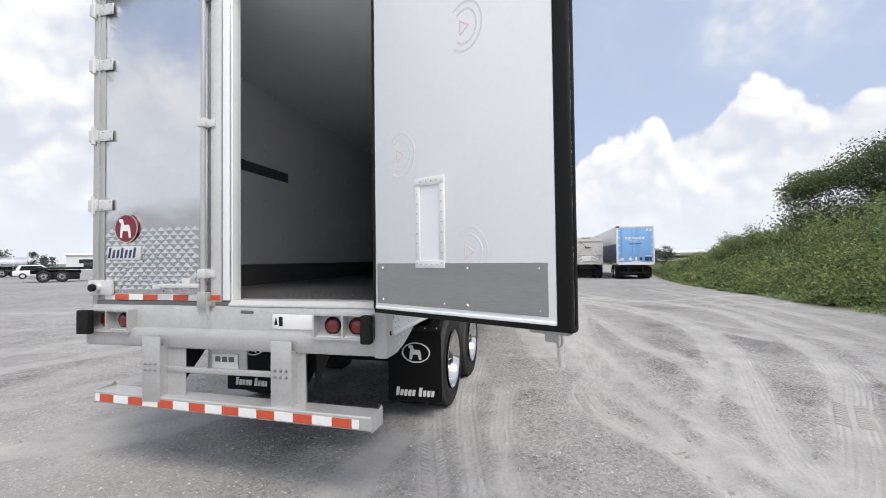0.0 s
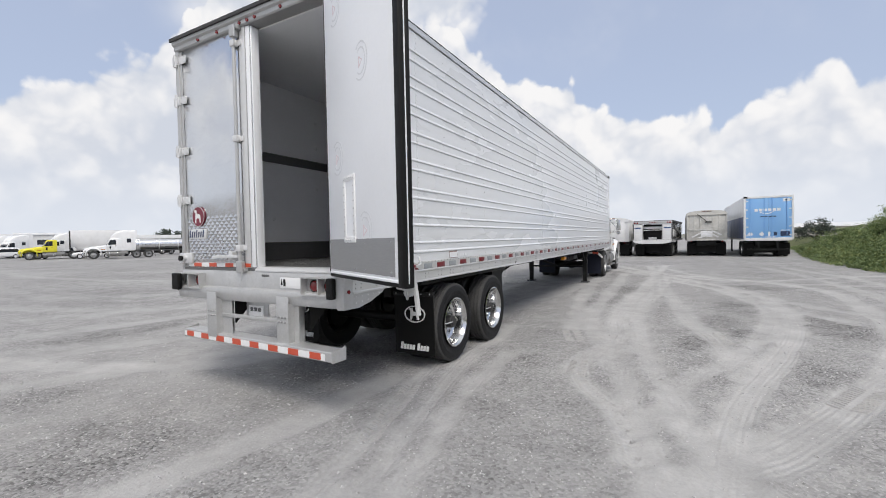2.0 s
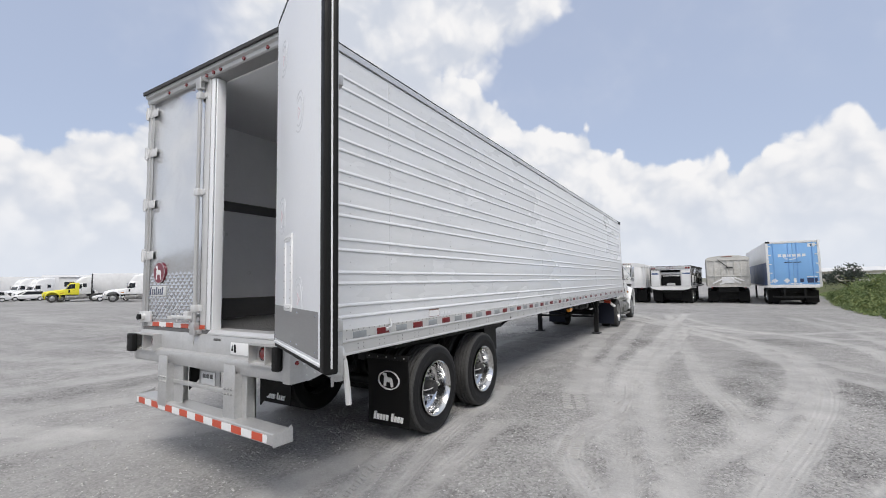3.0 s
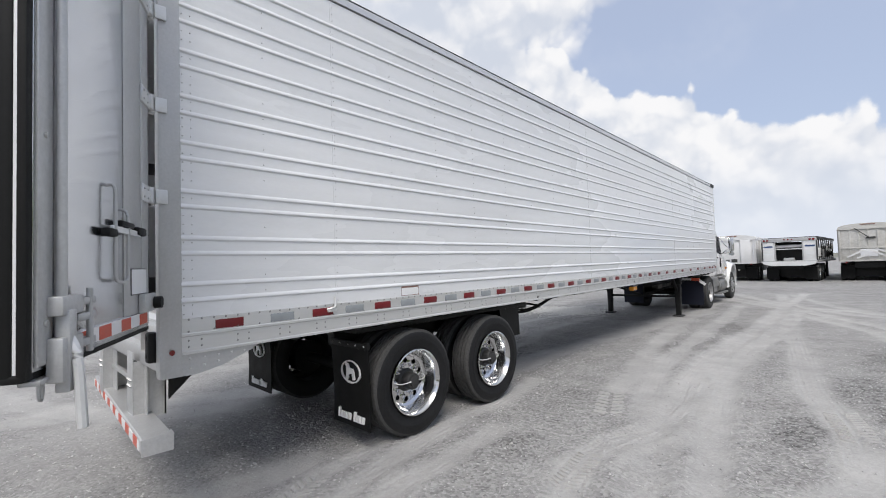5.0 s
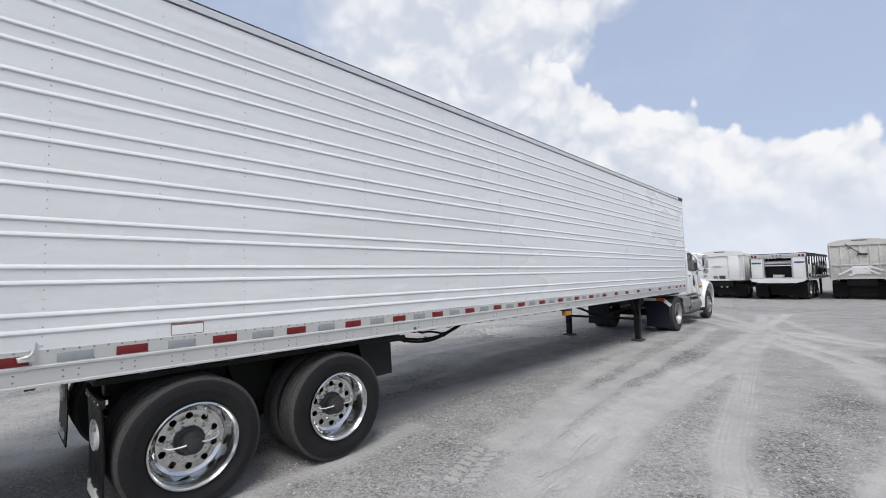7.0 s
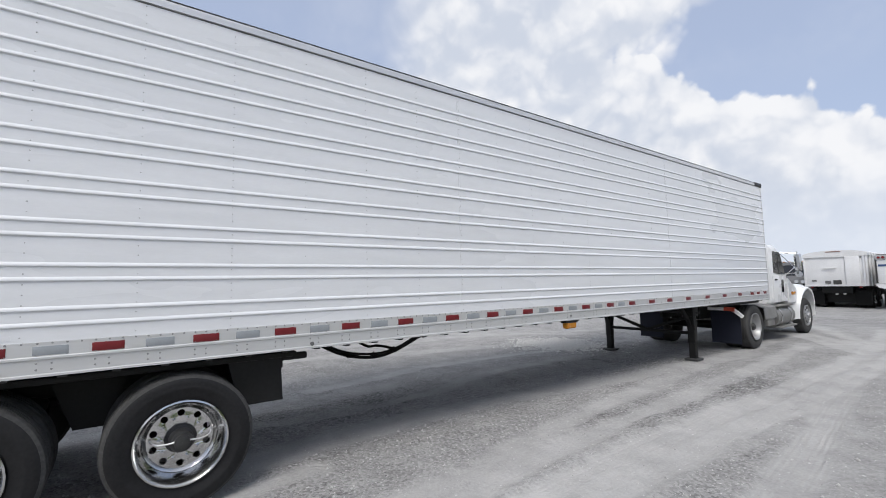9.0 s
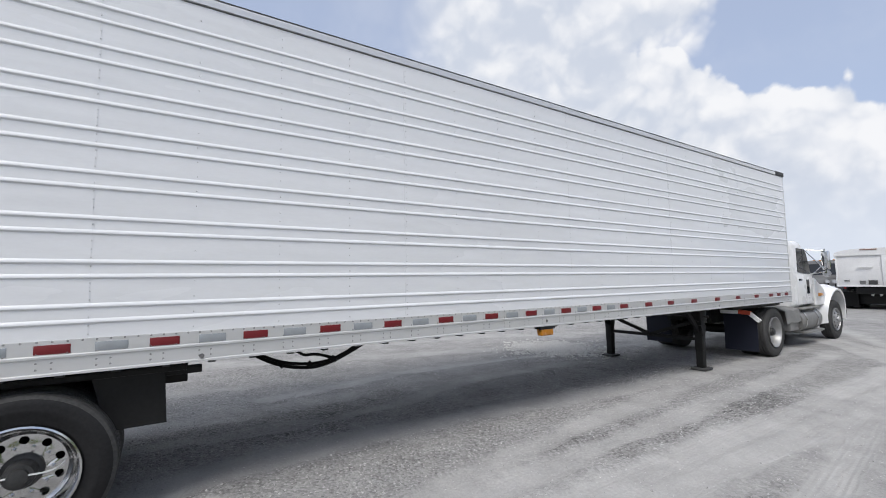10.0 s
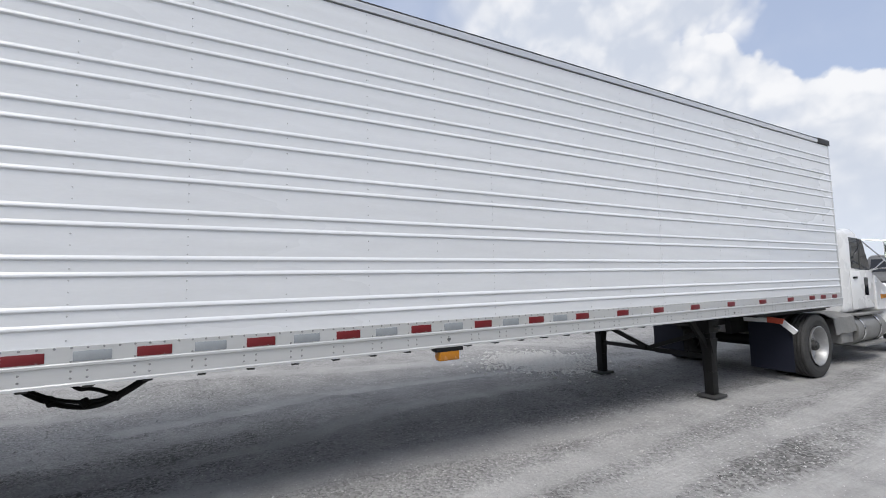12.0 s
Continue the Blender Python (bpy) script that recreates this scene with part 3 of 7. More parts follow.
def wheel(parent, at, R=0.515, side=1, dish=True, dual=True, nuts=True, rim_mat="chrome", name="wheel", hose=False, tyre="tyre"):
    """A wheel under a vehicle: tyre, rim, hub and nuts. side: +1 shows its outer face to +x."""
    w = new(name)
    w.parent = parent
    w.matrix_basis = pose(*at, 0, 0, 0 if side > 0 else 180)
    key = (R, dish, rim_mat, tyre)
    if key not in WHEEL_PARTS:
        h = TYRE_W / 2
        WHEEL_PARTS[key] = (two_tone(finish(tyre_mesh(R), "tyre", M[tyre], 30), R), finish(dish_mesh(h) if dish else convex_mesh(h), "rim", M[rim_mat], 30),
                            finish(hub_mesh(h), "hub", M["hub"], 30), finish(nut_mesh(), "lug_nut", M["chrome"], 30))
    ty, ri, hu, nu = WHEEL_PARTS[key]

    def put(nm, me, dx=0.0, dy=0.0, dz=0.0):
        o = new(nm, me)
        o.parent = w
        o.location = (dx, dy, dz)
        return o
    put("tyre", ty)
    put("rim", ri)
    if dual:
        put("tyre", ty, -0.33)
    if nuts and not dish:
        # round hand holes and nuts of a steering wheel
        for k in range(10):
            a = k * math.tau / 10
            put("lug_nut", nu, TYRE_W / 2 - 0.005, 0.13 * math.cos(a), 0.13 * math.sin(a))
            key = ("hand_hole", R)
            if key not in WHEEL_PARTS:
                WHEEL_PARTS[key] = finish(rod(bmesh.new(), (0, 0, 0), (0.012, 0, 0), 0.024, 14), "hand_hole", M["black"], 30)
            put("hand_hole", WHEEL_PARTS[key], TYRE_W / 2 - 0.018, 0.205 * math.cos(a + 0.3), 0.205 * math.sin(a + 0.3))
    if dish:
        put("hub", hu)
        if nuts:
            x = TYRE_W / 2 - 0.168
            for k in range(10):
                a = (k + 0.0) * math.tau / 10
                put("lug_nut", nu, x, 0.15 * math.cos(a), 0.15 * math.sin(a))
    if hose:
        x = TYRE_W / 2 - 0.168
        for e in (-1, 1):
            key = ("hose", e)
            if key not in WHEEL_PARTS:
                WHEEL_PARTS[key] = finish(tube(bmesh.new(), [(x + 0.14, e * 0.04, 0.01), (x + 0.12, e * 0.1, 0.0), (x + 0.1, e * 0.16, 0.0), (x + 0.06, e * 0.2, 0.012), (x + 0.02, e * 0.21, 0.02)], 0.006, 6), "inflation_hose", M["hinge"], 30)
            put("inflation_hose", WHEEL_PARTS[key])
    return w

# ---------- ground ----------
def spline(pts, step=0.12):
    P = [Vector(p) for p in pts]
    out_ = []
    for i in range(len(P) - 1):
        a, b, c, d = P[max(i - 1, 0)], P[i], P[i + 1], P[min(i + 2, len(P) - 1)]
        n = max(2, int((c - b).length / step))
        for k in range(n):
            s = k / n
            out_.append(0.5 * ((2 * b) + (c - a) * s + (2 * a - 5 * b + 4 * c - d) * s * s + (3 * b - a - 3 * c + d) * s ** 3))
    out_.append(P[-1])
    return np.array([(p.x, p.y) for p in out_])


def hash_noise(x, y, scale, seed):
    """Smooth value noise on a lattice."""
    u, v = x * scale + seed * 17.3, y * scale + seed * 9.1
    i, j = np.floor(u), np.floor(v)
    fu, fv = u - i, v - j
    fu, fv = fu * fu * (3 - 2 * fu), fv * fv * (3 - 2 * fv)
    def hsh(a, b):
        s = np.sin(a * 127.1 + b * 311.7 + seed * 74.7) * 43758.5453
        return s - np.floor(s)
    return (hsh(i, j) * (1 - fu) + hsh(i + 1, j) * fu) * (1 - fv) + (hsh(i, j + 1) * (1 - fu) + hsh(i + 1, j + 1) * fu) * fv


def sstep(a, b, v):
    s = np.clip((v - a) / (b - a), 0, 1)
    return s * s * (3 - 2 * s)


def bank_foot(y):
    return np.interp(y, [-60, 12, 18, 27, 34, 46, 80], [10.0, 9.2, 8.8, 8.1, 8.7, 10.4, 13.0])


def bank_height(x, y):
    d = x - bank_foot(y)
    crest = np.interp(y, [-60, 10, 24, 34, 50, 120], [2.4, 2.4, 2.4, 1.6, 1.1, 0.4])
    return crest * sstep(-0.3, 6.3, d) * (1 - 0.6 * sstep(30, 80, d))


# wheel tracks: way of the tyre, its width, how much dust it left
TRACKS = [
    ([(1.4, 1.2), (1.7, 2.7), (2.2, 3.45), (2.74, 4.4), (3.26, 5.45), (3.78, 6.4), (4.29, 7.8), (4.63, 9.3), (4.9, 11.4), (5.0, 14.4), (4.25, 16.3), (2.9, 17.6), (0, 20)], 0.4, 0.95, 0.7),
    ([(1.7, 1.5), (1.9, 3.4), (2.15, 4.7), (2.7, 6.5), (3.17, 8.25), (3.42, 10.2), (3.4, 12.6), (2.8, 14.6), (1.7, 16.6), (-1.2, 21)], 0.34, 1.0, 0.5),
    ([(1.3, 3.4), (1.7, 5.0), (2.17, 6.1), (2.7, 7.75), (3.06, 9.6), (3.14, 11.8), (2.5, 14.2), (0.6, 17.4)], 0.3, 0.9, 0.3),
    ([(2.1, 1.6), (1.95, 2.75), (1.72, 3.3), (1.54, 4.3), (1.18, 6.0), (1.0, 7.1), (0.82, 9.2), (1.05, 13.4), (1.2, 18)], 0.28, 0.95, 0.4),
    ([(1.6, 1.4), (1.45, 2.8), (1.26, 3.4), (1.1, 4.4), (0.78, 6.3), (0.56, 7.9), (0.49, 10.5), (0.66, 16), (0.9, 25)], 0.34, 0.95, 0.4),
    ([(1.3, 2.9), (1.14, 3.5), (0.95, 3.95), (0.7, 4.35), (0.48, 4.95), (0.48, 5.5), (0.64, 6.05), (0.75, 6.9), (0.6, 8.2)], 0.28, 1.0, 0.9),
    ([(-0.25, 0.2), (-0.5, 1.8), (-0.64, 2.35), (-1.0, 3.5), (-1.3, 4.6)], 0.2, 0.9, 1.0),
    ([(0.0, 0.2), (-0.26, 1.9), (-0.42, 2.6), (-0.68, 3.65), (-0.95, 5.0), (-1.1, 7)], 0.2, 0.9, 0.9),
    ([(0.3, 0.2), (-0.01, 2.0), (-0.16, 2.7), (-0.42, 3.95), (-0.5, 5.2)], 0.2, 0.85, 0.7),
    ([(-1.75, -0.5), (-1.6, 0.9), (-1.45, 1.8), (-1.38, 2.9), (-1.35, 3.6)], 0.36, 0.8, 0.2),
    ([(-0.05, 7.2), (-0.2, 8.2), (-0.57, 10.4), (-0.9, 13.5), (-1.25, 19)], 0.32, 0.75, 0.2),
    ([(6.0, 9.0), (4.2, 11.2), (3.28, 13.1), (2.7, 14.7), (1.93, 16.4), (0.96, 18.3), (-2, 23)], 0.28, 0.8, 0.3),
    ([(4.2, 9.4), (3.15, 11.4), (2.8, 12.85), (2.18, 14.9), (0.9, 17.4)], 0.26, 0.7, 0.3),
    ([(-1.4, 4.6), (-1.64, 6.3), (-1.8, 7.7), (-1.78, 9.7), (-1.55, 11.5), (-1.3, 13.4), (-1.0, 17)], 0.5, 0.75, 0.2),
    ([(0.95, 4.9), (0.56, 6.3), (0.08, 8.2), (-0.1, 10.2), (-0.16, 12.5), (-0.24, 14.6), (-0.5, 19)], 0.34, 0.85, 0.4),
    ([(1.35, 5.0), (1.12, 6.4), (0.86, 8.3), (0.74, 10.8), (0.8, 14), (0.83, 17.1), (0.2, 24)], 0.34, 0.8, 0.5),
    ([(2.2, 5.2), (2.1, 6.6), (1.96, 7.6), (1.75, 8.6), (1.54, 10.6), (1.08, 15)], 0.32, 0.8, 0.8),
    ([(-4.1, 8.0), (-4.4, 9.7), (-4.6, 10.8), (-4.3, 13.7), (-4.0, 17)], 0.3, 0.8, 0.3),
    ([(-3.0, 5.5), (-2.7, 9.0), (-3.3, 11.2), (-3.2, 14)], 0.3, 0.6, 0.3),
    ([(-5.8, -0.4), (-5.2, 1.4), (-4.4, 3.0), (-3.6, 5.5), (-3.6, 9)], 0.5, 0.48, 0.2),
    ([(-7.4, 0.2), (-6.7, 2.2), (-5.8, 4.4), (-5.2, 8)], 0.4, 0.42, 0.2),
    ([(-10, -0.5), (-9.0, 2.4), (-8.1, 5.2), (-7, 10)], 0.5, 0.48, 0.2),
    ([(-12.2, 0.5), (-11.2, 3.4), (-9.6, 7.0), (-8, 13)], 0.45, 0.42, 0.2),
    ([(-24, 1), (-17.3, 4.6), (-12.8, 7.7), (-9, 12), (-6, 19)], 0.6, 0.48, 0.2),
    ([(9.0, 21.0), (6.5, 19.2), (3.5, 17.0), (1.5, 18.3), (-2, 25)], 0.34, 0.8, 0.2),
    ([(9.5, 17.6), (7.0, 16.4), (4.6, 16.6), (2.4, 18.4), (0.4, 24)], 0.3, 0.7, 0.2),
    ([(4.8, 24), (5.6, 18), (5.7, 12), (5.0, 8.0), (3.6, 4.8)], 0.34, 0.6, 0.3),
    ([(5.6, 24), (6.7, 18), (6.7, 12), (5.8, 7.0), (4.2, 3.6)], 0.34, 0.6, 0.3),
    ([(-3.2, 4.2), (-4.2, 2.8), (-6.0, 2.0), (-9, 1.2)], 0.4, 0.6, 0.2),
    ([(-40, 11), (-30, 9.2), (-21.6, 9.6), (-12, 12.5), (-6, 17)], 0.7, 0.48, 0.0),
    ([(-40, 3), (-20, 3.2), (-11, 5.0), (-7.5, 8.5), (-5.5, 14)], 0.6, 0.48, 0.0),
]
# patches of bare darker gravel between the tracks: centre, half widths, strength
BARE = [(0.12, 13.4, 0.42, 1.1, 1.0), (-0.12, 10.9, 0.36, 1.5, 0.8), (3.7, 8.9, 0.55, 0.9, 0.9), (2.2, 8.9, 0.35, 0.7, 0.6), (1.75, 6.9, 0.26, 0.5, 1.0),
        (3.0, 5.9, 0.4, 0.5, 0.8), (0.93, 5.3, 0.2, 0.5, 0.9), (1.36, 3.85, 0.14, 0.4, 0.8), (2.5, 7.9, 0.3, 0.4, 1.0), (2.6, 10.7, 0.4, 1.2, 0.6),
        (4.1, 5.4, 0.7, 1.3, 0.7), (1.3, 9.6, 0.2, 1.6, 0.5), (-3.0, 8.0, 0.9, 1.5, 0.7), (-4.6, 1.4, 0.5, 0.6, 0.6), (-2.6, 1.2, 0.6, 0.7, 0.5), (-7.6, 4.0, 0.5, 1.6, 0.6), (3.4, 15.0, 0.8, 0.7, 0.6)]
gx = np.concatenate([-8.0 - np.cumsum(0.06 * 1.16 ** np.arange(1, 58))[::-1], np.arange(-8.0, 8.0, 0.06), 8.0 + np.cumsum(0.06 * 1.1 ** np.arange(0, 86))])
gy = np.concatenate([-3.0 - np.cumsum(0.06 * 1.16 ** np.arange(1, 58))[::-1], np.arange(-3.0, 20.0, 0.06), 20.0 + np.cumsum(0.06 * 1.1 ** np.arange(0, 86))])
GX, GY = np.meshgrid(gx, gy)
near = sstep(60, 25, np.hypot(GX, GY - 8))
dust = np.zeros_like(GX)
rut = np.zeros_like(GX)
across = np.zeros_like(GX)
along = np.zeros_like(GX)
wob = (hash_noise(GX, GY, 1.1, 3) - 0.5) * 0.12
cleats = np.zeros_like(GX)
ragged = (hash_noise(GX, GY, 3.4, 14) - 0.5) * 0.09 + (hash_noise(GX, GY, 9.0, 15) - 0.5) * 0.06
for pts, width, amount, print_ in TRACKS:
    way = spline([(*p, 0) for p in pts], 0.25)
    lo, hi = way.min(0) - 1.2, way.max(0) + 1.2
    sel = (GX > lo[0]) & (GX < hi[0]) & (GY > lo[1]) & (GY < hi[1])
    px, py = GX[sel], GY[sel]
    best = np.full(px.shape, 9.0)
    gone = np.zeros(px.shape)
    run = 0.0
    for (ax, ay), (bx_, by_) in zip(way, way[1:]):
        ux, uy = bx_ - ax, by_ - ay
        s = np.clip(((px - ax) * ux + (py - ay) * uy) / (ux * ux + uy * uy), 0, 1)
        far_ = np.hypot(px - ax - s * ux, py - ay - s * uy)
        leg_ = math.hypot(ux, uy)
        gone = np.where(far_ < best, run + s * leg_, gone)
        best = np.minimum(best, far_)
        run += leg_
    raw = best
    best = np.abs(best + 0.6 * wob[sel])
    # one smooth pressed band with crumbled, uneven edges
    worn_ = best + ragged[sel]
    inside = sstep(width * 0.66, width * 0.36, worn_)
    mark = (inside + 0.2 * sstep(width * 1.5, width * 0.6, best)) * amount
    wins = mark > dust[sel]
    across[sel] = np.where(wins, raw, across[sel])
    along[sel] = np.where(wins, gone, along[sel])
    cleats[sel] = np.where(wins, print_, cleats[sel])
    dust[sel] = np.maximum(dust[sel], mark)
    rut[sel] += (-0.010 * inside + 0.015 * np.exp(-((worn_ - width * 0.66) / 0.055) ** 2)) * amount
bare = np.zeros_like(GX)
for cx_, cy_, rx_, ry_, much in BARE:
    far_ = np.hypot((GX - cx_) / rx_, (GY - cy_) / ry_) + 5.0 * ragged
    bare = np.maximum(bare, much * sstep(1.2, 0.75, far_))
# where two tracks cross, neither keeps its tread marks
jump = np.zeros(GX.shape, bool)
for axis in (0, 1):
    step_ = (np.abs(np.diff(across, axis=axis)) > 0.075) | (np.abs(np.diff(along, axis=axis)) > 0.12)
    if axis == 0:
        jump[1:] |= step_
        jump[:-1] |= step_
    else:
        jump[:, 1:] |= step_
        jump[:, :-1] |= step_
whole = (1.0 - jump) * cleats
patchy = hash_noise(GX, GY, 0.9, 5) * 0.6 + hash_noise(GX, GY, 3.1, 6) * 0.4
dust *= 0.55 + 0.6 * patchy
bare *= 1 - 0.7 * np.clip(dust, 0, 1)
GZ = rut * near
GZ += near * (0.030 * (hash_noise(GX, GY, 0.5, 1) - 0.5) + 0.02 * (hash_noise(GX, GY, 2.3, 2) - 0.5) + 0.009 * (hash_noise(GX, GY, 7.0, 4) - 0.5))
# flat under the wheels, legs and stands
for cx_, cy_, r_ in ((-1.3, 4.64, 1.0), (-1.3, 5.93, 1.0), (-3.3, 4.64, 1.0), (-3.3, 5.93, 1.0), (-1.35, 15.1, 0.6), (-3.25, 15.1, 0.6), (-1.3, 17.6, 1.0), (-3.3, 17.6, 1.0), (-1.2, 21.7, 1.0), (-3.4, 21.7, 1.0)):
    GZ *= 1 - sstep(r_, r_ * 0.4, np.hypot(GX - cx_, GY - cy_))
GZ *= 1 - sstep(26, 30, GY) * (GX < 8.2)
GZ += bank_height(GX, GY)
over = sstep(-0.5, 0.6, GX - bank_foot(GY) + (hash_noise(GX, GY, 0.8, 8) - 0.5) * 1.4) * (GX < 400)
over = np.maximum(over, sstep(150, 260, np.hypot(GX, GY)) * 0.5)
loose = np.clip(0.3 + 1.0 * hash_noise(GX, GY, 0.35, 11) - 0.9 * dust + 0.5 * bare, 0, 1) * sstep(60, 20, np.hypot(GX, GY - 8))
ny, nx = GX.shape
verts = np.stack([GX.ravel(), GY.ravel(), GZ.ravel()], 1)
idx = np.arange(nx * ny).reshape(ny, nx)
quads = np.stack([idx[:-1, :-1].ravel(), idx[:-1, 1:].ravel(), idx[1:, 1:].ravel(), idx[1:, :-1].ravel()], 1)
gm = bpy.data.meshes.new("ground")
gm.vertices.add(len(verts))
gm.vertices.foreach_set("co", verts.astype(np.float32).ravel())
gm.loops.add(quads.size)
gm.loops.foreach_set("vertex_index", quads.astype(np.int32).ravel())
gm.polygons.add(len(quads))
gm.polygons.foreach_set("loop_start", (np.arange(len(quads)) * 4).astype(np.int32))
gm.update(calc_edges=True)
for nm, arr in (("wheel_dust", dust), ("loose_gravel", loose), ("overgrown", over), ("track_across", across), ("track_along", along), ("track_whole", whole), ("bare_gravel", bare)):
    gm.attributes.new(nm, "FLOAT", "POINT").data.foreach_set("value", arr.astype(np.float32).ravel())
gm.shade_smooth()
gm.materials.append(M["ground"])
tagged(new("ground", gm), "pale grey gravel yard with dusty tyre tracks and a weedy bank", "ground", kind="structure")


def ground_z(x, y):
    """Height of the ground sheet at a place near the path."""
    i = int(np.clip(np.searchsorted(gx, x), 1, nx - 1))
    j = int(np.clip(np.searchsorted(gy, y), 1, ny - 1))
    return float(GZ[j, i] * 0.25 + GZ[j - 1, i] * 0.25 + GZ[j, i - 1] * 0.25 + GZ[j - 1, i - 1] * 0.25)


def scatter_stones(name, label, rng, places, mat="stone"):
    """Loose crushed stones, one joined mesh."""
    V, F = [], []
    base = np.array([(1, 0, 0), (-1, 0, 0), (0, 1, 0), (0, -1, 0), (0, 0, 1), (0, 0, -1)], float)
    tri = [(0, 2, 4), (2, 1, 4), (1, 3, 4), (3, 0, 4), (2, 0, 5), (1, 2, 5), (3, 1, 5), (0, 3, 5)]
    for x, y, r in places:
        p = base * r * rng.uniform(0.6, 1.25, (6, 1)) * np.array([1, rng.uniform(0.6, 1), rng.uniform(0.45, 0.8)])
        a = rng.uniform(0, 6.28)
        c, s = math.cos(a), math.sin(a)
        p = np.stack([p[:, 0] * c - p[:, 1] * s + x, p[:, 0] * s + p[:, 1] * c + y, p[:, 2] + ground_z(x, y) + r * 0.15], 1)
        o = len(V)
        V += [tuple(q) for q in p]
        F += [tuple(o + k for k in t) for t in tri]
    me = bpy.data.meshes.new(name)
    me.from_pydata(V, [], F)
    me.materials.append(M[mat])
    return tagged(new(name, me), label, "gravel", kind="stuff")


rng = np.random.default_rng(4)
spots = []
for _ in range(60000):
    x, y = rng.uniform(-6.5, 7), rng.uniform(-1.5, 15)
    if rng.random() < 0.25 + 0.9 * float(loose[min(np.searchsorted(gy, y), ny - 1), min(np.searchsorted(gx, x), nx - 1)]):
        spots.append((x, y, rng.uniform(0.0045, 0.0115) * (1.9 if rng.random() < 0.09 else 1)))
for _ in range(2600):
    x, y = rng.uniform(-7, 6), rng.uniform(-0.5, 13)
    if float(dust[min(np.searchsorted(gy, y), ny - 1), min(np.searchsorted(gx, x), nx - 1)]) < 0.3:
        spots.append((x, y, rng.uniform(0.012, 0.022)))
scatter_stones("gravel", "loose crushed gravel scattered over the yard", rng, spots)
spots = [(rng.normal(-4.75, 0.55), rng.normal(14.85, 0.5), rng.uniform(0.02, 0.055)) for _ in range(2600)]
scatter_stones("stone_heap", "spread patch of pale crushed stone beyond the landing legs", rng, spots, "pale_stone")


def tread_print(cx, cy, length, width, turn, bars):
    """Raised cleats pressed up by a tyre."""
    bm = bmesh.new()
    m = pose(cx, cy, 0, 0, 0, turn)
    for k in range(bars):
        s = (k + 0.5) / bars - 0.5
        for side in (-1, 1):
            x0, x1 = (0.02, width / 2) if side > 0 else (-width / 2, -0.02)
            y = s * length
            w = length / bars * 0.27
            ws = []
            for xx, yy in ((x0, y - w), (x1, y - w + side * 0.03), (x1, y + w + side * 0.03), (x0, y + w)):
                q = m @ Vector((xx, yy, 0))
                z = ground_z(q.x, q.y)
                ws.append((bm.verts.new((q.x, q.y, z - 0.004)), bm.verts.new((q.x, q.y, z + 0.004))))
            c = sum((v[1].co for v in ws), Vector()) / 4
            for v in ws:
                v[1].co = c + (v[1].co - c) * 0.8
                v[1].co.z = v[0].co.z + 0.014
            bm.faces.new([v[1] for v in ws])
            for a in range(4):
                bm.faces.new((ws[a][0], ws[(a + 1) % 4][0], ws[(a + 1) % 4][1], ws[a][1]))
    me = finish(bm, "tread_print", M["ground"], 0)
    for nm, val in (("wheel_dust", 1.0), ("loose_gravel", 0.1)):
        me.attributes.new(nm, "FLOAT", "POINT").data.foreach_set("value", np.full(len(me.vertices), val, np.float32))
    tagged(new("tread_print", me), "row of tyre cleat marks pressed in the dust", "tyre track", kind="stuff")


tread_print(0.05, 6.68, 0.8, 0.3, 18, 7)
tread_print(2.07, 7.35, 0.9, 0.3, 10, 12)
tread_print(-0.8, 2.9, 1.4, 0.2, 17, 22)
tread_print(0.48, 4.95, 0.7, 0.22, 6, 12)
tread_print(3.1, 5.15, 0.9, 0.3, -27, 13)

# ---------- the refrigerated trailer ----------
LEN, ROOF, W = 15.97, 4.03, 1.3
trailer = thing("semi_trailer", "long white refrigerated semi-trailer with ribbed sides and one rear door open", "trailer", at=(-2.3, 2.48, 0))
T = trailer

# box: lining, insulation and skins
part("inner_wall", bx(1.215, 1.29, 0.116, LEN - 0.02, 1.3, 3.9), M["liner"], T, "white fibreglass lining")
part("inner_wall", bx(-1.29, -1.215, 0.25, LEN - 0.02, 1.3, 3.9), M["liner"], T, "white fibreglass lining")
part("front_wall", bx(-1.295, 1.295, LEN - 0.10, LEN - 0.005, 1.12, 3.95, bevel=0.02), M["liner"], T)
part("roof", bx(-1.27, 1.27, 0.242, LEN - 0.02, 3.88, 4.005, bevel=0.01), M["liner"], T)
duct = [(-1.214, 1.22), (1.214, 1.22), (1.214, 1.335)]
for k in range(43, -1, -1):
    x = -1.18 + k * 0.055
    duct += [(x + 0.03, 1.335), (x + 0.03, 1.36), (x, 1.36), (x, 1.335)]
duct.append((-1.214, 1.335))
part("floor", pr(duct, "y", 0.262, LEN - 0.1), M["duct"], T, "grey aluminium duct floor")
for s in (-1, 1):
    part("kick_band", bx(min(s * 1.215, s * 1.205), max(s * 1.215, s * 1.205), 0.265, LEN - 0.1, 1.36, 1.62), M["kick"], T, "dark grey kick band")
et = bmesh.new()
box(et, -1.215, -1.203, 0.45, 2.70, 2.76, 2.89, bevel=0.003)
for k in range(35):
    box(et, -1.2035, -1.2, 0.5 + k * 0.062, 0.52 + k * 0.062, 2.79, 2.86)
part("cargo_track", et, M["kick"], T, "dark slotted cargo track")
btn = None
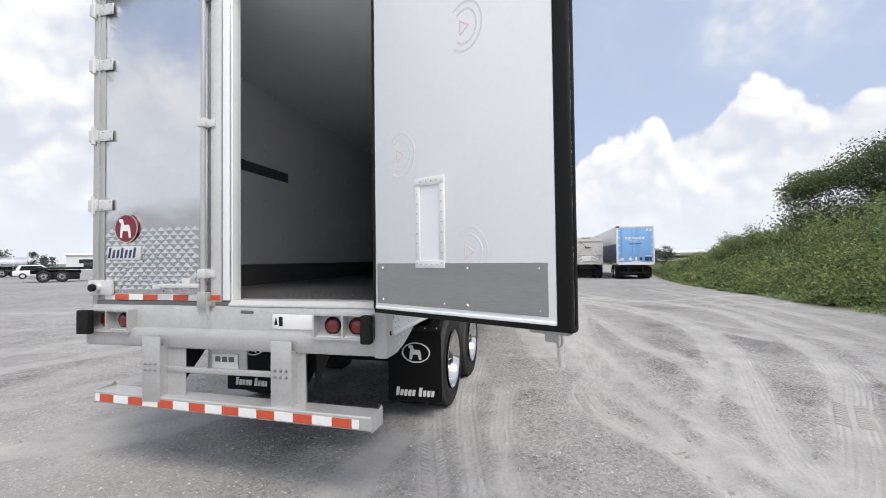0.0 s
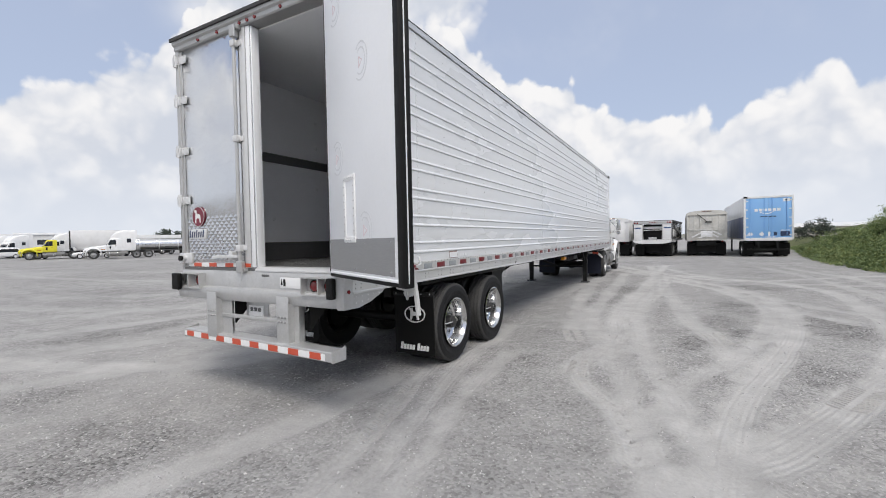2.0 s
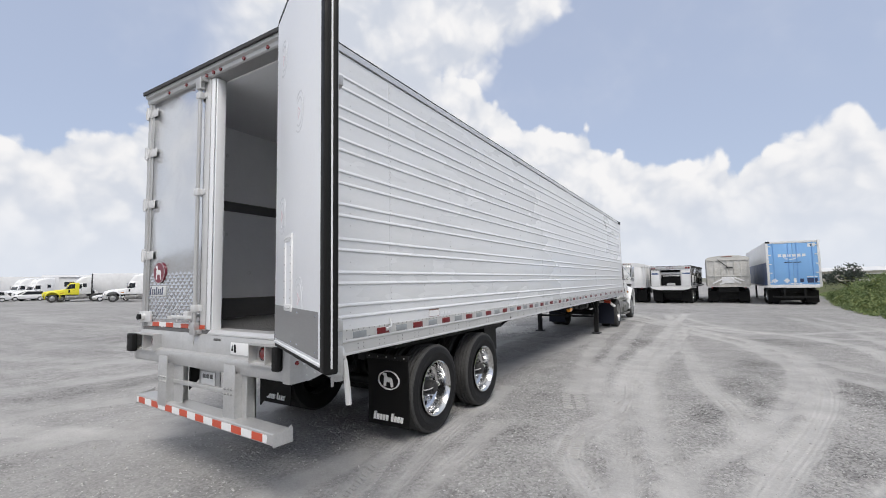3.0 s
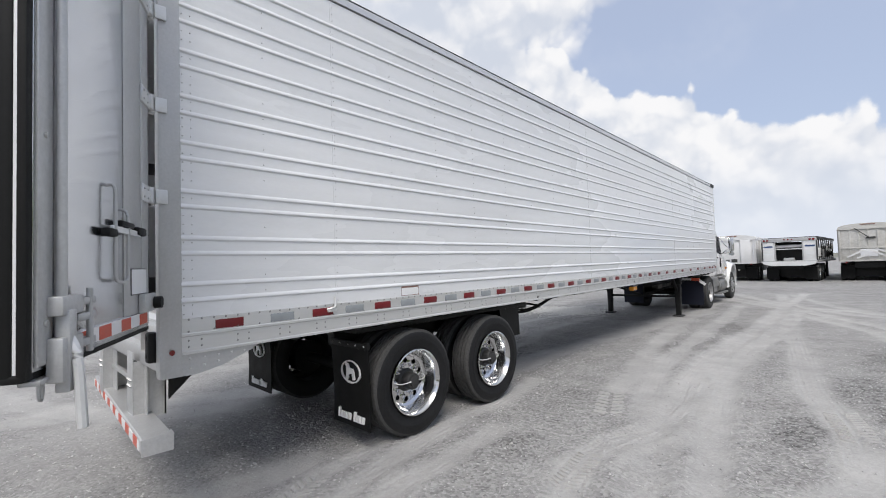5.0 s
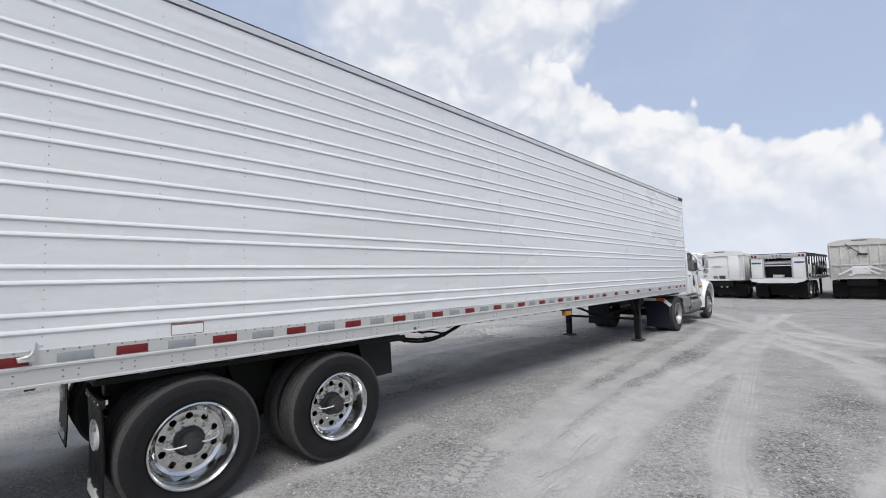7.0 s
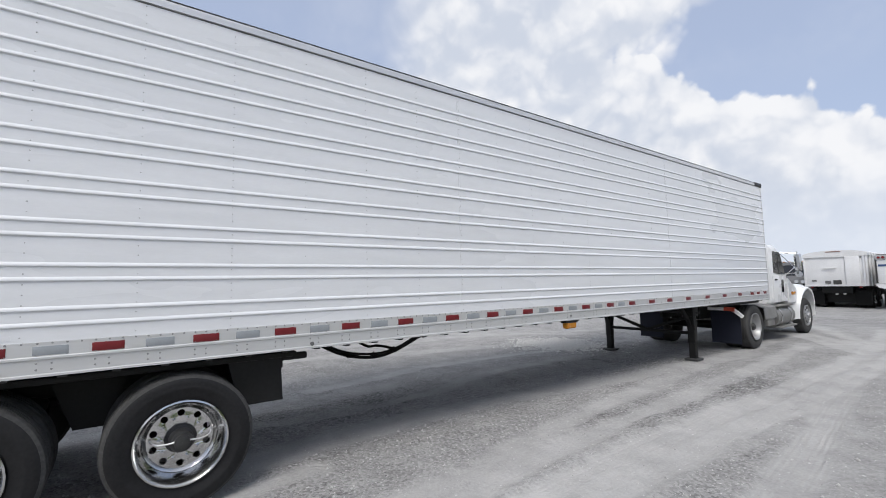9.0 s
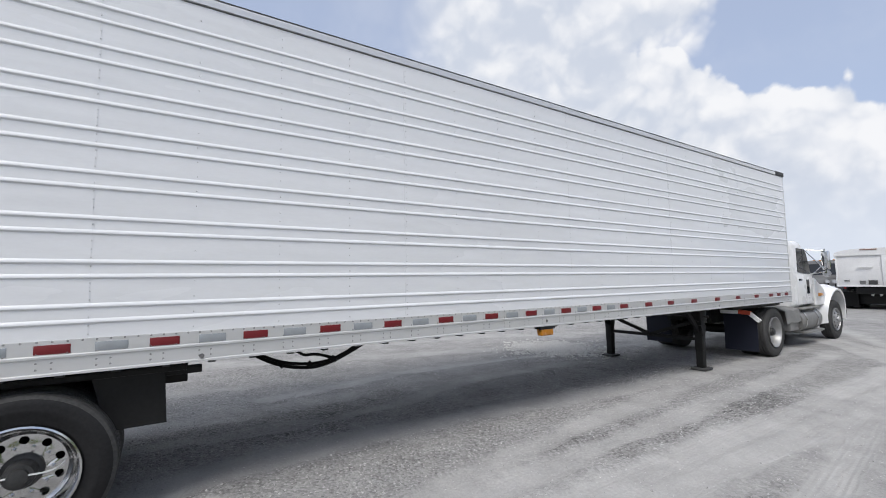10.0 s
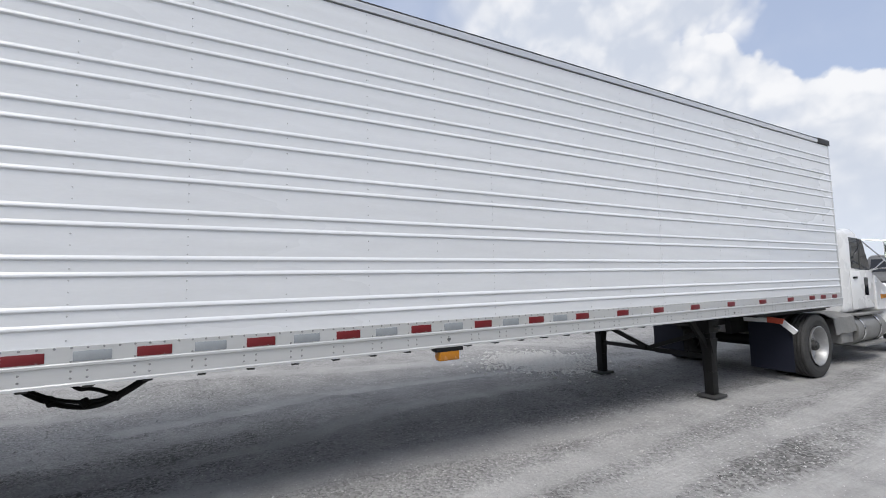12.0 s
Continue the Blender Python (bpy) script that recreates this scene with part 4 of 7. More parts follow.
for y in (1.0, 2.2, 3.4, 4.6, 5.8, 7.0):
    for z in (1.95, 2.45, 3.1, 3.5):
        at = (-1.213, y + 0.35 * ((z * 10) % 2 > 1), z)
        if btn is None:
            btn = part("lining_button", lathe(bmesh.new(), [(0.028, 0.0), (0.024, 0.006), (0.001, 0.008), (0.001, -0.002)], 12), M["stamp_grey"], T)
            btn.location = at
        else:
            again(btn, at)

# ribbed side panels, lapped at the dense rivet rows
RIBS = (1.475, 1.58, 1.78, 1.88, 2.085, 2.185, 2.4, 2.505, 2.70, 2.81, 3.01, 3.115, 3.31, 3.42, 3.61, 3.72)


def rib_profile(z0, z1, s, x0):
    pts = [(x0, z0)]
    for z in RIBS:
        if z0 < z - 0.03 and z + 0.03 < z1:
            pts += [(x0, z - 0.014), (x0 + s * 0.0065, z - 0.010), (x0 + s * 0.0105, z - 0.004), (x0 + s * 0.0108, z + 0.003), (x0 + s * 0.0075, z + 0.011), (x0 + s * 0.0025, z + 0.018), (x0, z + 0.021)]
    pts.append((x0, z1))
    return pts


EDGES = [0.11, 1.25, 3.75, 6.21, 8.66, 11.13, 13.63, LEN]
for s in (1, -1):
    for k, (a, b) in enumerate(zip(EDGES, EDGES[1:])):
        x0 = s * (1.298 + (0.0016 if k % 2 else 0.0))
        prof = rib_profile(1.33, 3.945, s, x0)
        poly = prof + [(s * 1.28, 3.945), (s * 1.28, 1.33)]
        part("side_panel", pr(poly, "y", a, b + (0.02 if b < LEN else 0)), M["side"], T, "ribbed white aluminium sheet", smooth=28)
    # top rail and roof edge
    poly = [(s * 1.285, 3.945), (s * 1.312, 3.952), (s * 1.314, 4.0), (s * 1.309, 4.006), (s * 1.309, 4.016), (s * 1.2, 4.02), (s * 1.2, 4.0), (s * 1.285, 4.0)]
    part("top_rail", pr(poly, "y", 0.11, LEN), M["rail"], T, "bright aluminium top rail")
    part("rail_lip", pr([(s * 1.3, 4.016), (s * 1.3115, 4.018), (s * 1.3115, 4.028), (s * 1.28, 4.034), (s * 1.2, 4.04), (s * 1.2, 4.018)], "y", 0.08, LEN), M["dusty"], T, "dark weathered roof edge")
    part("rail_joint", bx(min(s * 1.29, s * 1.303), max(s * 1.29, s * 1.303), 0.11, LEN, 3.9405, 3.9455), M["kick"], T)
    part("bottom_rail", pr([(s * 1.27, 1.365), (s * 1.306, 1.365), (s * 1.306, 1.272), (s * 1.314, 1.265), (s * 1.314, 1.252), (s * 1.304, 1.245), (s * 1.302, 1.156), (s * 1.312, 1.149), (s * 1.312, 1.135), (s * 1.25, 1.135), (s * 1.25, 1.143), (s * 1.27, 1.156)], "y", 0.11, LEN), M["rail"], T, "riveted aluminium bottom rail")
    part("corner_post", bx(min(s * 1.26, s * 1.304), max(s * 1.26, s * 1.304), LEN - 0.045, LEN + 0.01, 1.12, 4.03, bevel=0.008), M["rail"], T)
    bm = bmesh.new()
    box(bm, min(s * 1.2, s * 1.32), max(s * 1.2, s * 1.32), LEN - 0.42, LEN + 0.02, 3.945, 4.04, bevel=0.008)
    part("corner_guard", bm, M["dusty"], T, "dark scuffed corner guard")

# rivets of the near side
bm = bmesh.new()
X = 1.300
pts = []


def free(z):
    return all(abs(z - r) > 0.022 for r in RIBS)


DENSE = [1.27, 3.77, 6.23, 8.68, 11.15, 13.65]
for y in (0.125, 0.175, *DENSE):
    z = 1.39
    while z < 3.93:
        if free(z):
            pts.append((X + 0.0014, y, z))
        z += 0.058
for y in (0.66, *[d + e for d in DENSE for e in (0.62, 1.24, 1.86)]):
    if y > LEN - 0.3:
        continue
    z, step = 1.40, (0.115 if (y - 0.68) % 2.48 < 1.5 or y < 1 else 0.07)
    while z < 3.93:
        if free(z):
            pts.append((X + 0.0012, y, z))
        z += step
k = 0
y = 0.15
while y < LEN - 0.05:
    pts.append((X + 0.006, y, 1.356))
    if k % 2 == 0:
        pts.append((X + 0.006, y, 1.28))
    if k % 4 < 2:
        pts += [(X + 0.003, y, 1.222), (X + 0.003, y, 1.182)]
    y += 0.0765
    k += 1
y = 0.15
while y < LEN - 0.05:
    pts.append((X + 0.007, y, 3.955))
    y += 0.1
rivets(bm, [p for p in pts if p[2] > 1.365], "+x", 0.0052, 0.003)
tagged(part("rivets", bm, M["zinc"], T, "pale grey rivet heads", 0), kind="stuff")
bm = rivets(bmesh.new(), [p for p in pts if p[2] <= 1.365], "+x", 0.0075, 0.004)
tagged(part("rivets", bm, M["scuff"], T, "dull grey rivet heads", 0), kind="stuff")

# reflective tape along the near bottom rail
red = silver = None
starts = [0.31] + [1.03 + 0.618 * k for k in range(17)] + [11.64, 12.45, 13.26, 14.07, 14.77, 15.16, 15.58]
for k, y in enumerate(starts):
    if red is None:
        red = part("red_tape", bx(1.304, 1.3095, -0.092, 0.092, 1.277, 1.337, bevel=0.0015), M["red_tape"], T, "dark red reflective tape")
        red.location.y = y + 0.092
    else:
        again(red, (0, y + 0.092, 0))
    if 0 < k < 15:
        if silver is None:
            silver = part("silver_tape", bx(1.304, 1.309, -0.092, 0.092, 1.277, 1.337, bevel=0.0015), M["silver_tape"], T, "silver reflective tape")
            silver.location.y = 0.69 + 0.092
        again(silver, (0, y + 0.31 + 0.092, 0))

# rear frame
FACE = 0.12       # outer face of the closed door
part("rear_post", bx(1.215, 1.303, -0.01, 0.115, 1.0, 4.0, bevel=0.006), M["zinc"], T, "dull zinc rear corner post")
part("rear_post", bx(-1.33, -1.272, FACE - 0.02, FACE + 0.1, 0.985, 3.99, bevel=0.006), M["zinc"], T, "dull zinc rear corner post")
part("header", pr([(0.24, 3.892), (0.1, 3.892), (0.088, 3.905), (0.088, 3.945), (0.066, 3.96), (0.06, 4.0), (0.07, 4.012), (0.1, 4.03), (0.24, 4.035)], "x", -1.33, 1.3), M["zinc"], T, "dull zinc header with a gutter")
part("gutter", pr([(0.056, 3.99), (0.042, 3.995), (0.042, 4.03), (0.13, 4.048), (0.13, 4.038), (0.056, 4.02)], "x", -1.35, 1.31), M["dusty"], T, "dark rain gutter")
for x in (-0.85, -0.5, -0.12, 0.0, 0.12, 0.5, 0.85):
    part("marker_stud", rod(bmesh.new(), (x, 0.09, 3.92), (x, 0.074, 3.92), 0.018, 12), M["lens_red"], T)
sill = bmesh.new()
prism(sill, [(0.26, 1.318), (0.095, 1.318), (0.085, 1.305), (0.085, 1.145), (0.04, 1.132), (0.034, 1.115), (0.034, 1.02), (0.046, 1.0), (0.26, 1.0)], "x", -1.3, 1.225)
part("rear_sill", sill, M["steel"], T, "galvanised rear sill beam")
part("threshold", pr([(0.26, 1.319), (0.085, 1.319), (0.085, 1.332), (0.12, 1.362), (0.26, 1.362)], "x", 0.0, 1.215), M["rail"], T, "bright threshold plate")
part("sill_joint", bx(-1.28, 0.0, 0.1, 0.125, 1.319, 1.348), M["kick"], T)
for s in (1, -1):
    bm = bmesh.new()
    prism(bm, [(0.105, 1.0), (0.2, 0.998), (0.36, 1.03), (0.56, 1.105), (0.6, 1.134), (0.105, 1.134)], "x", min(s * 1.262, s * 1.296), max(s * 1.262, s * 1.296))
    ob = part("gusset", bm, M["zinc"], T)
    rv = bmesh.new()
    pts = [(s * 1.297, 0.16 + 0.085 * k, 1.105) for k in range(5)] + [(s * 1.297, 0.16 + 0.085 * k, 1.045 + 0.008 * k) for k in range(3)]
    rivets(rv, pts, "+x" if s > 0 else "-x", 0.009, 0.006)
    tagged(part("bolt_heads", rv, M["hinge"], ob), kind="stuff")
rod(bmsh := bmesh.new(), (1.30, 0.055, 1.16), (1.312, 0.055, 1.16), 0.017, 16)
part("side_reflector", bmsh, M["lens_red"], T, "small round red reflector")
part("sill_end", bx(1.225, 1.26, 0.04, 0.25, 0.995, 1.318, bevel=0.004), M["steel"], T)


def lamp_box(x0, x1, outer):
    """Recessed housing on the sill with two round lamps; outer: the side of the rubber bumper."""
    bm = bmesh.new()
    y0, y1 = 0.005, 0.086
    z0, z1 = 1.11, 1.285
    t = 0.012
    box(bm, x0, x1, y0, y1, z1 - t, z1), box(bm, x0, x1, y0, y1, z0, z0 + t)
    for x in (x0, (x0 + x1) / 2 - t / 2, x1 - t):
        box(bm, x, x + t, y0, y1, z0 + t, z1 - t)
    h = part("lamp_housing", bm, M["steel"], T)
    for k in (0, 1):
        c = x0 + (x1 - x0) * (0.26 + 0.42 * k) + (0 if outer > 0 else 0.03)
        lm = bmesh.new()
        lathe(lm, [(0.052, 0), (0.052, 0.014), (0.046, 0.022), (0.03, 0.028), (0.001, 0.03), (0.001, 0)], 28)
        bmesh.ops.transform(lm, matrix=pose(c, 0.083, (z0 + z1) / 2, 0, 0, -90), verts=lm.verts)
        part("tail_lamp", lm, M["lens_red"], h, "round red tail lamp")
        rg = bmesh.new()
        lathe(rg, [(0.061, 0), (0.061, 0.012), (0.052, 0.014), (0.052, 0)], 28)
        bmesh.ops.transform(rg, matrix=pose(c, 0.083, (z0 + z1) / 2, 0, 0, -90), verts=rg.verts)
        part("grommet", rg, M["rubber"], h)
    a, b = (x1 - 0.07, x1 + 0.006) if outer > 0 else (x0 - 0.012, x0 + 0.11)
    rb = bmesh.new()
    box(rb, a, b, -0.05, 0.006, z0 - 0.015, z1 + 0.0, bevel=0.012)
    cx = (a + b) / 2 + (0 if outer > 0 else -0.03)
    part("dock_bumper", rb, M["rubber"], h, "black rubber dock bumper")
    for z in (z0 + 0.03, z1 - 0.035):
        part("bumper_hole", rod(bmesh.new(), (cx, -0.054, z), (cx, -0.048, z), 0.017, 12), M["black"], h)


lamp_box(-1.29, -0.85, -1)
lamp_box(0.75, 1.195, 1)
bm = bx(0.38, 0.73, 0.0805, 0.085, 1.162, 1.268, bevel=0.002)
pl = part("warning_label", bm, M["white"], T, "white warning label with a small pictogram")
part("border", bx(0.373, 0.737, 0.0825, 0.0852, 1.155, 1.275), M["zinc"], pl)
part("pictogram", pr([(0.395, 1.19), (0.41, 1.25), (0.425, 1.19)], "y", 0.0785, 0.0805), M["black"], pl)
part("pictogram", bx(0.435, 0.465, 0.0785, 0.0805, 1.18, 1.25), M["black"], pl)
part("vent_slot", bx(0.11, 0.22, 0.081, 0.085, 1.268, 1.29, bevel=0.003), M["kick"], T)

# underride guard
for x0, xf in ((-0.69, -0.36), (0.43, 0.66)):
    bm = bmesh.new()
    x1 = x0 + 0.165
    box(bm, x0, x1, -0.012, -0.004, 0.6, 1.09, bevel=0.002)
    box(bm, x1 - 0.008, x1, -0.004, 0.2, 0.6, 1.02), box(bm, x0, x1, 0.19, 0.2, 0.6, 1.02)
    box(bm, x1, xf, 0.06, 0.068, 0.6, 1.02)
    gp = part("guard_post", bm, M["steel"], T, "galvanised guard post")
    pts = [(x0 + dx, -0.012, z) for dx in (0.035, 0.08, 0.125) for z in (0.84, 0.885)]
    tagged(part("bolt_heads", rivets(bmesh.new(), pts, "-y", 0.013, 0.012), M["scuff"], gp), kind="stuff")
bm = bmesh.new()
prism(bm, [(0.008, 0.545), (0.0, 0.553), (0.0, 0.63), (0.008, 0.638), (0.165, 0.638), (0.165, 0.624), (0.016, 0.624), (0.016, 0.555), (0.06, 0.555), (0.06, 0.545)], "x", -2.42, -0.004)
gb = part("guard_bar", bm, M["steel"], T, "galvanised underride bar with red and white tape")
gb.matrix_basis = pose(1.222, -0.088, 0, 0, 0, -2.7)
for x in (-2.428, -0.004):
    part("end_plate", pr([(-0.004, 0.54), (0.168, 0.54), (0.17, 0.645), (0.155, 0.672), (0.135, 0.655), (-0.004, 0.642)], "x", x, x + 0.008), M["steel"], gb)
rt = wtp = wl = None
for k in range(8):
    x = -2.415 + 0.297 * k
    if rt is None:
        wtp = part("white_tape", bx(0, 0.05, -0.0045, 0.0, 0.558, 0.616), M["white_tape"], gb, "white reflective tape")
        wtp.location.x = x
        rt = part("red_tape", bx(0, 0.147, -0.0045, 0.0, 0.558, 0.616), M["bright_red_tape"], gb, "bright red reflective tape")
        rt.location.x = x + 0.05
        wl = part("white_tape", bx(0, 0.15, -0.0045, 0.0, 0.558, 0.616), M["white_tape"], gb, "white reflective tape")
        wl.location.x = x + 0.197
    else:
        again(rt, (x + 0.05, 0, 0)), again(wl, (x + 0.197, 0, 0)) if k < 7 else again(wtp, (x + 0.197, 0, 0))
part("guard_brace", bx(-0.525, 0.43, 0.05, 0.08, 0.815, 0.855, bevel=0.004), M["steel"], T)
for x in (-0.5, 0.66):
    part("guard_gusset", pr([(0.2, 1.0), (0.2, 0.72), (0.46, 0.97), (0.46, 1.0)], "x", x - 0.01, x + 0.01), M["black"], T, "black triangular gusset")
lp = part("plate_bracket", bx(-0.25, 0.1, 0.16, 0.175, 0.78, 1.0, bevel=0.003), M["steel"], T)
part("number_plate", bx(-0.2, 0.03, 0.15, 0.16, 0.805, 0.945, bevel=0.003), M["white"], lp, "pale number plate")
for k in range(3):
    part("plate_bar", bx(-0.17 + 0.06 * k, -0.125 + 0.06 * k, 0.147, 0.15, 0.885, 0.925), M["kick"], lp)

# left rear door, closed
F = FACE
LD = part("left_door", bx(-1.272, -0.01, F, F + 0.11, 1.35, 3.89, bevel=0.004), M["stainless"], T, "closed polished stainless rear door")
part("edge_frame", bx(-1.272, -1.225, F - 0.006, F, 1.35, 3.89, bevel=0.002), M["zinc"], LD)
part("edge_frame", bx(-0.175, -0.085, F - 0.012, F, 1.35, 3.89, bevel=0.003), M["hinge"], LD, "white-grey edge frame")
part("edge_frame", bx(-0.07, -0.012, F - 0.01, F, 1.36, 3.88, bevel=0.003), M["liner"], LD)
part("door_seal", bx(-0.01, 0.004, F + 0.008, F + 0.1, 1.36, 3.88, bevel=0.003), M["liner"], LD)
part("gap_seal", bx(-0.085, -0.07, F - 0.004, F, 1.36, 3.88), M["scuff"], LD)
# quilting: lively small diamonds, thinning out towards the top
bm = bmesh.new()
qr = np.random.default_rng(7)
for r_ in range(14):
    for c_ in range(12):
        cx, cz = -1.19 + 0.082 * c_ + (0.041 if r_ % 2 else 0), 1.44 + 0.036 * r_
        if cx > -0.3 or cz > 1.94:
            continue
        high_up = (cz - 1.4) / 0.5
        a, b_, h_ = 0.040, 0.034, 0.0085 * (1.1 - 0.8 * high_up)
        ring = [bm.verts.new((cx + dx * a, F - 0.0006, cz + dz * b_)) for dx, dz in ((1, 0), (0, 1), (-1, 0), (0, -1))]
        tip = bm.verts.new((cx + qr.normal(0, 0.002), F - 0.0006 - h_ * qr.uniform(0.8, 1.15), cz + qr.normal(0, 0.002)))
        for j in range(4):
            bm.faces.new((ring[j], ring[(j + 1) % 4], tip))
        # small stamped dimples between the diamonds, lower down
        if high_up < 0.62:
            for k in range(2):
                ex, ez = cx + qr.uniform(-0.041, 0.041), cz + 0.018 + qr.uniform(-0.016, 0.016)
                rr_ = qr.uniform(0.006, 0.011)
                ring = [bm.verts.new((ex + dx * rr_, F - 0.004, ez + dz * rr_)) for dx, dz in ((1, 0), (0, 1), (-1, 0), (0, -1))]
                tip = bm.verts.new((ex, F - 0.0075, ez))
                for j in range(4):
                    bm.faces.new((ring[j], ring[(j + 1) % 4], tip))
tagged(part("quilting", bm, M["quilt"], LD, "diamond-quilted bright stainless", 0), kind="stuff")
for z in (3.78, 3.31, 2.715, 2.135):
    bm = bmesh.new()
    box(bm, -1.30, -1.14, F - 0.016, F - 0.006, z - 0.045, z + 0.045, bevel=0.003)
    box(bm, -1.365, -1.275, F - 0.036, F - 0.004, z - 0.05, z + 0.05, bevel=0.006)
    rod(bm, (-1.31, F - 0.032, z - 0.072), (-1.31, F - 0.032, z + 0.072), 0.018, 14)
    hg = part("hinge", bm, M["hinge"], LD, "cast aluminium strap hinge")
    tagged(part("bolt_heads", rivets(bmesh.new(), [(-1.235 + 0.08 * i, F - 0.016, z + dz) for i in range(2) for dz in (-0.03, 0.03)], "-y", 0.009, 0.006), M["zinc"], hg), kind="stuff")
bm = bmesh.new()
box(bm, -1.365, -1.12, F - 0.03, F - 0.004, 1.395, 1.515, bevel=0.006)
rod(bm, (-1.26, F - 0.03, 1.455), (-1.26, F - 0.065, 1.455), 0.042, 18)
bk = part("bump_stop", bm, M["hinge"], LD)
part("bump_pad", rod(bmesh.new(), (-1.26, F - 0.065, 1.455), (-1.26, F - 0.09, 1.455), 0.03, 16), M["rubber"], bk, "black rubber stop")


def lock_gear(parent, x, z0, z1, f0):
    """Vertical lock rod with guides and cams on a door face at f0."""
    r_ = part("lock_rod", rod(bmesh.new(), (x, f0 - 0.04, z0), (x, f0 - 0.04, z1), 0.019, 16), M["zinc"], parent, "round zinc lock rod")
    for z in (z0 + 0.2, (z0 + z1) / 2 + 0.12, z1 - 0.12):
        b = bmesh.new()
        box(b, x - 0.036, x + 0.036, f0 - 0.066, f0 - 0.008, z - 0.035, z + 0.035, bevel=0.008)
        box(b, x - 0.02, x + 0.09, f0 - 0.026, f0 - 0.008, z - 0.028, z + 0.028, bevel=0.004)
        part("rod_guide", b, M["hinge"], r_)
    for z, s in ((z0, 1), (z1, -1)):
        b = bmesh.new()
        box(b, x - 0.03, x + 0.05, f0 - 0.075, f0 - 0.015, z - 0.06, z + 0.06, bevel=0.008)
        box(b, x + 0.03, x + 0.095, f0 - 0.065, f0 - 0.01, z - 0.02 - 0.03 * s, z + 0.02 - 0.03 * s, bevel=0.006)
        rod(b, (x + 0.07, f0 - 0.08, z - 0.075), (x + 0.07, f0 - 0.08, z + 0.05), 0.009, 10)
        part("cam_keeper", b, M["zinc"], r_)
    return r_


lr = lock_gear(LD, -0.22, 1.365, 3.85, F)
bm = bmesh.new()
box(bm, -0.6, -0.24, F - 0.065, F - 0.048, 1.455, 1.49, bevel=0.006)
box(bm, -0.4, -0.33, F - 0.055, F - 0.002, 1.44, 1.53, bevel=0.006)
bar(bm, (-0.6, F - 0.056, 1.472), (-0.66, F - 0.06, 1.465), 0.03, 0.03)
part("door_handle", bm, M["hinge"], lr, "flat steel door handle")
bm = bmesh.new()
for k in range(6):
    ringband(bm, -0.13 + 0.004 * (k % 2), 1.345 - 0.022 * k, 0.009, 0.014, 0.004, "y", F - 0.09 - 0.002 * k, F - 0.086 - 0.002 * k, 12)
part("chain", bm, M["zinc"], lr, "short zinc chain")
stw = part("white_tape", bx(-1.22, -0.26, F - 0.0045, F - 0.0005, 1.356, 1.402), M["white_tape"], LD, "white reflective tape")
for x in (-1.11, -0.825, -0.53):
    part("red_tape", bx(x, x + 0.14, F - 0.0075, F - 0.0045, 1.357, 1.401), M["bright_red_tape"], LD, "bright red reflective tape")
part("red_tape", bx(-0.17, -0.09, F - 0.0165, F - 0.012, 1.36, 1.4), M["bright_red_tape"], LD)
# round badge and name plate as plain shapes
bd = part("round_badge", pr(ellipse(-0.99, 1.935, 0.112, 0.112, 40), "y", F - 0.0155, F - 0.0005), M["maroon"], LD, "round maroon badge with a pale figure")
part("badge_ring", ringband(bmesh.new(), -0.99, 1.935, 0.115, 0.115, 0.006, "y", F - 0.0165, F - 0.013, 40), M["zinc"], bd)
FIG = [(-0.06, -0.075), (-0.04, -0.075), (-0.03, -0.02), (0.02, -0.02), (0.03, -0.075), (0.05, -0.075), (0.045, 0.0), (0.03, 0.03), (-0.02, 0.03), (-0.03, 0.075), (-0.065, 0.08), (-0.07, 0.055), (-0.05, 0.045), (-0.055, 0.0)]
part("badge_figure", pr([(-0.99 + x, 1.935 + z) for x, z in FIG], "y", F - 0.0165, F - 0.0155), M["white"], bd)
nb = part("name_plate", bx(-1.18, -0.85, F - 0.0148, F - 0.0005, 1.68, 1.79, bevel=0.002), M["hinge"], LD, "pale name plate with slanted navy bars")
for k in range(7):
    x = -1.175 + 0.042 * k
    part("name_bar", pr([(x, 1.695), (x + 0.024, 1.695), (x + 0.038, 1.78 - 0.018 * (k % 3 > 0)), (x + 0.014, 1.78 - 0.018 * (k % 3 > 0))], "y", F - 0.0155, F - 0.0148), M["navy"], nb)

# right rear door, swung wide open
DOOR_OPEN = 153.0
DW = 1.295
N = 0.026        # its outer skin
RD = part("right_door", bx(-DW, -0.06, N, 0.088, 1.345, 3.885, bevel=0.003), M["stainless"], T, "open rear door with dull polished stainless skin")
RD.matrix_basis = pose(1.30, -0.032, 0, 0, 0, DOOR_OPEN)
part("inner_lining", bx(-DW + 0.035, -0.03, 0.088, 0.102, 1.352, 3.86, bevel=0.004), M["liner"], RD, "white fibreglass door lining")
sc = part("scuff_plate", bx(-DW + 0.075, -0.05, 0.102, 0.106, 1.385, 1.632), M["scuff"], RD, "brushed grey scuff plate")
tagged(part("rivets", rivets(bmesh.new(), [(x, 0.106, z) for x in (-DW + 0.12, -0.76, -0.6, -0.1) for z in (1.41, 1.605)], "+y", 0.008, 0.004), M["chrome"], sc), kind="stuff")
part("door_seal", bx(-DW - 0.035, -DW + 0.035, 0.066, 0.106, 1.325, 3.9, bevel=0.008), M["rubber"], RD, "black rubber door seal")
part("seal_strip", bx(-DW - 0.028, -DW + 0.02, 0.055, 0.0665, 1.335, 3.89, bevel=0.002), M["liner"], RD, "white strip between the seals")
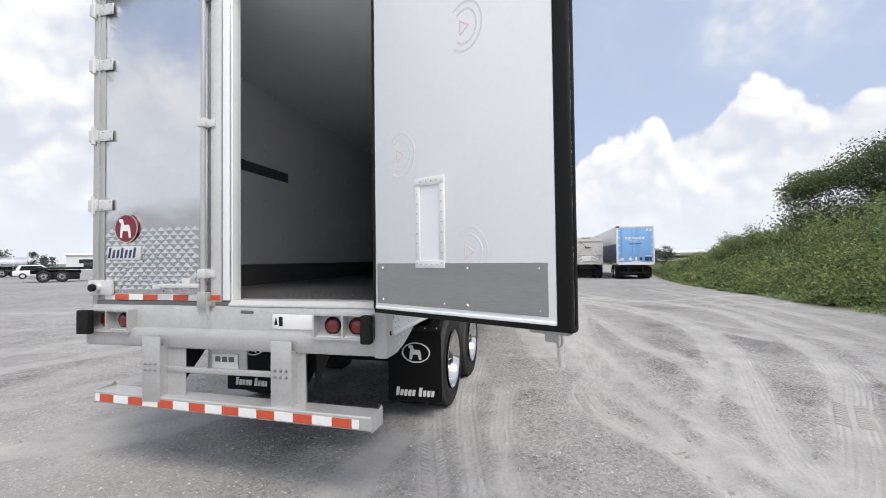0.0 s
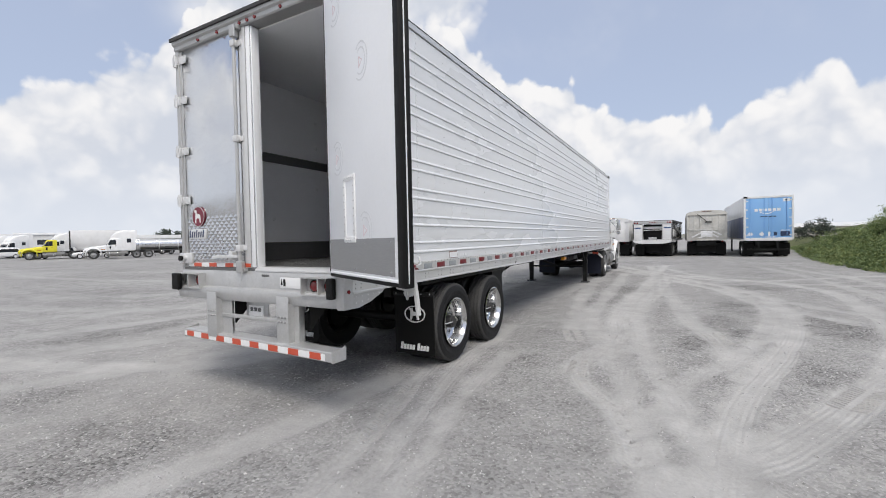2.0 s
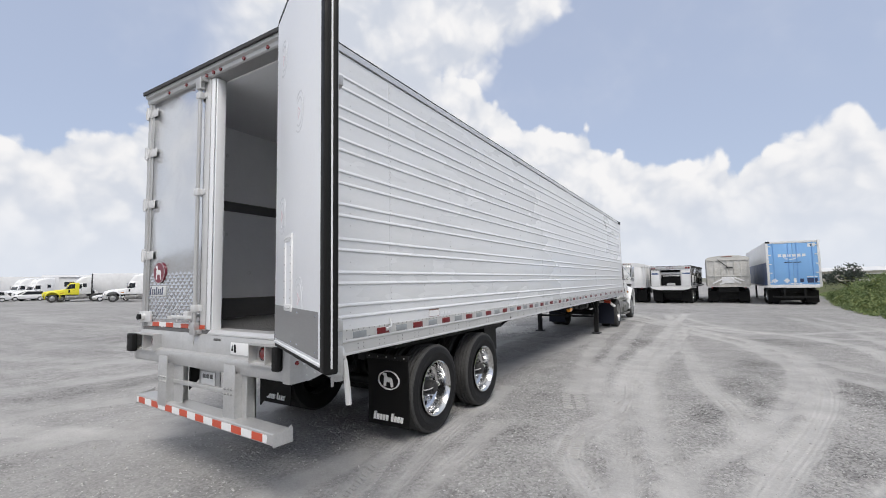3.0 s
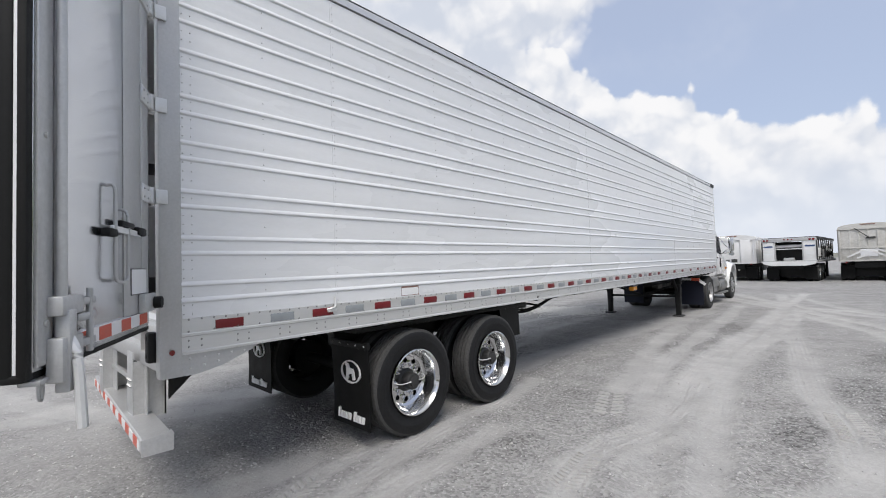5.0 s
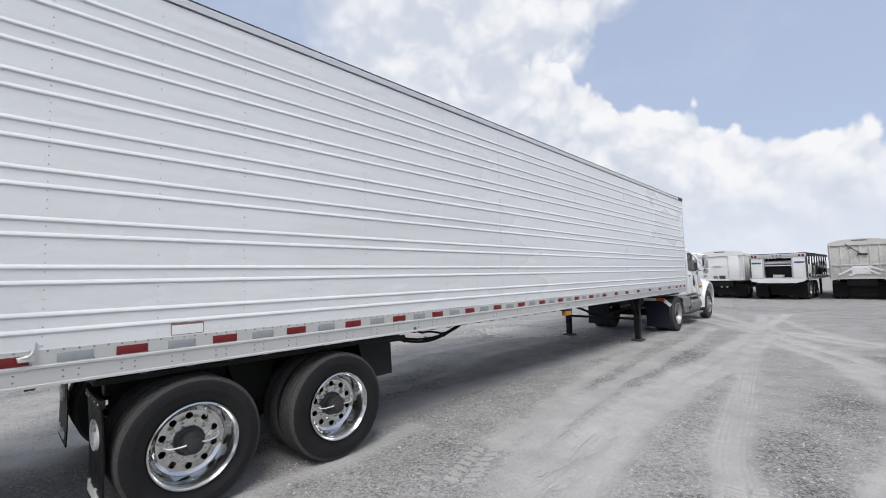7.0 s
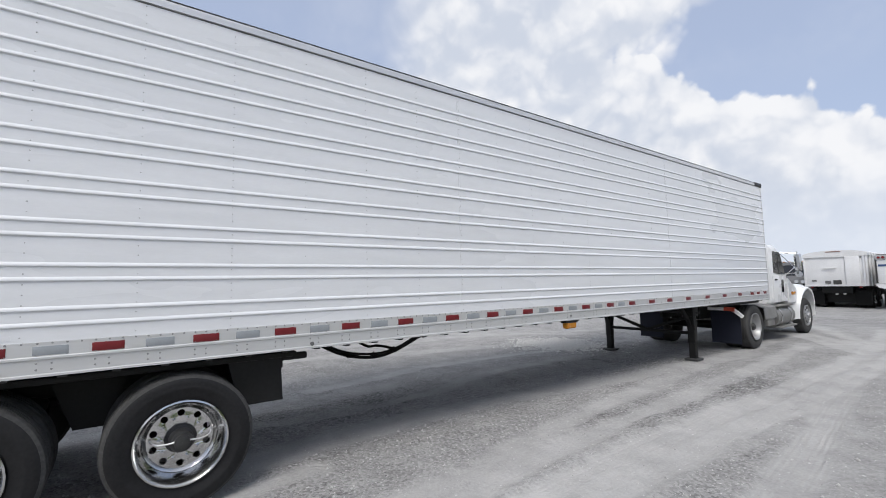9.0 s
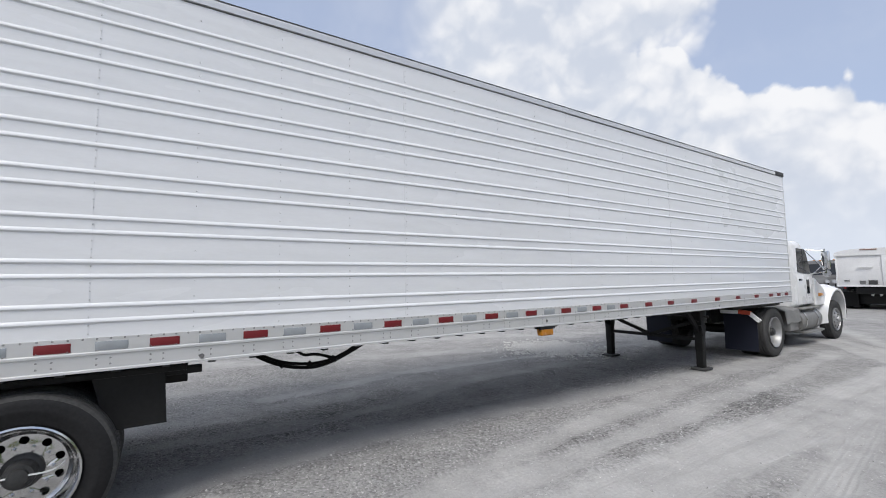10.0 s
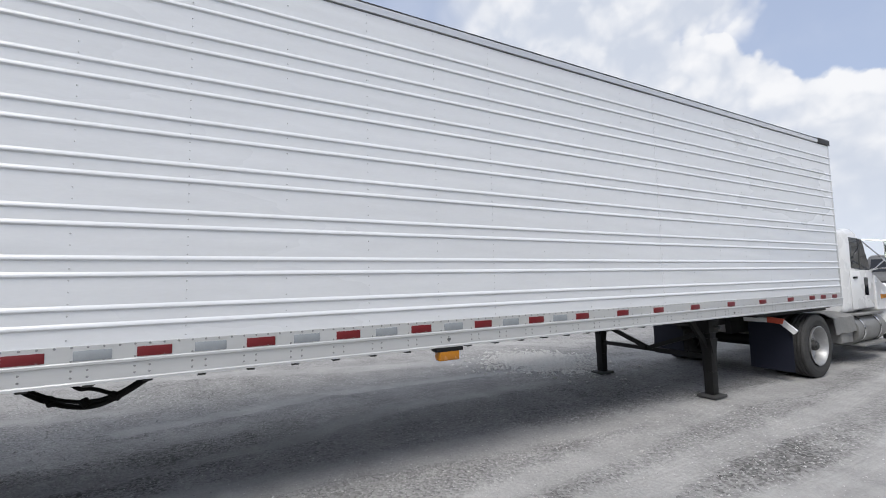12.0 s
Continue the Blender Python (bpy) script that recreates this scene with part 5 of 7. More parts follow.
part("door_seal", bx(-DW - 0.035, -DW + 0.012, N + 0.002, 0.0555, 1.325, 3.9, bevel=0.006), M["rubber"], RD, "black rubber door seal")
part("door_seal", bx(-0.0605, 0.0, N + 0.012, 0.1, 1.345, 3.885, bevel=0.006), M["rubber"], RD, "black rubber door seal")
for z0, z1 in ((1.318, 1.347), (3.882, 3.91)):
    part("door_seal", bx(-DW - 0.035, -0.005, N + 0.006, 0.098, z0, z1, bevel=0.008), M["rubber"], RD, "black rubber door seal")
part("edge_trim", bx(-DW + 0.036, -0.03, 0.09, 0.108, 1.3475, 1.366, bevel=0.004), M["liner"], RD)
# recessed vent with a riveted frame
vx0, vx1, vz0, vz1 = -0.61, -0.39, 1.605, 2.118
bm = bmesh.new()
for a in ((vx0, vx1, vz0, vz0 + 0.045), (vx0, vx1, vz1 - 0.045, vz1), (vx0, vx0 + 0.035, vz0 + 0.045, vz1 - 0.045), (vx1 - 0.035, vx1, vz0 + 0.045, vz1 - 0.045)):
    box(bm, a[0], a[1], 0.1015, 0.112, a[2], a[3], bevel=0.002)
vf = part("vent_frame", bm, M["white"], RD, "white riveted vent frame")
part("vent_panel", bx(vx0 + 0.035, vx1 - 0.035, 0.1015, 0.1045, vz0 + 0.045, vz1 - 0.045), M["liner"], vf)
pts = [(x, 0.112, z) for x in (vx0 + 0.017, vx1 - 0.017) for z in np.linspace(vz0 + 0.03, vz1 - 0.03, 9)] + [(x, 0.112, z) for x in np.linspace(vx0 + 0.05, vx1 - 0.05, 4) for z in (vz0 + 0.02, vz1 - 0.02)]
tagged(part("rivets", rivets(bmesh.new(), pts, "+y", 0.006, 0.004), M["zinc"], vf), kind="stuff")
for cx, cz in ((-0.75, 2.89), (-0.255, 2.28), (-0.765, 1.69), (-0.26, 3.47)):
    st = part("stamp", ringband(bmesh.new(), cx, cz, 0.045, 0.05, 0.015, "y", 0.102, 0.1032, 3, 180, 540), M["stamp_pink"], RD, "faint pink and grey printed stamp")
    for r_ in (0.085, 0.12):
        part("stamp_ring", ringband(bmesh.new(), cx - 0.01, cz, r_, r_ * 1.15, 0.012, "y", 0.102, 0.1031, 18, 180 - 130, 180 + 130), M["stamp_grey"], st)
# outer side of the open door
part("edge_frame", bx(-DW + 0.005, -DW + 0.1, N - 0.012, N, 1.36, 3.87, bevel=0.003), M["steel"], RD, "stained steel edge frame")
for z in (1.5, 2.15, 2.8, 3.4):
    part("frame_bolt", rod(bmesh.new(), (-DW + 0.05, N - 0.02, z), (-DW + 0.05, N - 0.01, z), 0.011, 8), M["zinc"], RD)
part("edge_strip", bx(-DW + 0.135, -DW + 0.2, N - 0.01, N, 1.44, 3.87, bevel=0.004), M["hinge"], RD)
part("edge_frame", bx(-0.46, -0.185, N - 0.004, N, 1.44, 3.87, bevel=0.0015), M["zinc"], RD, "matt grey hinge-side band")
part("edge_trim", bx(-0.185, -0.062, N - 0.008, N, 1.36, 3.87, bevel=0.003), M["steel"], RD)
lr2 = part("lock_rod", rod(bmesh.new(), (-DW + 0.118, N - 0.03, 1.3), (-DW + 0.118, N - 0.03, 3.88), 0.017, 16), M["steel"], RD, "round zinc lock rod")
for z0, z1 in ((1.52, 1.59), (1.29, 1.445), (2.9, 2.96), (3.78, 3.88)):
    part("lock_bracket", bx(-DW + 0.06, -DW + 0.225, N - 0.058, N - 0.006, z0, z1, bevel=0.008), M["steel"], lr2, "heavy galvanised lock bracket")
part("lock_sleeve", bx(-DW + 0.09, -DW + 0.15, N - 0.066, N - 0.02, 1.25, 1.54, bevel=0.008), M["steel"], lr2)
bm = bmesh.new()
for z in (1.4, 1.5, 1.56):
    box(bm, -DW + 0.2, -DW + 0.36, N - 0.05, N - 0.006, z - 0.014, z + 0.016, bevel=0.005)
rod(bm, (-DW + 0.31, N - 0.045, 1.36), (-DW + 0.31, N - 0.045, 1.61), 0.012, 10)
part("lock_catch", bm, M["zinc"], lr2)
bm = bmesh.new()
tube(bm, [(-0.676, N, 2.08), (-0.676, N - 0.03, 2.075), (-0.676, N - 0.035, 1.98), (-0.676, N - 0.035, 1.72), (-0.67, N - 0.035, 1.64), (-0.6, N - 0.035, 1.622), (-0.5, N - 0.03, 1.63), (-0.49, N - 0.03, 1.7), (-0.49, N - 0.03, 1.95), (-0.49, N, 1.99)], 0.008, 8)
part("grab_handle", bm, M["zinc"], RD, "bent zinc grab handle")
part("latch_bar", bx(-0.7, -0.3, N - 0.035, N - 0.02, 1.862, 1.892, bevel=0.004), M["hinge"], RD)
part("latch_grip", bx(-0.36, -0.23, N - 0.045, N - 0.008, 1.87, 1.915, bevel=0.01), M["rubber"], RD)
part("latch_grip", bx(-0.6, -0.42, N - 0.042, N - 0.01, 1.895, 1.925, bevel=0.008), M["rubber"], RD)
part("latch_grip", bx(-0.77, -0.66, N - 0.045, N - 0.008, 1.835, 1.875, bevel=0.01), M["rubber"], RD)
part("paper_label", bx(-0.36, -0.11, N - 0.0095, N - 0.0035, 1.55, 1.685), M["white"], RD, "white paper label")
part("label_border", bx(-0.365, -0.105, N - 0.0085, N - 0.0035, 1.545, 1.69), M["kick"], RD)
bt = part("white_tape", bx(-DW + 0.24, -0.09, N - 0.0105, N - 0.0005, 1.372, 1.435), M["white_tape"], RD, "white reflective tape")
for x in (-1.02, -0.79, -0.52, -0.24):
    part("red_tape", bx(x, x + 0.13, N - 0.0135, N - 0.0105, 1.374, 1.433), M["bright_red_tape"], RD, "bright red reflective tape")
for z in (3.78, 3.31, 2.715, 2.135):
    bm = bmesh.new()
    box(bm, -0.2, -0.05, N - 0.018, N - 0.004, z - 0.05, z + 0.05, bevel=0.003)
    box(bm, -0.06, 0.02, N - 0.03, N + 0.01, z - 0.045, z + 0.045, bevel=0.005)
    rod(bm, (0.0, N - 0.012, z - 0.06), (0.0, N - 0.012, z + 0.06), 0.016, 14)
    hg = part("hinge", bm, M["hinge"], RD, "cast aluminium strap hinge")
    tagged(part("bolt_heads", rivets(bmesh.new(), [(-0.17 + 0.07 * i, N - 0.018, z + dz) for i in range(2) for dz in (-0.025, 0.025)], "-y", 0.008, 0.006), M["zinc"], hg), kind="stuff")
    b2 = bmesh.new()
    box(b2, 1.303, 1.322, -0.03, 0.035, z - 0.045, z + 0.045, bevel=0.005)
    part("hinge_leaf", b2, M["hinge"], T)
bm = bmesh.new()
box(bm, -0.24, -0.03, N - 0.04, N - 0.004, 1.44, 1.545, bevel=0.006)
bs = part("bump_stop", bm, M["steel"], RD)
part("bump_pad", rod(bmesh.new(), (-0.07, N - 0.04, 1.487), (-0.07, N - 0.08, 1.487), 0.035, 16), M["rubber"], bs, "black rubber stop")
# hanging lever, hook and ring under the free edge
bm = bmesh.new()
tube(bm, [(-DW + 0.125, N - 0.05, 1.44), (-DW + 0.115, N - 0.075, 1.38), (-DW + 0.105, N - 0.09, 1.25), (-DW + 0.098, N - 0.1, 1.12)], 0.017, 8)
part("hanging_lever", bm, M["hinge"], RD, "pale steel lever hanging from the lock")
bm = bmesh.new()
ringband(bm, -DW + 0.06, 1.275, 0.018, 0.04, 0.008, "y", N, N + 0.008, 20)
box(bm, -DW, -DW + 0.14, N - 0.02, N + 0.04, 1.3, 1.317, bevel=0.003)
part("hook_ring", bm, M["zinc"], RD)

# labels and lamps of the near side
lb0 = part("label_edge", bx(1.3008, 1.302, 1.975, 2.2, 1.372, 1.462), M["rust"], T)
lb = part("data_label", bx(1.3015, 1.3035, 1.98, 2.195, 1.377, 1.457), M["white"], T, "white data label")
part("label_band", bx(1.3035, 1.3042, 1.98, 2.195, 1.447, 1.457), M["rust"], lb)
for k in range(4):
    part("label_bar", bx(1.3035, 1.3042, 2.02 + 0.0 * k, 2.15 - 0.02 * k, 1.388 + 0.011 * k, 1.391 + 0.011 * k), M["stamp_grey"], lb)
for k in range(3):
    part("small_label", bx(1.3015, 1.303, 2.25 + 0.08 * k, 2.31 + 0.08 * k, 1.385, 1.415), M["stamp_grey"], T)
part("name_bars", bx(1.3015, 1.303, 15.1, 15.55, 1.565, 1.60), M["stamp_grey"], T)
bm = bmesh.new()
loft(bm, [(8.08, 1.27, 0.035, 1.03, 1.105, 0.02), (8.09, 1.275, 0.045, 1.02, 1.11, 0.02), (8.27, 1.275, 0.045, 1.02, 1.11, 0.02), (8.28, 1.27, 0.035, 1.03, 1.105, 0.02)])
part("side_lamp", bm, M["lens_amber"], T, "amber side marker lamp")
part("lamp_bracket", bx(1.22, 1.322, 8.05, 8.31, 1.1, 1.134, bevel=0.004), M["black"], T)
rod(bm := bmesh.new(), (1.304, 8.18, 1.2), (1.312, 8.18, 1.2), 0.014, 12)
rod(bm, (1.304, 4.45, 1.175), (1.312, 4.45, 1.175), 0.018, 12)
rod(bm, (1.304, 12.6, 1.19), (1.312, 12.6, 1.19), 0.014, 12)
part("rail_plug", bm, M["kick"], T)
bm = bmesh.new()
tube(bm, [(1.312, 1.16, 1.325), (1.33, 1.19, 1.33), (1.335, 1.22, 1.345), (1.32, 1.23, 1.39), (1.312, 1.235, 1.42)], 0.009, 6)
box(bm, 1.304, 1.33, 1.16, 1.24, 1.30, 1.33, bevel=0.006)
part("lamp_wire", bm, M["hinge"], T)

# floor framing, bogie, axles
bm = bmesh.new()
for k in range(52):
    y = 0.3 + k * 0.3
    box(bm, -1.24, 1.24, y, y + 0.05, 1.11, 1.22)
tagged(part("cross_members", bm, M["dusty"], T, "dark floor cross members", 0), kind="stuff")
part("underfloor", bx(-1.25, 1.25, 0.16, LEN - 0.1, 1.205, 1.22), M["dusty"], T)
for s in (-1, 1):
    part("bogie_rail", bx(s * 0.5 - 0.06, s * 0.5 + 0.06, 1.7, 4.4, 0.86, 1.1025, bevel=0.01), M["black"], T, "black bogie rail")
    part("hanger", pr([(2.6, 1.0), (3.1, 1.0), (2.95, 0.6), (2.75, 0.6)], "x", s * 0.62 - 0.05, s * 0.62 + 0.05), M["black"], T)
    part("end_bracket", pr([(3.78, 1.075), (4.22, 1.075), (4.24, 0.68), (3.88, 0.68)], "x", s * 0.93 - 0.2, s * 0.93 + 0.2), M["black"], T)
    part("top_plate", bx(s * 0.9 - 0.24, s * 0.9 + 0.24, 1.55, 4.36, 1.055, 1.1, bevel=0.006), M["black"], T)
    part("pull_bar", bx(s * 1.08 - 0.03, s * 1.08 + 0.03, 4.2, 4.47, 1.02, 1.08, bevel=0.01), M["black"], T)
A1, A2 = 2.16, 3.45
for y in (A1, A2):
    part("axle", rod(bmesh.new(), (-0.95, y, 0.515), (0.95, y, 0.515), 0.065, 16), M["black"], T)
    for s in (-1, 1):
        part("air_spring", lathe(bmesh.new(), [(0.1, -0.14), (0.13, -0.08), (0.11, 0.0), (0.13, 0.08), (0.1, 0.14), (0.001, 0.14), (0.001, -0.14)], 20, (0, 0, 0)), M["rubber"], T).matrix_basis = pose(s * 0.5, y + 0.3, 0.74, 0, 90, 0)
        part("brake_drum", lathe(bmesh.new(), [(0.2, -0.1), (0.21, 0.1), (0.001, 0.1), (0.001, -0.1)], 28, (s * 0.85, y, 0.515)), M["black"], T)
        wheel(T, (s * (1.285 - TYRE_W / 2), y, 0.515), 0.515, s, hose=True)
bm = bmesh.new()
rod(bm, (-0.35, 3.9, 0.78), (0.35, 3.9, 0.78), 0.13, 20)
part("air_tank", bm, M["black"], T)
part("tank_guard", bx(-1.1, 1.1, 4.05, 4.1, 0.7, 1.08, bevel=0.01), M["black"], T)


def mud_flap(parent, x0, x1, y, z0, z1, name_bars=True, mat="flap", hung=True):
    bm = bmesh.new()
    n = 9
    rows = []
    for k in range(n):
        z = z1 + (z0 - z1) * k / (n - 1)
        o = 0.02 * math.sin(2.4 * k / (n - 1))
        rows.append([bm.verts.new((x, y + o + dy, z)) for x, dy in ((x0, -0.005), (x1, -0.005), (x1, 0.005), (x0, 0.005))])
    skin(bm, rows)
    f = part("mud_flap", bm, M[mat], parent, "black rubber mud flap with a white round emblem" if name_bars else "dark rubber mud flap")
    if hung:
        part("flap_bracket", bx(x0 - 0.01, x1 + 0.01, y - 0.015, y + 0.02, z1 - 0.02, z1 + 0.035, bevel=0.005), M["black"], f)
        tagged(part("bolt_heads", rivets(bmesh.new(), [(x0 + 0.04 + (x1 - x0 - 0.08) * i / 4, y - 0.015, z1 + 0.008) for i in range(5)], "-y", 0.009, 0.006), M["zinc"], f), kind="stuff")
    if name_bars:
        cx, h = (x0 + x1) / 2, z1 - z0
        yy = y - 0.0075
        cz = z1 - 0.33 * h
        def oo(z):
            return 0.02 * math.sin(2.4 * (z1 - z) / h)
        part("emblem_ring", ringband(bmesh.new(), cx + 0.02, cz, 0.15, 0.105, 0.011, "y", yy + 0.0, yy + oo(cz) + 0.012, 36), M["white"], f, "white printed ring")
        part("emblem_figure", pr([(cx + 0.02 + 1.15 * x, cz + 0.95 * z) for x, z in FIG], "y", yy + 0.001, yy + oo(cz) + 0.012), M["white"], f, "pale printed figure")
        bm = bmesh.new()
        for k in range(9):
            x = cx - 0.2 + 0.043 * k + (0.03 if k > 4 else 0)
            zb = z0 + 0.055
            prism(bm, [(x, zb), (x + 0.03, zb), (x + 0.04, zb + (0.085 if k in (0, 5) else 0.06)), (x + 0.01, zb + (0.085 if k in (0, 5) else 0.06))], "y", yy + 0.006, yy + 0.03)
        part("name_bars", bm, M["white"], f, "row of white printed bars")
    return f


mud_flap(T, 0.70, 1.275, 1.58, 0.19, 0.94)
mud_flap(T, -1.275, -0.64, 1.58, 0.19, 0.94)

# hoses looped under the floor
bm = bmesh.new()
tube(bm, [(-0.1, 4.86, 1.12), (0.0, 5.06, 0.94), (0.15, 5.3, 0.83), (0.35, 5.55, 0.81), (0.5, 5.75, 0.88), (0.67, 5.97, 1.03), (0.75, 6.1, 1.13)], 0.02, 8)
tube(bm, [(-0.06, 4.9, 1.12), (0.04, 5.1, 0.95), (0.18, 5.33, 0.86), (0.36, 5.56, 0.85), (0.5, 5.74, 0.9), (0.62, 5.9, 1.0), (0.7, 6.05, 1.13)], 0.016, 8)
tube(bm, [(0.22, 5.4, 1.0), (0.3, 5.5, 0.94), (0.38, 5.58, 0.95), (0.46, 5.68, 0.93), (0.52, 5.77, 0.9)], 0.016, 8)
for p, q in (((0.13, 5.28, 0.86), (0.17, 5.31, 0.82)), ((0.33, 5.53, 0.86), (0.36, 5.57, 0.81)), ((0.5, 5.73, 0.91), (0.53, 5.78, 0.89))):
    rod(bm, p, q, 0.032, 8)
part("hose_loop", bm, M["rubber"], T, "black air hoses looped below the floor")
# landing gear
LY = 12.56
for s in (-1, 1):
    x = s * 0.955
    bm = bmesh.new()
    box(bm, x - 0.068, x + 0.068, LY - 0.068, LY + 0.068, 0.36, 1.11, bevel=0.008)
    box(bm, x - 0.062, x + 0.062, LY - 0.062, LY + 0.062, 0.05, 0.45, bevel=0.006)
    lg = part("landing_leg", bm, M["black"], T, "black square landing leg")
    part("foot_plate", bx(x - 0.13, x + 0.13, LY - 0.15, LY + 0.15, 0.012, 0.05, bevel=0.01), M["dusty"], lg, "dusty steel foot plate")
    bm = bmesh.new()
    bar(bm, (x, LY - 0.03, 0.70), (x * 0.97, LY - 0.40, 1.13), 0.05, 0.07)
    bar(bm, (x, LY + 0.03, 0.70), (x * 0.97, LY + 0.30, 1.13), 0.05, 0.07)
    prism(bm, [(LY - 0.09, 0.82), (LY - 0.04, 0.62), (LY + 0.04, 0.62), (LY + 0.09, 0.82)], "x", x - 0.078, x + 0.078)
    part("leg_brace", bm, M["black"], lg)
    part("gearbox", bx(x - 0.09, x + 0.09, LY - 0.12, LY + 0.12, 0.9, 1.1, bevel=0.015), M["black"], lg)
bm = bmesh.new()
bar(bm, (-0.9, LY, 0.56), (0.9, LY, 0.56), 0.06, 0.06)
bar(bm, (-0.92, LY - 0.02, 0.90), (-0.02, LY - 0.02, 0.58), 0.05, 0.06)
bar(bm, (0.92, LY - 0.02, 0.90), (0.02, LY - 0.02, 0.58), 0.05, 0.06)
part("leg_cross_brace", bm, M["black"], T, "black cross brace between the legs")
rod(bm := bmesh.new(), (-0.9, LY + 0.02, 0.98), (1.12, LY + 0.02, 0.98), 0.02, 10)
part("crank_shaft", bm, M["dusty"], T)
part("coupler_plate", bx(-1.1, 1.1, 13.6, LEN - 0.1, 1.05, 1.12, bevel=0.01), M["black"], T)

# ---------- tractor units ----------
def tractor(label, at, turn, paint="truck", sleeper=0.0, fine=True, group="", tandem=False, stack=False):
    """A bonneted tractor unit; its drive axle stands at its origin and it faces +y."""
    t = thing("tractor_unit", label, "truck", group, at, turn)
    P = M[paint]
    cb = 1.62 - sleeper          # back of the cab
    ch = 2.55 if not sleeper else 2.6
    bm = bmesh.new()
    loft(bm, [(cb, 0, 1.02, 0.95, ch - 0.05, 0.12), (cb + 0.06, 0, 1.06, 0.92, ch, 0.14), (2.35, 0, 1.06, 0.92, ch + 0.03, 0.16), (2.62, 0, 1.03, 0.92, ch - 0.03, 0.2), (2.78, 0, 1.0, 0.92, ch - 0.3, 0.2), (3.02, 0, 0.97, 0.92, 1.72, 0.2)], 10)
    cab = part("cab", bm, P, t)
    if sleeper:
        bm = bmesh.new()
        loft(bm, [(cb, 0, 1.05, 1.0, 3.55, 0.2), (1.3, 0, 1.07, 1.0, 3.6, 0.2), (2.1, 0, 1.03, 2.3, 3.35, 0.25), (2.6, 0, 0.9, 2.45, 2.75, 0.1)], 10)
        part("sleeper", bm, P, t)
        for s in (-1, 1):
            part("sleeper_window", bx(s * 1.07 - 0.012, s * 1.07 + 0.012, cb + 0.5, cb + 0.95, 2.0, 2.5, bevel=0.02), M["glass_dark"], t)
    bm = bmesh.new()
    loft(bm, [(2.85, 0, 0.86, 1.0, 1.74, 0.16), (3.4, 0, 0.72, 1.0, 1.68, 0.18), (4.4, 0, 0.6, 0.95, 1.56, 0.2), (5.1, 0, 0.56, 0.8, 1.42, 0.2), (5.32, 0, 0.5, 0.75, 1.2, 0.16)], 10)
    hood = part("hood", bm, P, t)
    part("grille", bx(-0.42, 0.42, 5.28, 5.35, 0.8, 1.3, bevel=0.03), M["dusty"], hood)
    # flared front wings over the steering wheels
    for s in (-1, 1):
        bm = bmesh.new()
        rings = []
        n = 14
        for k in range(n + 1):
            a = radians(-12 + 205 * k / n)
            c, sn = math.cos(a), math.sin(a)
            ry, rz = 0.74, 0.72
            y0, z0 = 4.3 + ry * c, 0.62 + rz * sn
            flare = 0.06 * max(0.0, sn)
            rings.append([bm.verts.new(v) for v in ((s * 0.55, y0 + 0.10 * c, z0 + 0.14 * sn), (s * 1.02, y0 + 0.08 * c, z0 + 0.10 * sn), (s * (1.16 + flare), y0, z0), (s * (1.15 + flare), y0 - 0.03 * c, z0 - 0.05 * sn), (s * 1.0, y0 - 0.02 * c, z0 - 0.02 * sn), (s * 0.55, y0, z0))])
        skin(bm, rings)
        wing = part("wing", bm, P, t)
        part("side_light", bx(min(s * 1.09, s * 1.125), max(s * 1.09, s * 1.125), 3.2, 3.54, 1.16, 1.25, bevel=0.016), M["lens_amber"], wing, "amber side light")
        part("headlamp", bx(s * 0.78 - 0.16, s * 0.78 + 0.16, 5.06, 5.16, 0.92, 1.12, bevel=0.03), M["chrome"], wing)
        bm = bmesh.new()
        prism(bm, [(3.0, 0.95), (3.72, 0.95), (3.78, 1.2), (3.6, 1.36), (3.35, 1.47), (3.1, 1.6), (3.0, 1.64)], "x", min(s * 0.8, s * 1.1), max(s * 0.8, s * 1.1))
        part("cowl", bm, P, t)
        # door glass with a raked front edge, vent window, handle
        xx = s * 1.06
        dr = part("door", bx(min(xx, xx + s * 0.014), max(xx, xx + s * 0.014), 1.95, 2.98, 1.0, 1.74, bevel=0.01), P, cab)
        part("door_glass", pr([(2.05, 1.78), (2.92, 1.74), (2.68, 2.25), (2.6, 2.36), (2.05, 2.38)], "x", min(xx - s * 0.04, xx + s * 0.006), max(xx - s * 0.04, xx + s * 0.006)), M["glass_dark"], cab, "dark side window")
        part("pillar", bx(min(xx, xx + s * 0.012), max(xx, xx + s * 0.012), 2.42, 2.46, 1.76, 2.36), M["dusty"], cab)
        part("door_window", pr([(2.55, 1.25), (2.72, 1.25), (2.72, 1.6), (2.55, 1.6)], "x", min(xx, xx + s * 0.018), max(xx, xx + s * 0.018)), M["glass_dark"], cab)
        part("door_handle", bx(min(xx + s * 0.01, xx + s * 0.04), max(xx + s * 0.01, xx + s * 0.04), 2.05, 2.2, 1.58, 1.62, bevel=0.008), M["black"], cab)
        # mirror on its stays
        bm = bmesh.new()
        rod(bm, (s * 1.06, 2.7, 2.35), (s * 1.38, 2.85, 2.3), 0.014, 8)
        rod(bm, (s * 1.05, 2.9, 1.75), (s * 1.38, 2.85, 1.78), 0.014, 8)
        rod(bm, (s * 1.38, 2.85, 1.74), (s * 1.38, 2.85, 2.36), 0.016, 8)
        mr = part("mirror_stay", bm, M["chrome"], t, "chrome mirror stay")
        bm = bmesh.new()
        rod(bm, (s * 1.07, 2.62, 2.32), (s * 1.38, 2.85, 1.84), 0.012, 8)
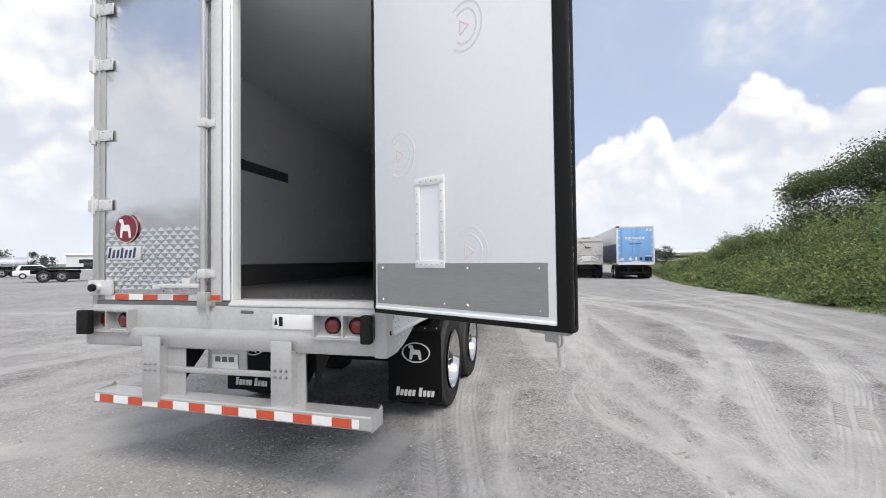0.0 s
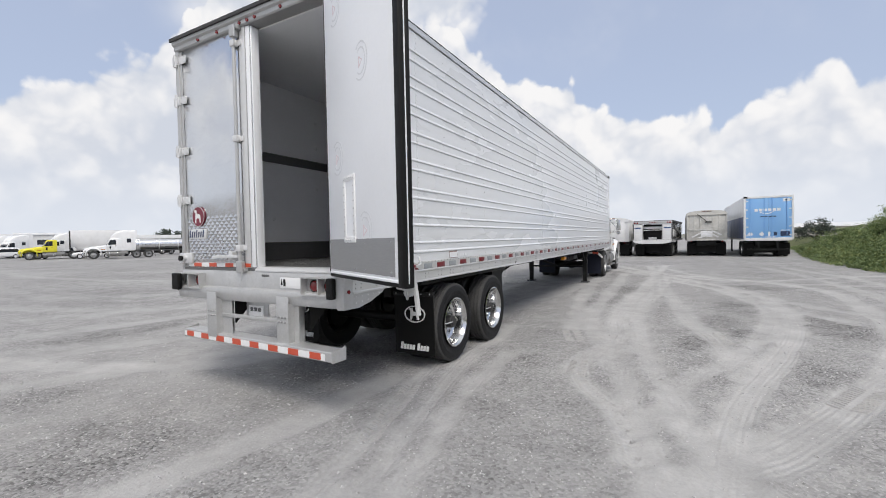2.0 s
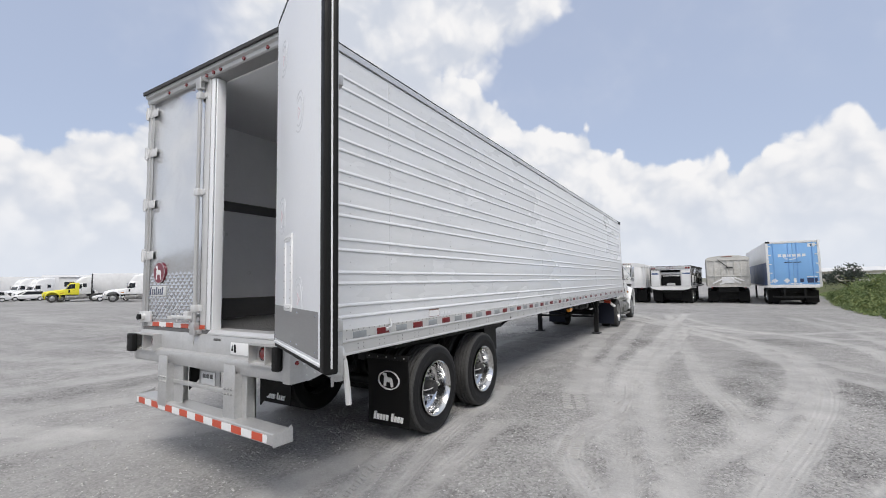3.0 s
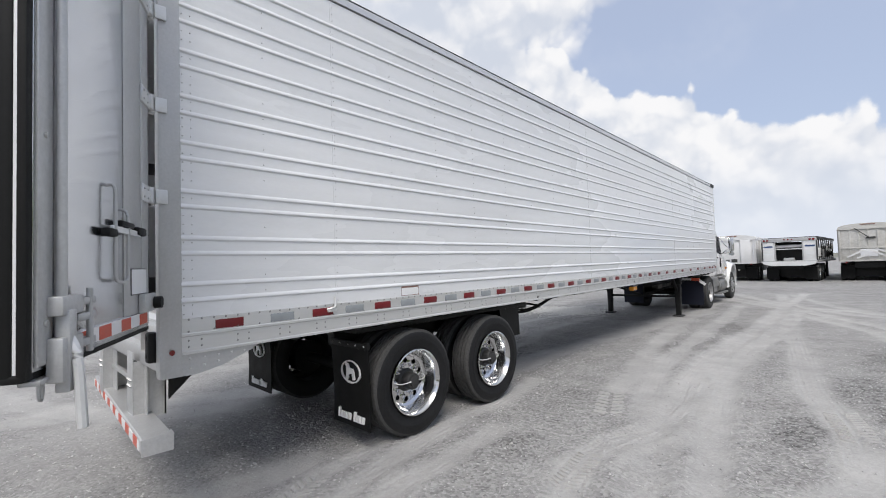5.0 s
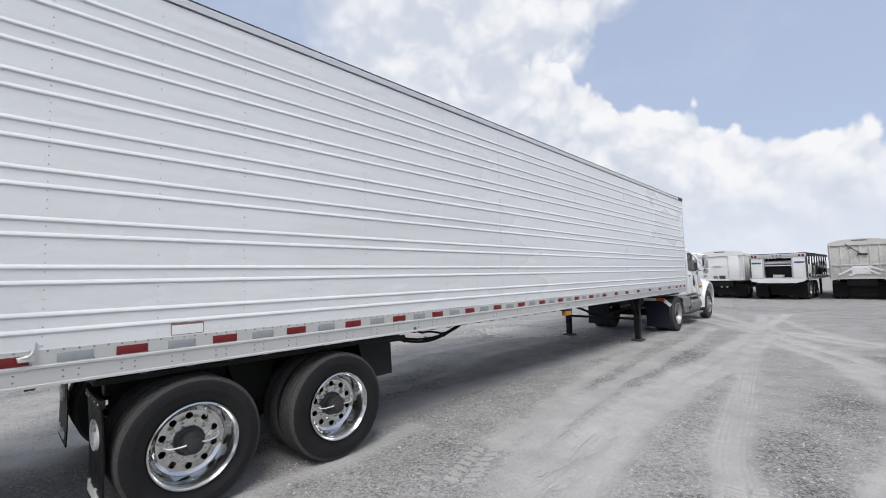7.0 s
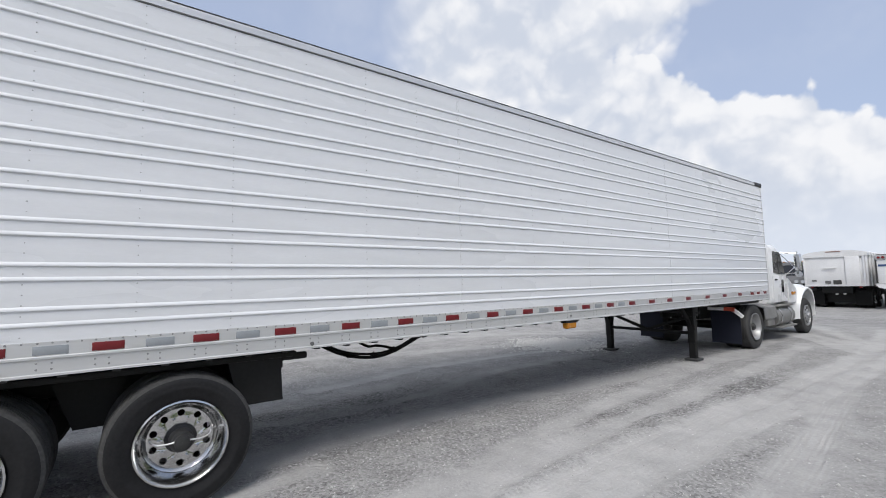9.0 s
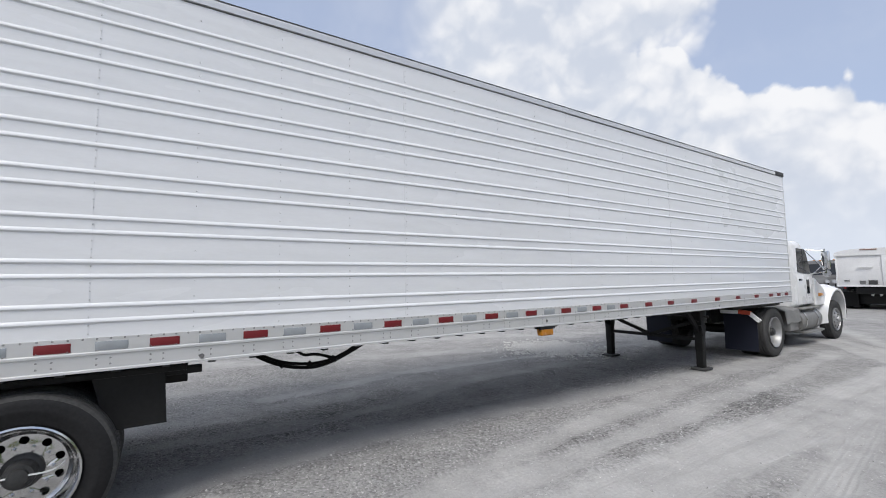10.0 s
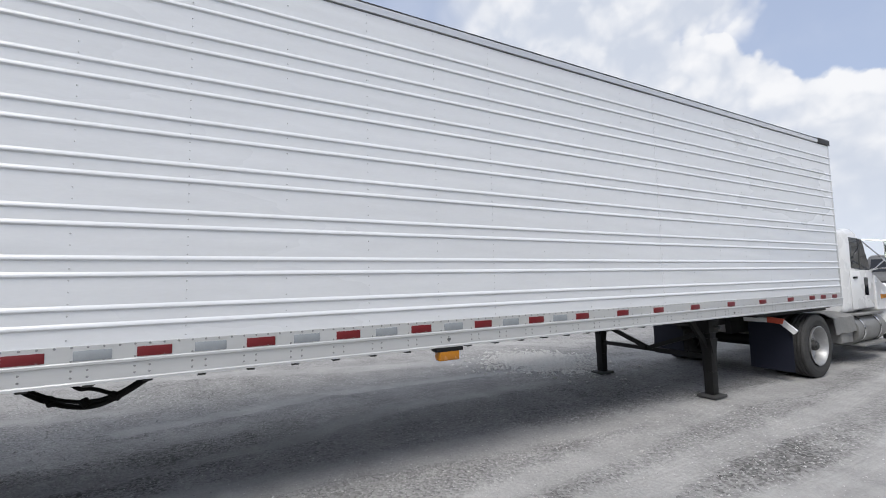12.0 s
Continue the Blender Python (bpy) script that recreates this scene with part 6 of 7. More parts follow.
        rod(bm, (s * 1.07, 2.98, 1.72), (s * 1.38, 2.85, 2.0), 0.012, 8)
        part("cross_stay", bm, M["chrome"], mr)
        part("mirror", bx(s * 1.4 - 0.085, s * 1.4 + 0.085, 2.83, 2.9, 1.84, 2.3, bevel=0.025), M["chrome"], mr)
        part("spot_mirror", lathe(bmesh.new(), [(0.085, 0.0), (0.08, 0.03), (0.04, 0.05), (0.001, 0.055), (0.001, 0.0)], 20), M["chrome"], mr).matrix_basis = pose(s * 1.4, 2.86, 1.74, 0, 0, 90)
    part("windscreen", pr([(2.7, 2.34), (2.74, 2.36), (3.06, 1.72), (3.02, 1.7)], "x", -0.86, 0.86), M["glass_dark"], t, "dark raked windscreen")
    part("rear_window", bx(-0.4, 0.4, cb - 0.01, cb + 0.06, 1.9, 2.25, bevel=0.02), M["glass_dark"], cab)
    part("bumper", bx(-1.1, 1.1, 5.2, 5.4, 0.45, 0.78, bevel=0.06), M["chrome"], t, "polished front bumper")
    for x in (-0.6, -0.3, 0.0, 0.3, 0.6):
        part("roof_lamp", bx(x - 0.05, x + 0.05, 2.45, 2.55, ch + 0.0, ch + 0.05, bevel=0.015), M["lens_amber"], cab)
    for s in (-1, 1):
        part("frame_rail", bx(s * 0.43 - 0.04, s * 0.43 + 0.04, -1.1, 4.9, 0.72, 1.0), M["black"], t)
        bm = bmesh.new()
        rod(bm, (s * 0.9, 1.75, 0.62), (s * 0.9, 3.05, 0.62), 0.29, 24)
        tk = part("fuel_tank", bm, M["tank"], t, "dull aluminium fuel tank")
        for y in (2.0, 2.75):
            part("tank_strap", lathe(bmesh.new(), [(0.295, -0.03), (0.302, -0.03), (0.302, 0.03), (0.295, 0.03)], 28), M["chrome"], tk).matrix_basis = pose(s * 0.9, y, 0.62, 0, 0, 90)
        bm = bmesh.new()
        box(bm, s * 1.06 - 0.14, s * 1.06 + 0.14, 1.9, 3.1, 0.32, 0.37, bevel=0.01)
        box(bm, s * 1.02 - 0.16, s * 1.02 + 0.16, 1.8, 3.0, 0.89, 0.93, bevel=0.008)
        part("step", bm, M["tank"], t)
        # tool box and quarter guard behind the tank
        part("side_box", bx(s * 0.9 - 0.22, s * 0.9 + 0.22, 1.2, 1.7, 0.42, 0.88, bevel=0.03), M["tank"], t)
        bm = bmesh.new()
        ws = [[bm.verts.new((s * (xo + 0.015 * math.sin(9 * y)), y, z + 0.012 * math.sin(14 * y + xo * 9))) for y in np.linspace(0.86, 1.74, 9)] for xo, z in ((0.6, 0.99), (0.95, 0.97), (1.13, 0.9), (1.16, 0.62), (1.15, 0.62), (1.12, 0.88), (0.94, 0.95), (0.6, 0.97))]
        skin(bm, ws, closed=False, caps=False)
        part("deck_skirt", bm, M["tank"], t, "dented dull metal deck skirt")
    part("fifth_wheel", bx(-0.5, 0.5, -0.55, 0.5, 1.0, 1.045, bevel=0.01), M["black"], t)
    part("rear_axle", rod(bmesh.new(), (-0.9, 0, 0.51), (0.9, 0, 0.51), 0.1, 14), M["black"], t)
    part("front_axle", rod(bmesh.new(), (-0.95, 4.3, 0.48), (0.95, 4.3, 0.48), 0.06, 12), M["black"], t)
    rears = (0.0, -1.3) if tandem else (0.0,)
    for y in rears:
        for s in (-1, 1):
            wheel(t, (s * (1.245 - TYRE_W / 2), y, 0.515), 0.515, s, True, True, fine, "dull_rim", tyre="road_tyre")
    for s in (-1, 1):
        wheel(t, (s * (1.15 - TYRE_W / 2), 4.3, 0.515), 0.515, s, False, False, fine, "dull_rim", tyre="road_tyre")
        fy = -0.78 if not tandem else -2.1
        fl_ = mud_flap(t, min(s * 0.58, s * 1.2), max(s * 0.58, s * 1.2), fy, 0.17, 0.92, False, "truck_flap" if fine else "flap", False)
        if fine:
            bm = bmesh.new()
            bar(bm, (s * 0.55, fy - 0.03, 0.96), (s * 0.95, fy - 0.03, 0.96), 0.05, 0.07)
            part("flap_bar", bm, M["white_tape"], fl_, "white flap hanger")
            bm = bmesh.new()
            bar(bm, (s * 0.9, fy - 0.04, 0.97), (s * 1.12, fy - 0.04, 0.95), 0.05, 0.085)
            part("flap_lamp", bm, M["bright_red_tape"], fl_)
            bm = bmesh.new()
            bar(bm, (s * 1.1, fy - 0.03, 0.94), (s * 1.27, fy - 0.03, 0.79), 0.05, 0.075)
            part("flap_bar", bm, M["white_tape"], fl_)
    if stack:
        part("exhaust_stack", rod(bmesh.new(), (-0.85, cb - 0.12, 0.9), (-0.85, cb - 0.12, 3.9), 0.09, 12), M["dusty"], t, "dark exhaust stack")
    return t


tractor("white bonneted day-cab truck coupled under the trailer", (-2.3, 17.62, 0), 0)


# ---------- parked trailers ----------
def running_gear(t, y, n=2, half=1.27, z=1.1, kind_fine=False):
    for k in range(n):
        for s in (-1, 1):
            wheel(t, (s * (half - TYRE_W / 2 - 0.01), y + 1.25 * k, 0.515), 0.515, s, True, True, kind_fine)
        part("axle", rod(bmesh.new(), (-0.9, y + 1.25 * k, 0.515), (0.9, y + 1.25 * k, 0.515), 0.07, 10), M["black"], t)
    part("chassis", bx(-0.6, 0.6, y - 0.9, y + 2.6, 0.75, z, bevel=0.02), M["black"], t)
    # solid black block put in for the shade and axle clutter between the wheels
    part("under_shade", bx(-0.98, 0.98, y - 0.35, y + 1.25 * n, 0.24, 0.95, bevel=0.03), M["black"], t)


def blue_trailer(at):
    t = thing("box_trailer", "white box trailer with light blue rear doors parked in a row", "trailer", "parked trailers", at)
    L, h, z0 = 15.0, 3.95, 1.12
    bm = bmesh.new()
    box(bm, -1.3, 1.3, 0.05, L, z0, h, bevel=0.02)
    part("body", bm, M["far_white"], t)
    for s in (-1, 1):
        part("side_wrap", bx(s * 1.302 - 0.004, s * 1.302 + 0.004, 0.3, 12.0, z0 + 0.1, h - 1.3), M["deep_blue"], t, "dark blue wrap on the lower side")
        part("rear_post", bx(s * 1.25 - 0.06, s * 1.25 + 0.06, -0.02, 0.12, z0, h, bevel=0.01), M["far_white"], t)
        dr = part("door", bx(min(0.004 * s, s * 1.19), max(0.004 * s, s * 1.19), -0.005, 0.05, z0 + 0.14, h - 0.14, bevel=0.008), M["blue"], t, "light blue trailer door")
        for x in (0.2, 0.95):
            part("lock_rod", rod(bmesh.new(), (s * x, -0.03, z0 + 0.1), (s * x, -0.03, h - 0.1), 0.015, 8), M["blue"], dr)
        for z in np.linspace(z0 + 0.3, h - 0.3, 5):
            part("hinge", bx(s * 1.16 - 0.1, s * 1.16 + 0.1, -0.02, 0.0, z - 0.03, z + 0.03), M["far_white"], dr)
    part("header", bx(-1.19, 1.19, -0.02, 0.1, h - 0.14, h, bevel=0.01), M["far_white"], t)
    part("sill", bx(-1.19, 1.19, -0.02, 0.1, z0 - 0.06, z0 + 0.14, bevel=0.01), M["far_white"], t)
    part("corner_guard", bx(-1.31, -1.1, -0.03, 0.2, h - 0.1, h + 0.01, bevel=0.01), M["black"], t)
    # lettering and marks as plain shapes
    bm = bmesh.new()
    for k in range(6):
        x = -0.72 + 0.235 * k
        box(bm, x, x + 0.17, -0.012, -0.006, 2.97, 3.14)
    part("name_bars", bm, M["white"], t, "row of white printed bars")
    part("swoosh", ringband(bmesh.new(), -0.1, 3.15, 0.45, 0.36, 0.045, "y", -0.012, -0.006, 16, 215, 325), M["white"], t, "white printed curve")
    bm = bmesh.new()
    for k in range(2):
        box(bm, -0.42 + 0.44 * k, -0.05 + 0.44 * k, -0.012, -0.006, 2.6, 2.66)
    part("small_bars", bm, M["navy"], t)
    part("corner_label", bx(0.75, 1.1, -0.012, -0.006, 3.55, 3.75), M["white"], t)
    part("corner_mark", bx(0.87, 0.97, -0.014, -0.012, 3.6, 3.7), M["black"], t)
    for x, d in ((-0.95, 0.16), (-0.35, 0.16)):
        part("diamond_label", pr([(x - d, 1.5), (x, 1.5 - d), (x + d, 1.5), (x, 1.5 + d)], "y", -0.012, -0.006), M["stamp_grey"], t)
    part("square_label", bx(-0.02, 0.1, -0.012, -0.006, 1.38, 1.64), M["white"], t)
    part("square_label", bx(0.28, 0.45, -0.012, -0.006, 1.4, 1.62), M["navy"], t)
    part("square_label", bx(0.62, 1.1, -0.012, -0.006, 1.36, 1.66), M["navy"], t)
    part("label_bar", bx(-0.25, 0.35, -0.012, -0.006, 1.28, 1.33), M["white"], t)
    part("label_bar", bx(0.62, 1.1, -0.012, -0.006, 1.7, 1.75), M["white"], t)
    bm = bmesh.new()
    for s in (-1, 1):
        box(bm, s * 0.5 - 0.05, s * 0.5 + 0.05, 0.05, 0.15, 0.5, z0)
    box(bm, -1.1, 1.1, 0.0, 0.1, 0.45, 0.55)
    part("guard", bm, M["black"], t)
    running_gear(t, 1.6, 2)
    for s in (-1, 1):
        part("mud_flap", bx(s * 0.95 - 0.3, s * 0.95 + 0.3, 0.85, 0.87, 0.15, 0.9), M["flap"], t)
        part("landing_leg", bx(s * 0.95 - 0.06, s * 0.95 + 0.06, 12.0, 12.12, 0.0, 1.1), M["dusty"], t)
    return t


blue_trailer((6.48, 34.0, 0))


def hopper_trailer(at, label, top=3.05, half=1.22, tarp="tarp", shell="hopper", stains=True, L=11.0):
    """A tarped hopper trailer: framed rear sheet, bowed tarp, sloped belly."""
    t = thing("hopper_trailer", label, "trailer", "parked trailers", at)
    z0 = 1.12
    bm = bmesh.new()
    box(bm, -half, half, 0.04, L, z0, top, bevel=0.015)
    part("body", bm, M[shell], t)
    for x in (-half + 0.03, -0.75, -0.38, 0.0, 0.38, 0.75, half - 0.03) if stains else (-half + 0.03, half - 0.03):
        part("rear_rib", bx(x - 0.035, x + 0.035, 0.0, 0.05, z0, top - 0.02, bevel=0.006), M[shell], t)
    for z in (z0 + 0.03, z0 + 0.75, top - 0.05) if stains else (z0 + 0.03, top - 0.05):
        part("rear_rail", bx(-half, half, -0.012, 0.03, z - 0.04, z + 0.04, bevel=0.006), M[shell], t)
    for k in range(16):
        y = 0.5 + k * 0.65
        for s in (-1, 1):
            part("side_post", bx(s * (half + 0.03) - 0.03, s * (half + 0.03) + 0.03, y, y + 0.07, z0, top), M[shell], t)
    bm = bmesh.new()
    prism(bm, [(-half - 0.04, top - 0.12), (half + 0.04, top - 0.12), (half + 0.02, top + 0.02)] + [(half * math.cos(radians(a)), top + 0.02 + 0.2 * math.sin(radians(a))) for a in range(10, 180, 16)] + [(-half - 0.02, top + 0.02)], "y", -0.03, L + 0.03)
    part("tarp", bm, M[tarp], t, "pale tarp over the hopper", smooth=30)
    part("tarp_light", bx(-0.3, 0.3, -0.05, -0.03, top + 0.12, top + 0.17), M["rust"], t)
    if stains:
        bm = bmesh.new()
        bar(bm, (-0.55, -0.03, top - 0.05), (0.05, -0.03, top - 0.62), 0.03, 0.04)
        bar(bm, (-0.1, -0.03, top - 0.62), (0.3, -0.03, top - 0.62), 0.03, 0.1)
        part("crank", bm, M["dusty"], t, "dark tarp crank arm")
        bm = bmesh.new()
        for a, b in (((-0.9, 1.35), (-0.2, 1.75)), ((0.05, 1.75), (0.7, 1.35)), ((0.3, 1.8), (0.9, 1.5)), ((-0.5, 1.3), (0.0, 1.5))):
            bar(bm, (a[0], -0.02, a[1]), (b[0], -0.02, b[1]), 0.02, 0.09)
        part("hatch_frame", bm, M["far_white"], t)
        part("hatch", bx(-0.35, 0.35, -0.015, 0.0, z0 + 0.25, z0 + 0.68, bevel=0.01), M["stamp_grey"], t)
    else:
        part("ladder_panel", bx(0.42, 0.98, -0.03, 0.0, z0 + 0.06, top - 0.12, bevel=0.02), M["far_white"], t)
        part("ledge", bx(-0.45, 0.1, -0.05, 0.0, top - 0.72, top - 0.66, bevel=0.008), M["far_white"], t)
        part("latch_plate", bx(-0.08, 0.24, -0.03, 0.0, z0 + 0.1, z0 + 0.3, bevel=0.006), M["dusty"], t)
        part("side_strip", bx(half - 0.16, half - 0.1, -0.02, 0.0, z0 + 0.05, top - 0.1), M["stamp_grey"], t)
        for k in range(2):
            part("reverse_lamp", rod(bmesh.new(), (-0.06 + 0.3 * k, 0.4, 0.72), (-0.06 + 0.3 * k, 0.36, 0.72), 0.06, 14), M["white"], t)
        part("mark", bx(-0.4, -0.18, -0.02, 0.0, z0 + 0.12, z0 + 0.28), M["kick"], t)
        part("name_bars", bx(-0.95, -0.75, -0.02, 0.0, z0 + 0.25, z0 + 0.32), M["kick"], t)
    for s in (-1, 1):
        part("tail_lamp", rod(bmesh.new(), (s * 0.95, 0.0, z0 - 0.06), (s * 0.95, -0.03, z0 - 0.06), 0.05, 12), M["lens_red"], t)
        part("mud_flap", bx(s * 0.9 - 0.3, s * 0.9 + 0.3, 0.5, 0.52, 0.15, 0.85), M["flap"], t)
    bm = bmesh.new()
    prism(bm, [(0.9, z0), (2.0, 0.5), (3.0, 0.5), (4.2, z0)], "x", -0.9, 0.9)
    prism(bm, [(5.5, z0), (6.6, 0.5), (7.6, 0.5), (8.8, z0)], "x", -0.9, 0.9)
    part("hopper", bm, M["dusty"], t)
    running_gear(t, 1.1, 2, half)
    part("landing_leg", bx(-0.9, -0.78, 9.5, 9.62, 0.0, 1.1), M["dusty"], t)
    part("landing_leg", bx(0.78, 0.9, 9.5, 9.62, 0.0, 1.1), M["dusty"], t)
    return t


hopper_trailer((3.15, 35.5, 0), "weathered pale hopper trailer with a tarp, parked in a row")
hopper_trailer((-3.17, 35.0, 0), "white grain hopper trailer with a rounded tarp", 2.75, 1.25, "far_white", "far_white", False)


def lift_trailer(at):
    """A low trailer seen from behind: two white cabinets beside a dark bay, lamps over it, a wide deck."""
    t = thing("equipment_trailer", "dark equipment trailer with two white rear cabinets", "trailer", "parked trailers", at, -4)
    part("deck", bx(-1.3, 1.3, -0.25, 9.5, 1.12, 1.25, bevel=0.01), M["zinc"], t)
    part("tail_plate", pr([(-1.28, 1.2), (1.28, 1.2), (1.2, 1.05), (0.8, 0.95), (-0.8, 0.95), (-1.2, 1.05)], "y", -0.3, -0.24), M["far_white"], t, "pale tail plate")
    for s in (-1, 1):
        cb_ = part("cabinet", bx(s * 0.98 - 0.3, s * 0.98 + 0.3, -0.02, 0.6, 1.25, 2.35, bevel=0.02), M["far_white"], t, "white cabinet with printed bars")
        part("name_bars", bx(s * 0.98 - 0.22, s * 0.98 + 0.22, -0.03, -0.02, 2.05, 2.15), M["deep_blue"], cb_)
        part("name_bars", bx(s * 0.98 - 0.2, s * 0.98 + 0.2, -0.03, -0.02, 1.62, 1.68), M["stamp_grey"], cb_)
        part("side_post", bx(s * 1.28 - 0.03, s * 1.28 + 0.03, -0.05, 0.1, 1.12, 2.6), M["dusty"], t)
        for k in (0, 1):
            part("tail_lamp", rod(bmesh.new(), (s * (1.0 + 0.16 * k), -0.06, 2.48), (s * (1.0 + 0.16 * k), -0.1, 2.48), 0.06, 12), M["lens_red"], t)
        part("side_frame", bx(s * 1.25 - 0.04, s * 1.25 + 0.04, 0.1, 9.0, 2.5, 2.6), M["dusty"], t)
        for k in range(8):
            part("stake", bx(s * 1.25 - 0.03, s * 1.25 + 0.03, 1.2 + k, 1.26 + k, 1.25, 2.5), M["dusty"], t)
    part("top_beam", bx(-1.3, 1.3, -0.06, 0.16, 2.38, 2.6, bevel=0.015), M["zinc"], t)
    for x in (-0.18, 0, 0.18):
        part("marker_lamp", rod(bmesh.new(), (x, -0.06, 2.5), (x, -0.09, 2.5), 0.04, 10), M["lens_red"], t)
    # the bay is filled with solid black in place of its inner shade
    part("bay", bx(-0.66, 0.66, 0.5, 6.0, 1.25, 2.36), M["black"], t, "black block for the shade inside the open bay")
    part("roller", rod(bmesh.new(), (-0.66, 0.3, 2.12), (0.66, 0.3, 2.12), 0.1, 16), M["rail"], t)
    part("winch", bx(-0.25, 0.25, -0.05, 0.3, 1.25, 1.42, bevel=0.03), M["zinc"], t)
    part("roof_sheet", bx(-1.28, 1.28, 0.1, 9.0, 2.6, 2.64), M["dusty"], t)
    g_ = np.random.default_rng(8)
    for k in range(9):
        y, z, mt = 0.9 + 0.85 * k, g_.uniform(1.25, 1.9), ("far_white", "black", "zinc", "dusty")[k % 4]
        for s in (-1, 1):
            part("locker", bx(s * 1.15 - 0.16, s * 1.15 + 0.16, y, y + g_.uniform(0.35, 0.75), z, z + g_.uniform(0.25, 0.55), bevel=0.02), M[mt], t)
    for s in (-1, 1):
        part("bay_post", bx(s * 0.66 - 0.035, s * 0.66 + 0.035, -0.04, 0.05, 1.25, 2.38, bevel=0.006), M["zinc"], t)
    part("bay_shelf", bx(-0.63, 0.63, 0.0, 0.5, 1.92, 1.97), M["far_white"], t)
    running_gear(t, 1.2, 3, 1.25, 1.05)
    for s in (-1, 1):
        part("mud_flap", bx(s * 0.9 - 0.3, s * 0.9 + 0.3, 0.45, 0.47, 0.15, 0.85), M["flap"], t)
        part("landing_leg", bx(s * 0.9 - 0.06, s * 0.9 + 0.06, 8.3, 8.42, 0.0, 1.1), M["dusty"], t)
    return t


lift_trailer((-0.28, 34.5, 0))
dark_truck = tractor("dark parked truck with chrome lamps beyond the row", (-5.8, 41.6, 0), 180, "kick", 0.0, False, "parked trucks", True)
for x in (-0.95, -0.65, 0.65, 0.95):
    part("round_lamp", rod(bmesh.new(), (x, 5.12, 1.36), (x, 5.22, 1.36), 0.1, 20), M["chrome"], dark_truck, "bright round headlamp")
    part("lamp_bracket", bx(x - 0.03, x + 0.03, 5.05, 5.14, 0.98, 1.4), M["black"], dark_truck)


# ---------- far side of the yard ----------
def place(az, dist):
    return (1.5 + dist * math.sin(radians(az)), -0.3 + dist * math.cos(radians(az)), 0)


def far_box(label, az, dist, turn, L, h, paint="far_white"):
    t = thing("box_trailer", label, "trailer", "far parked trailers", place(az, dist * 0.69), turn)
    part("body", bx(-1.3, 1.3, 0, L, 1.1, h, bevel=0.03), M[paint], t)
    for s in (-1, 1):
        part("bottom_rail", bx(s * 1.31 - 0.015, s * 1.31 + 0.015, 0, L, 1.05, 1.2), M["rail"], t)
        part("landing_leg", bx(s * 0.95 - 0.06, s * 0.95 + 0.06, L - 3, L - 2.88, 0, 1.1), M["dusty"], t)
    running_gear(t, 1.5, 2)
    return t


def far_tank(label, az, dist, turn):
    t = thing("tank_trailer", label, "trailer", "far parked trailers", place(az, dist * 0.69), turn)
    bm = bmesh.new()
    rod(bm, (0, 0.2, 1.75), (0, 11.8, 1.75), 0.85, 28)
    tk = part("tank", bm, M["stainless"], t, "bright stainless tank")
    for y in (1.5, 4.0, 6.5, 9.0, 11.0):
        part("tank_band", lathe(bmesh.new(), [(0.853, -0.05), (0.875, -0.05), (0.875, 0.05), (0.853, 0.05)], 28), M["rail"], tk).matrix_basis = pose(0, y, 1.75, 0, 0, 90)
    part("walkway", bx(-0.3, 0.3, 2.0, 10.0, 2.6, 2.68), M["rail"], t)
    part("hose_tray", bx(-1.1, 1.1, 1.0, 9.0, 0.75, 0.95), M["dusty"], t)
    running_gear(t, 1.3, 2)
    return t


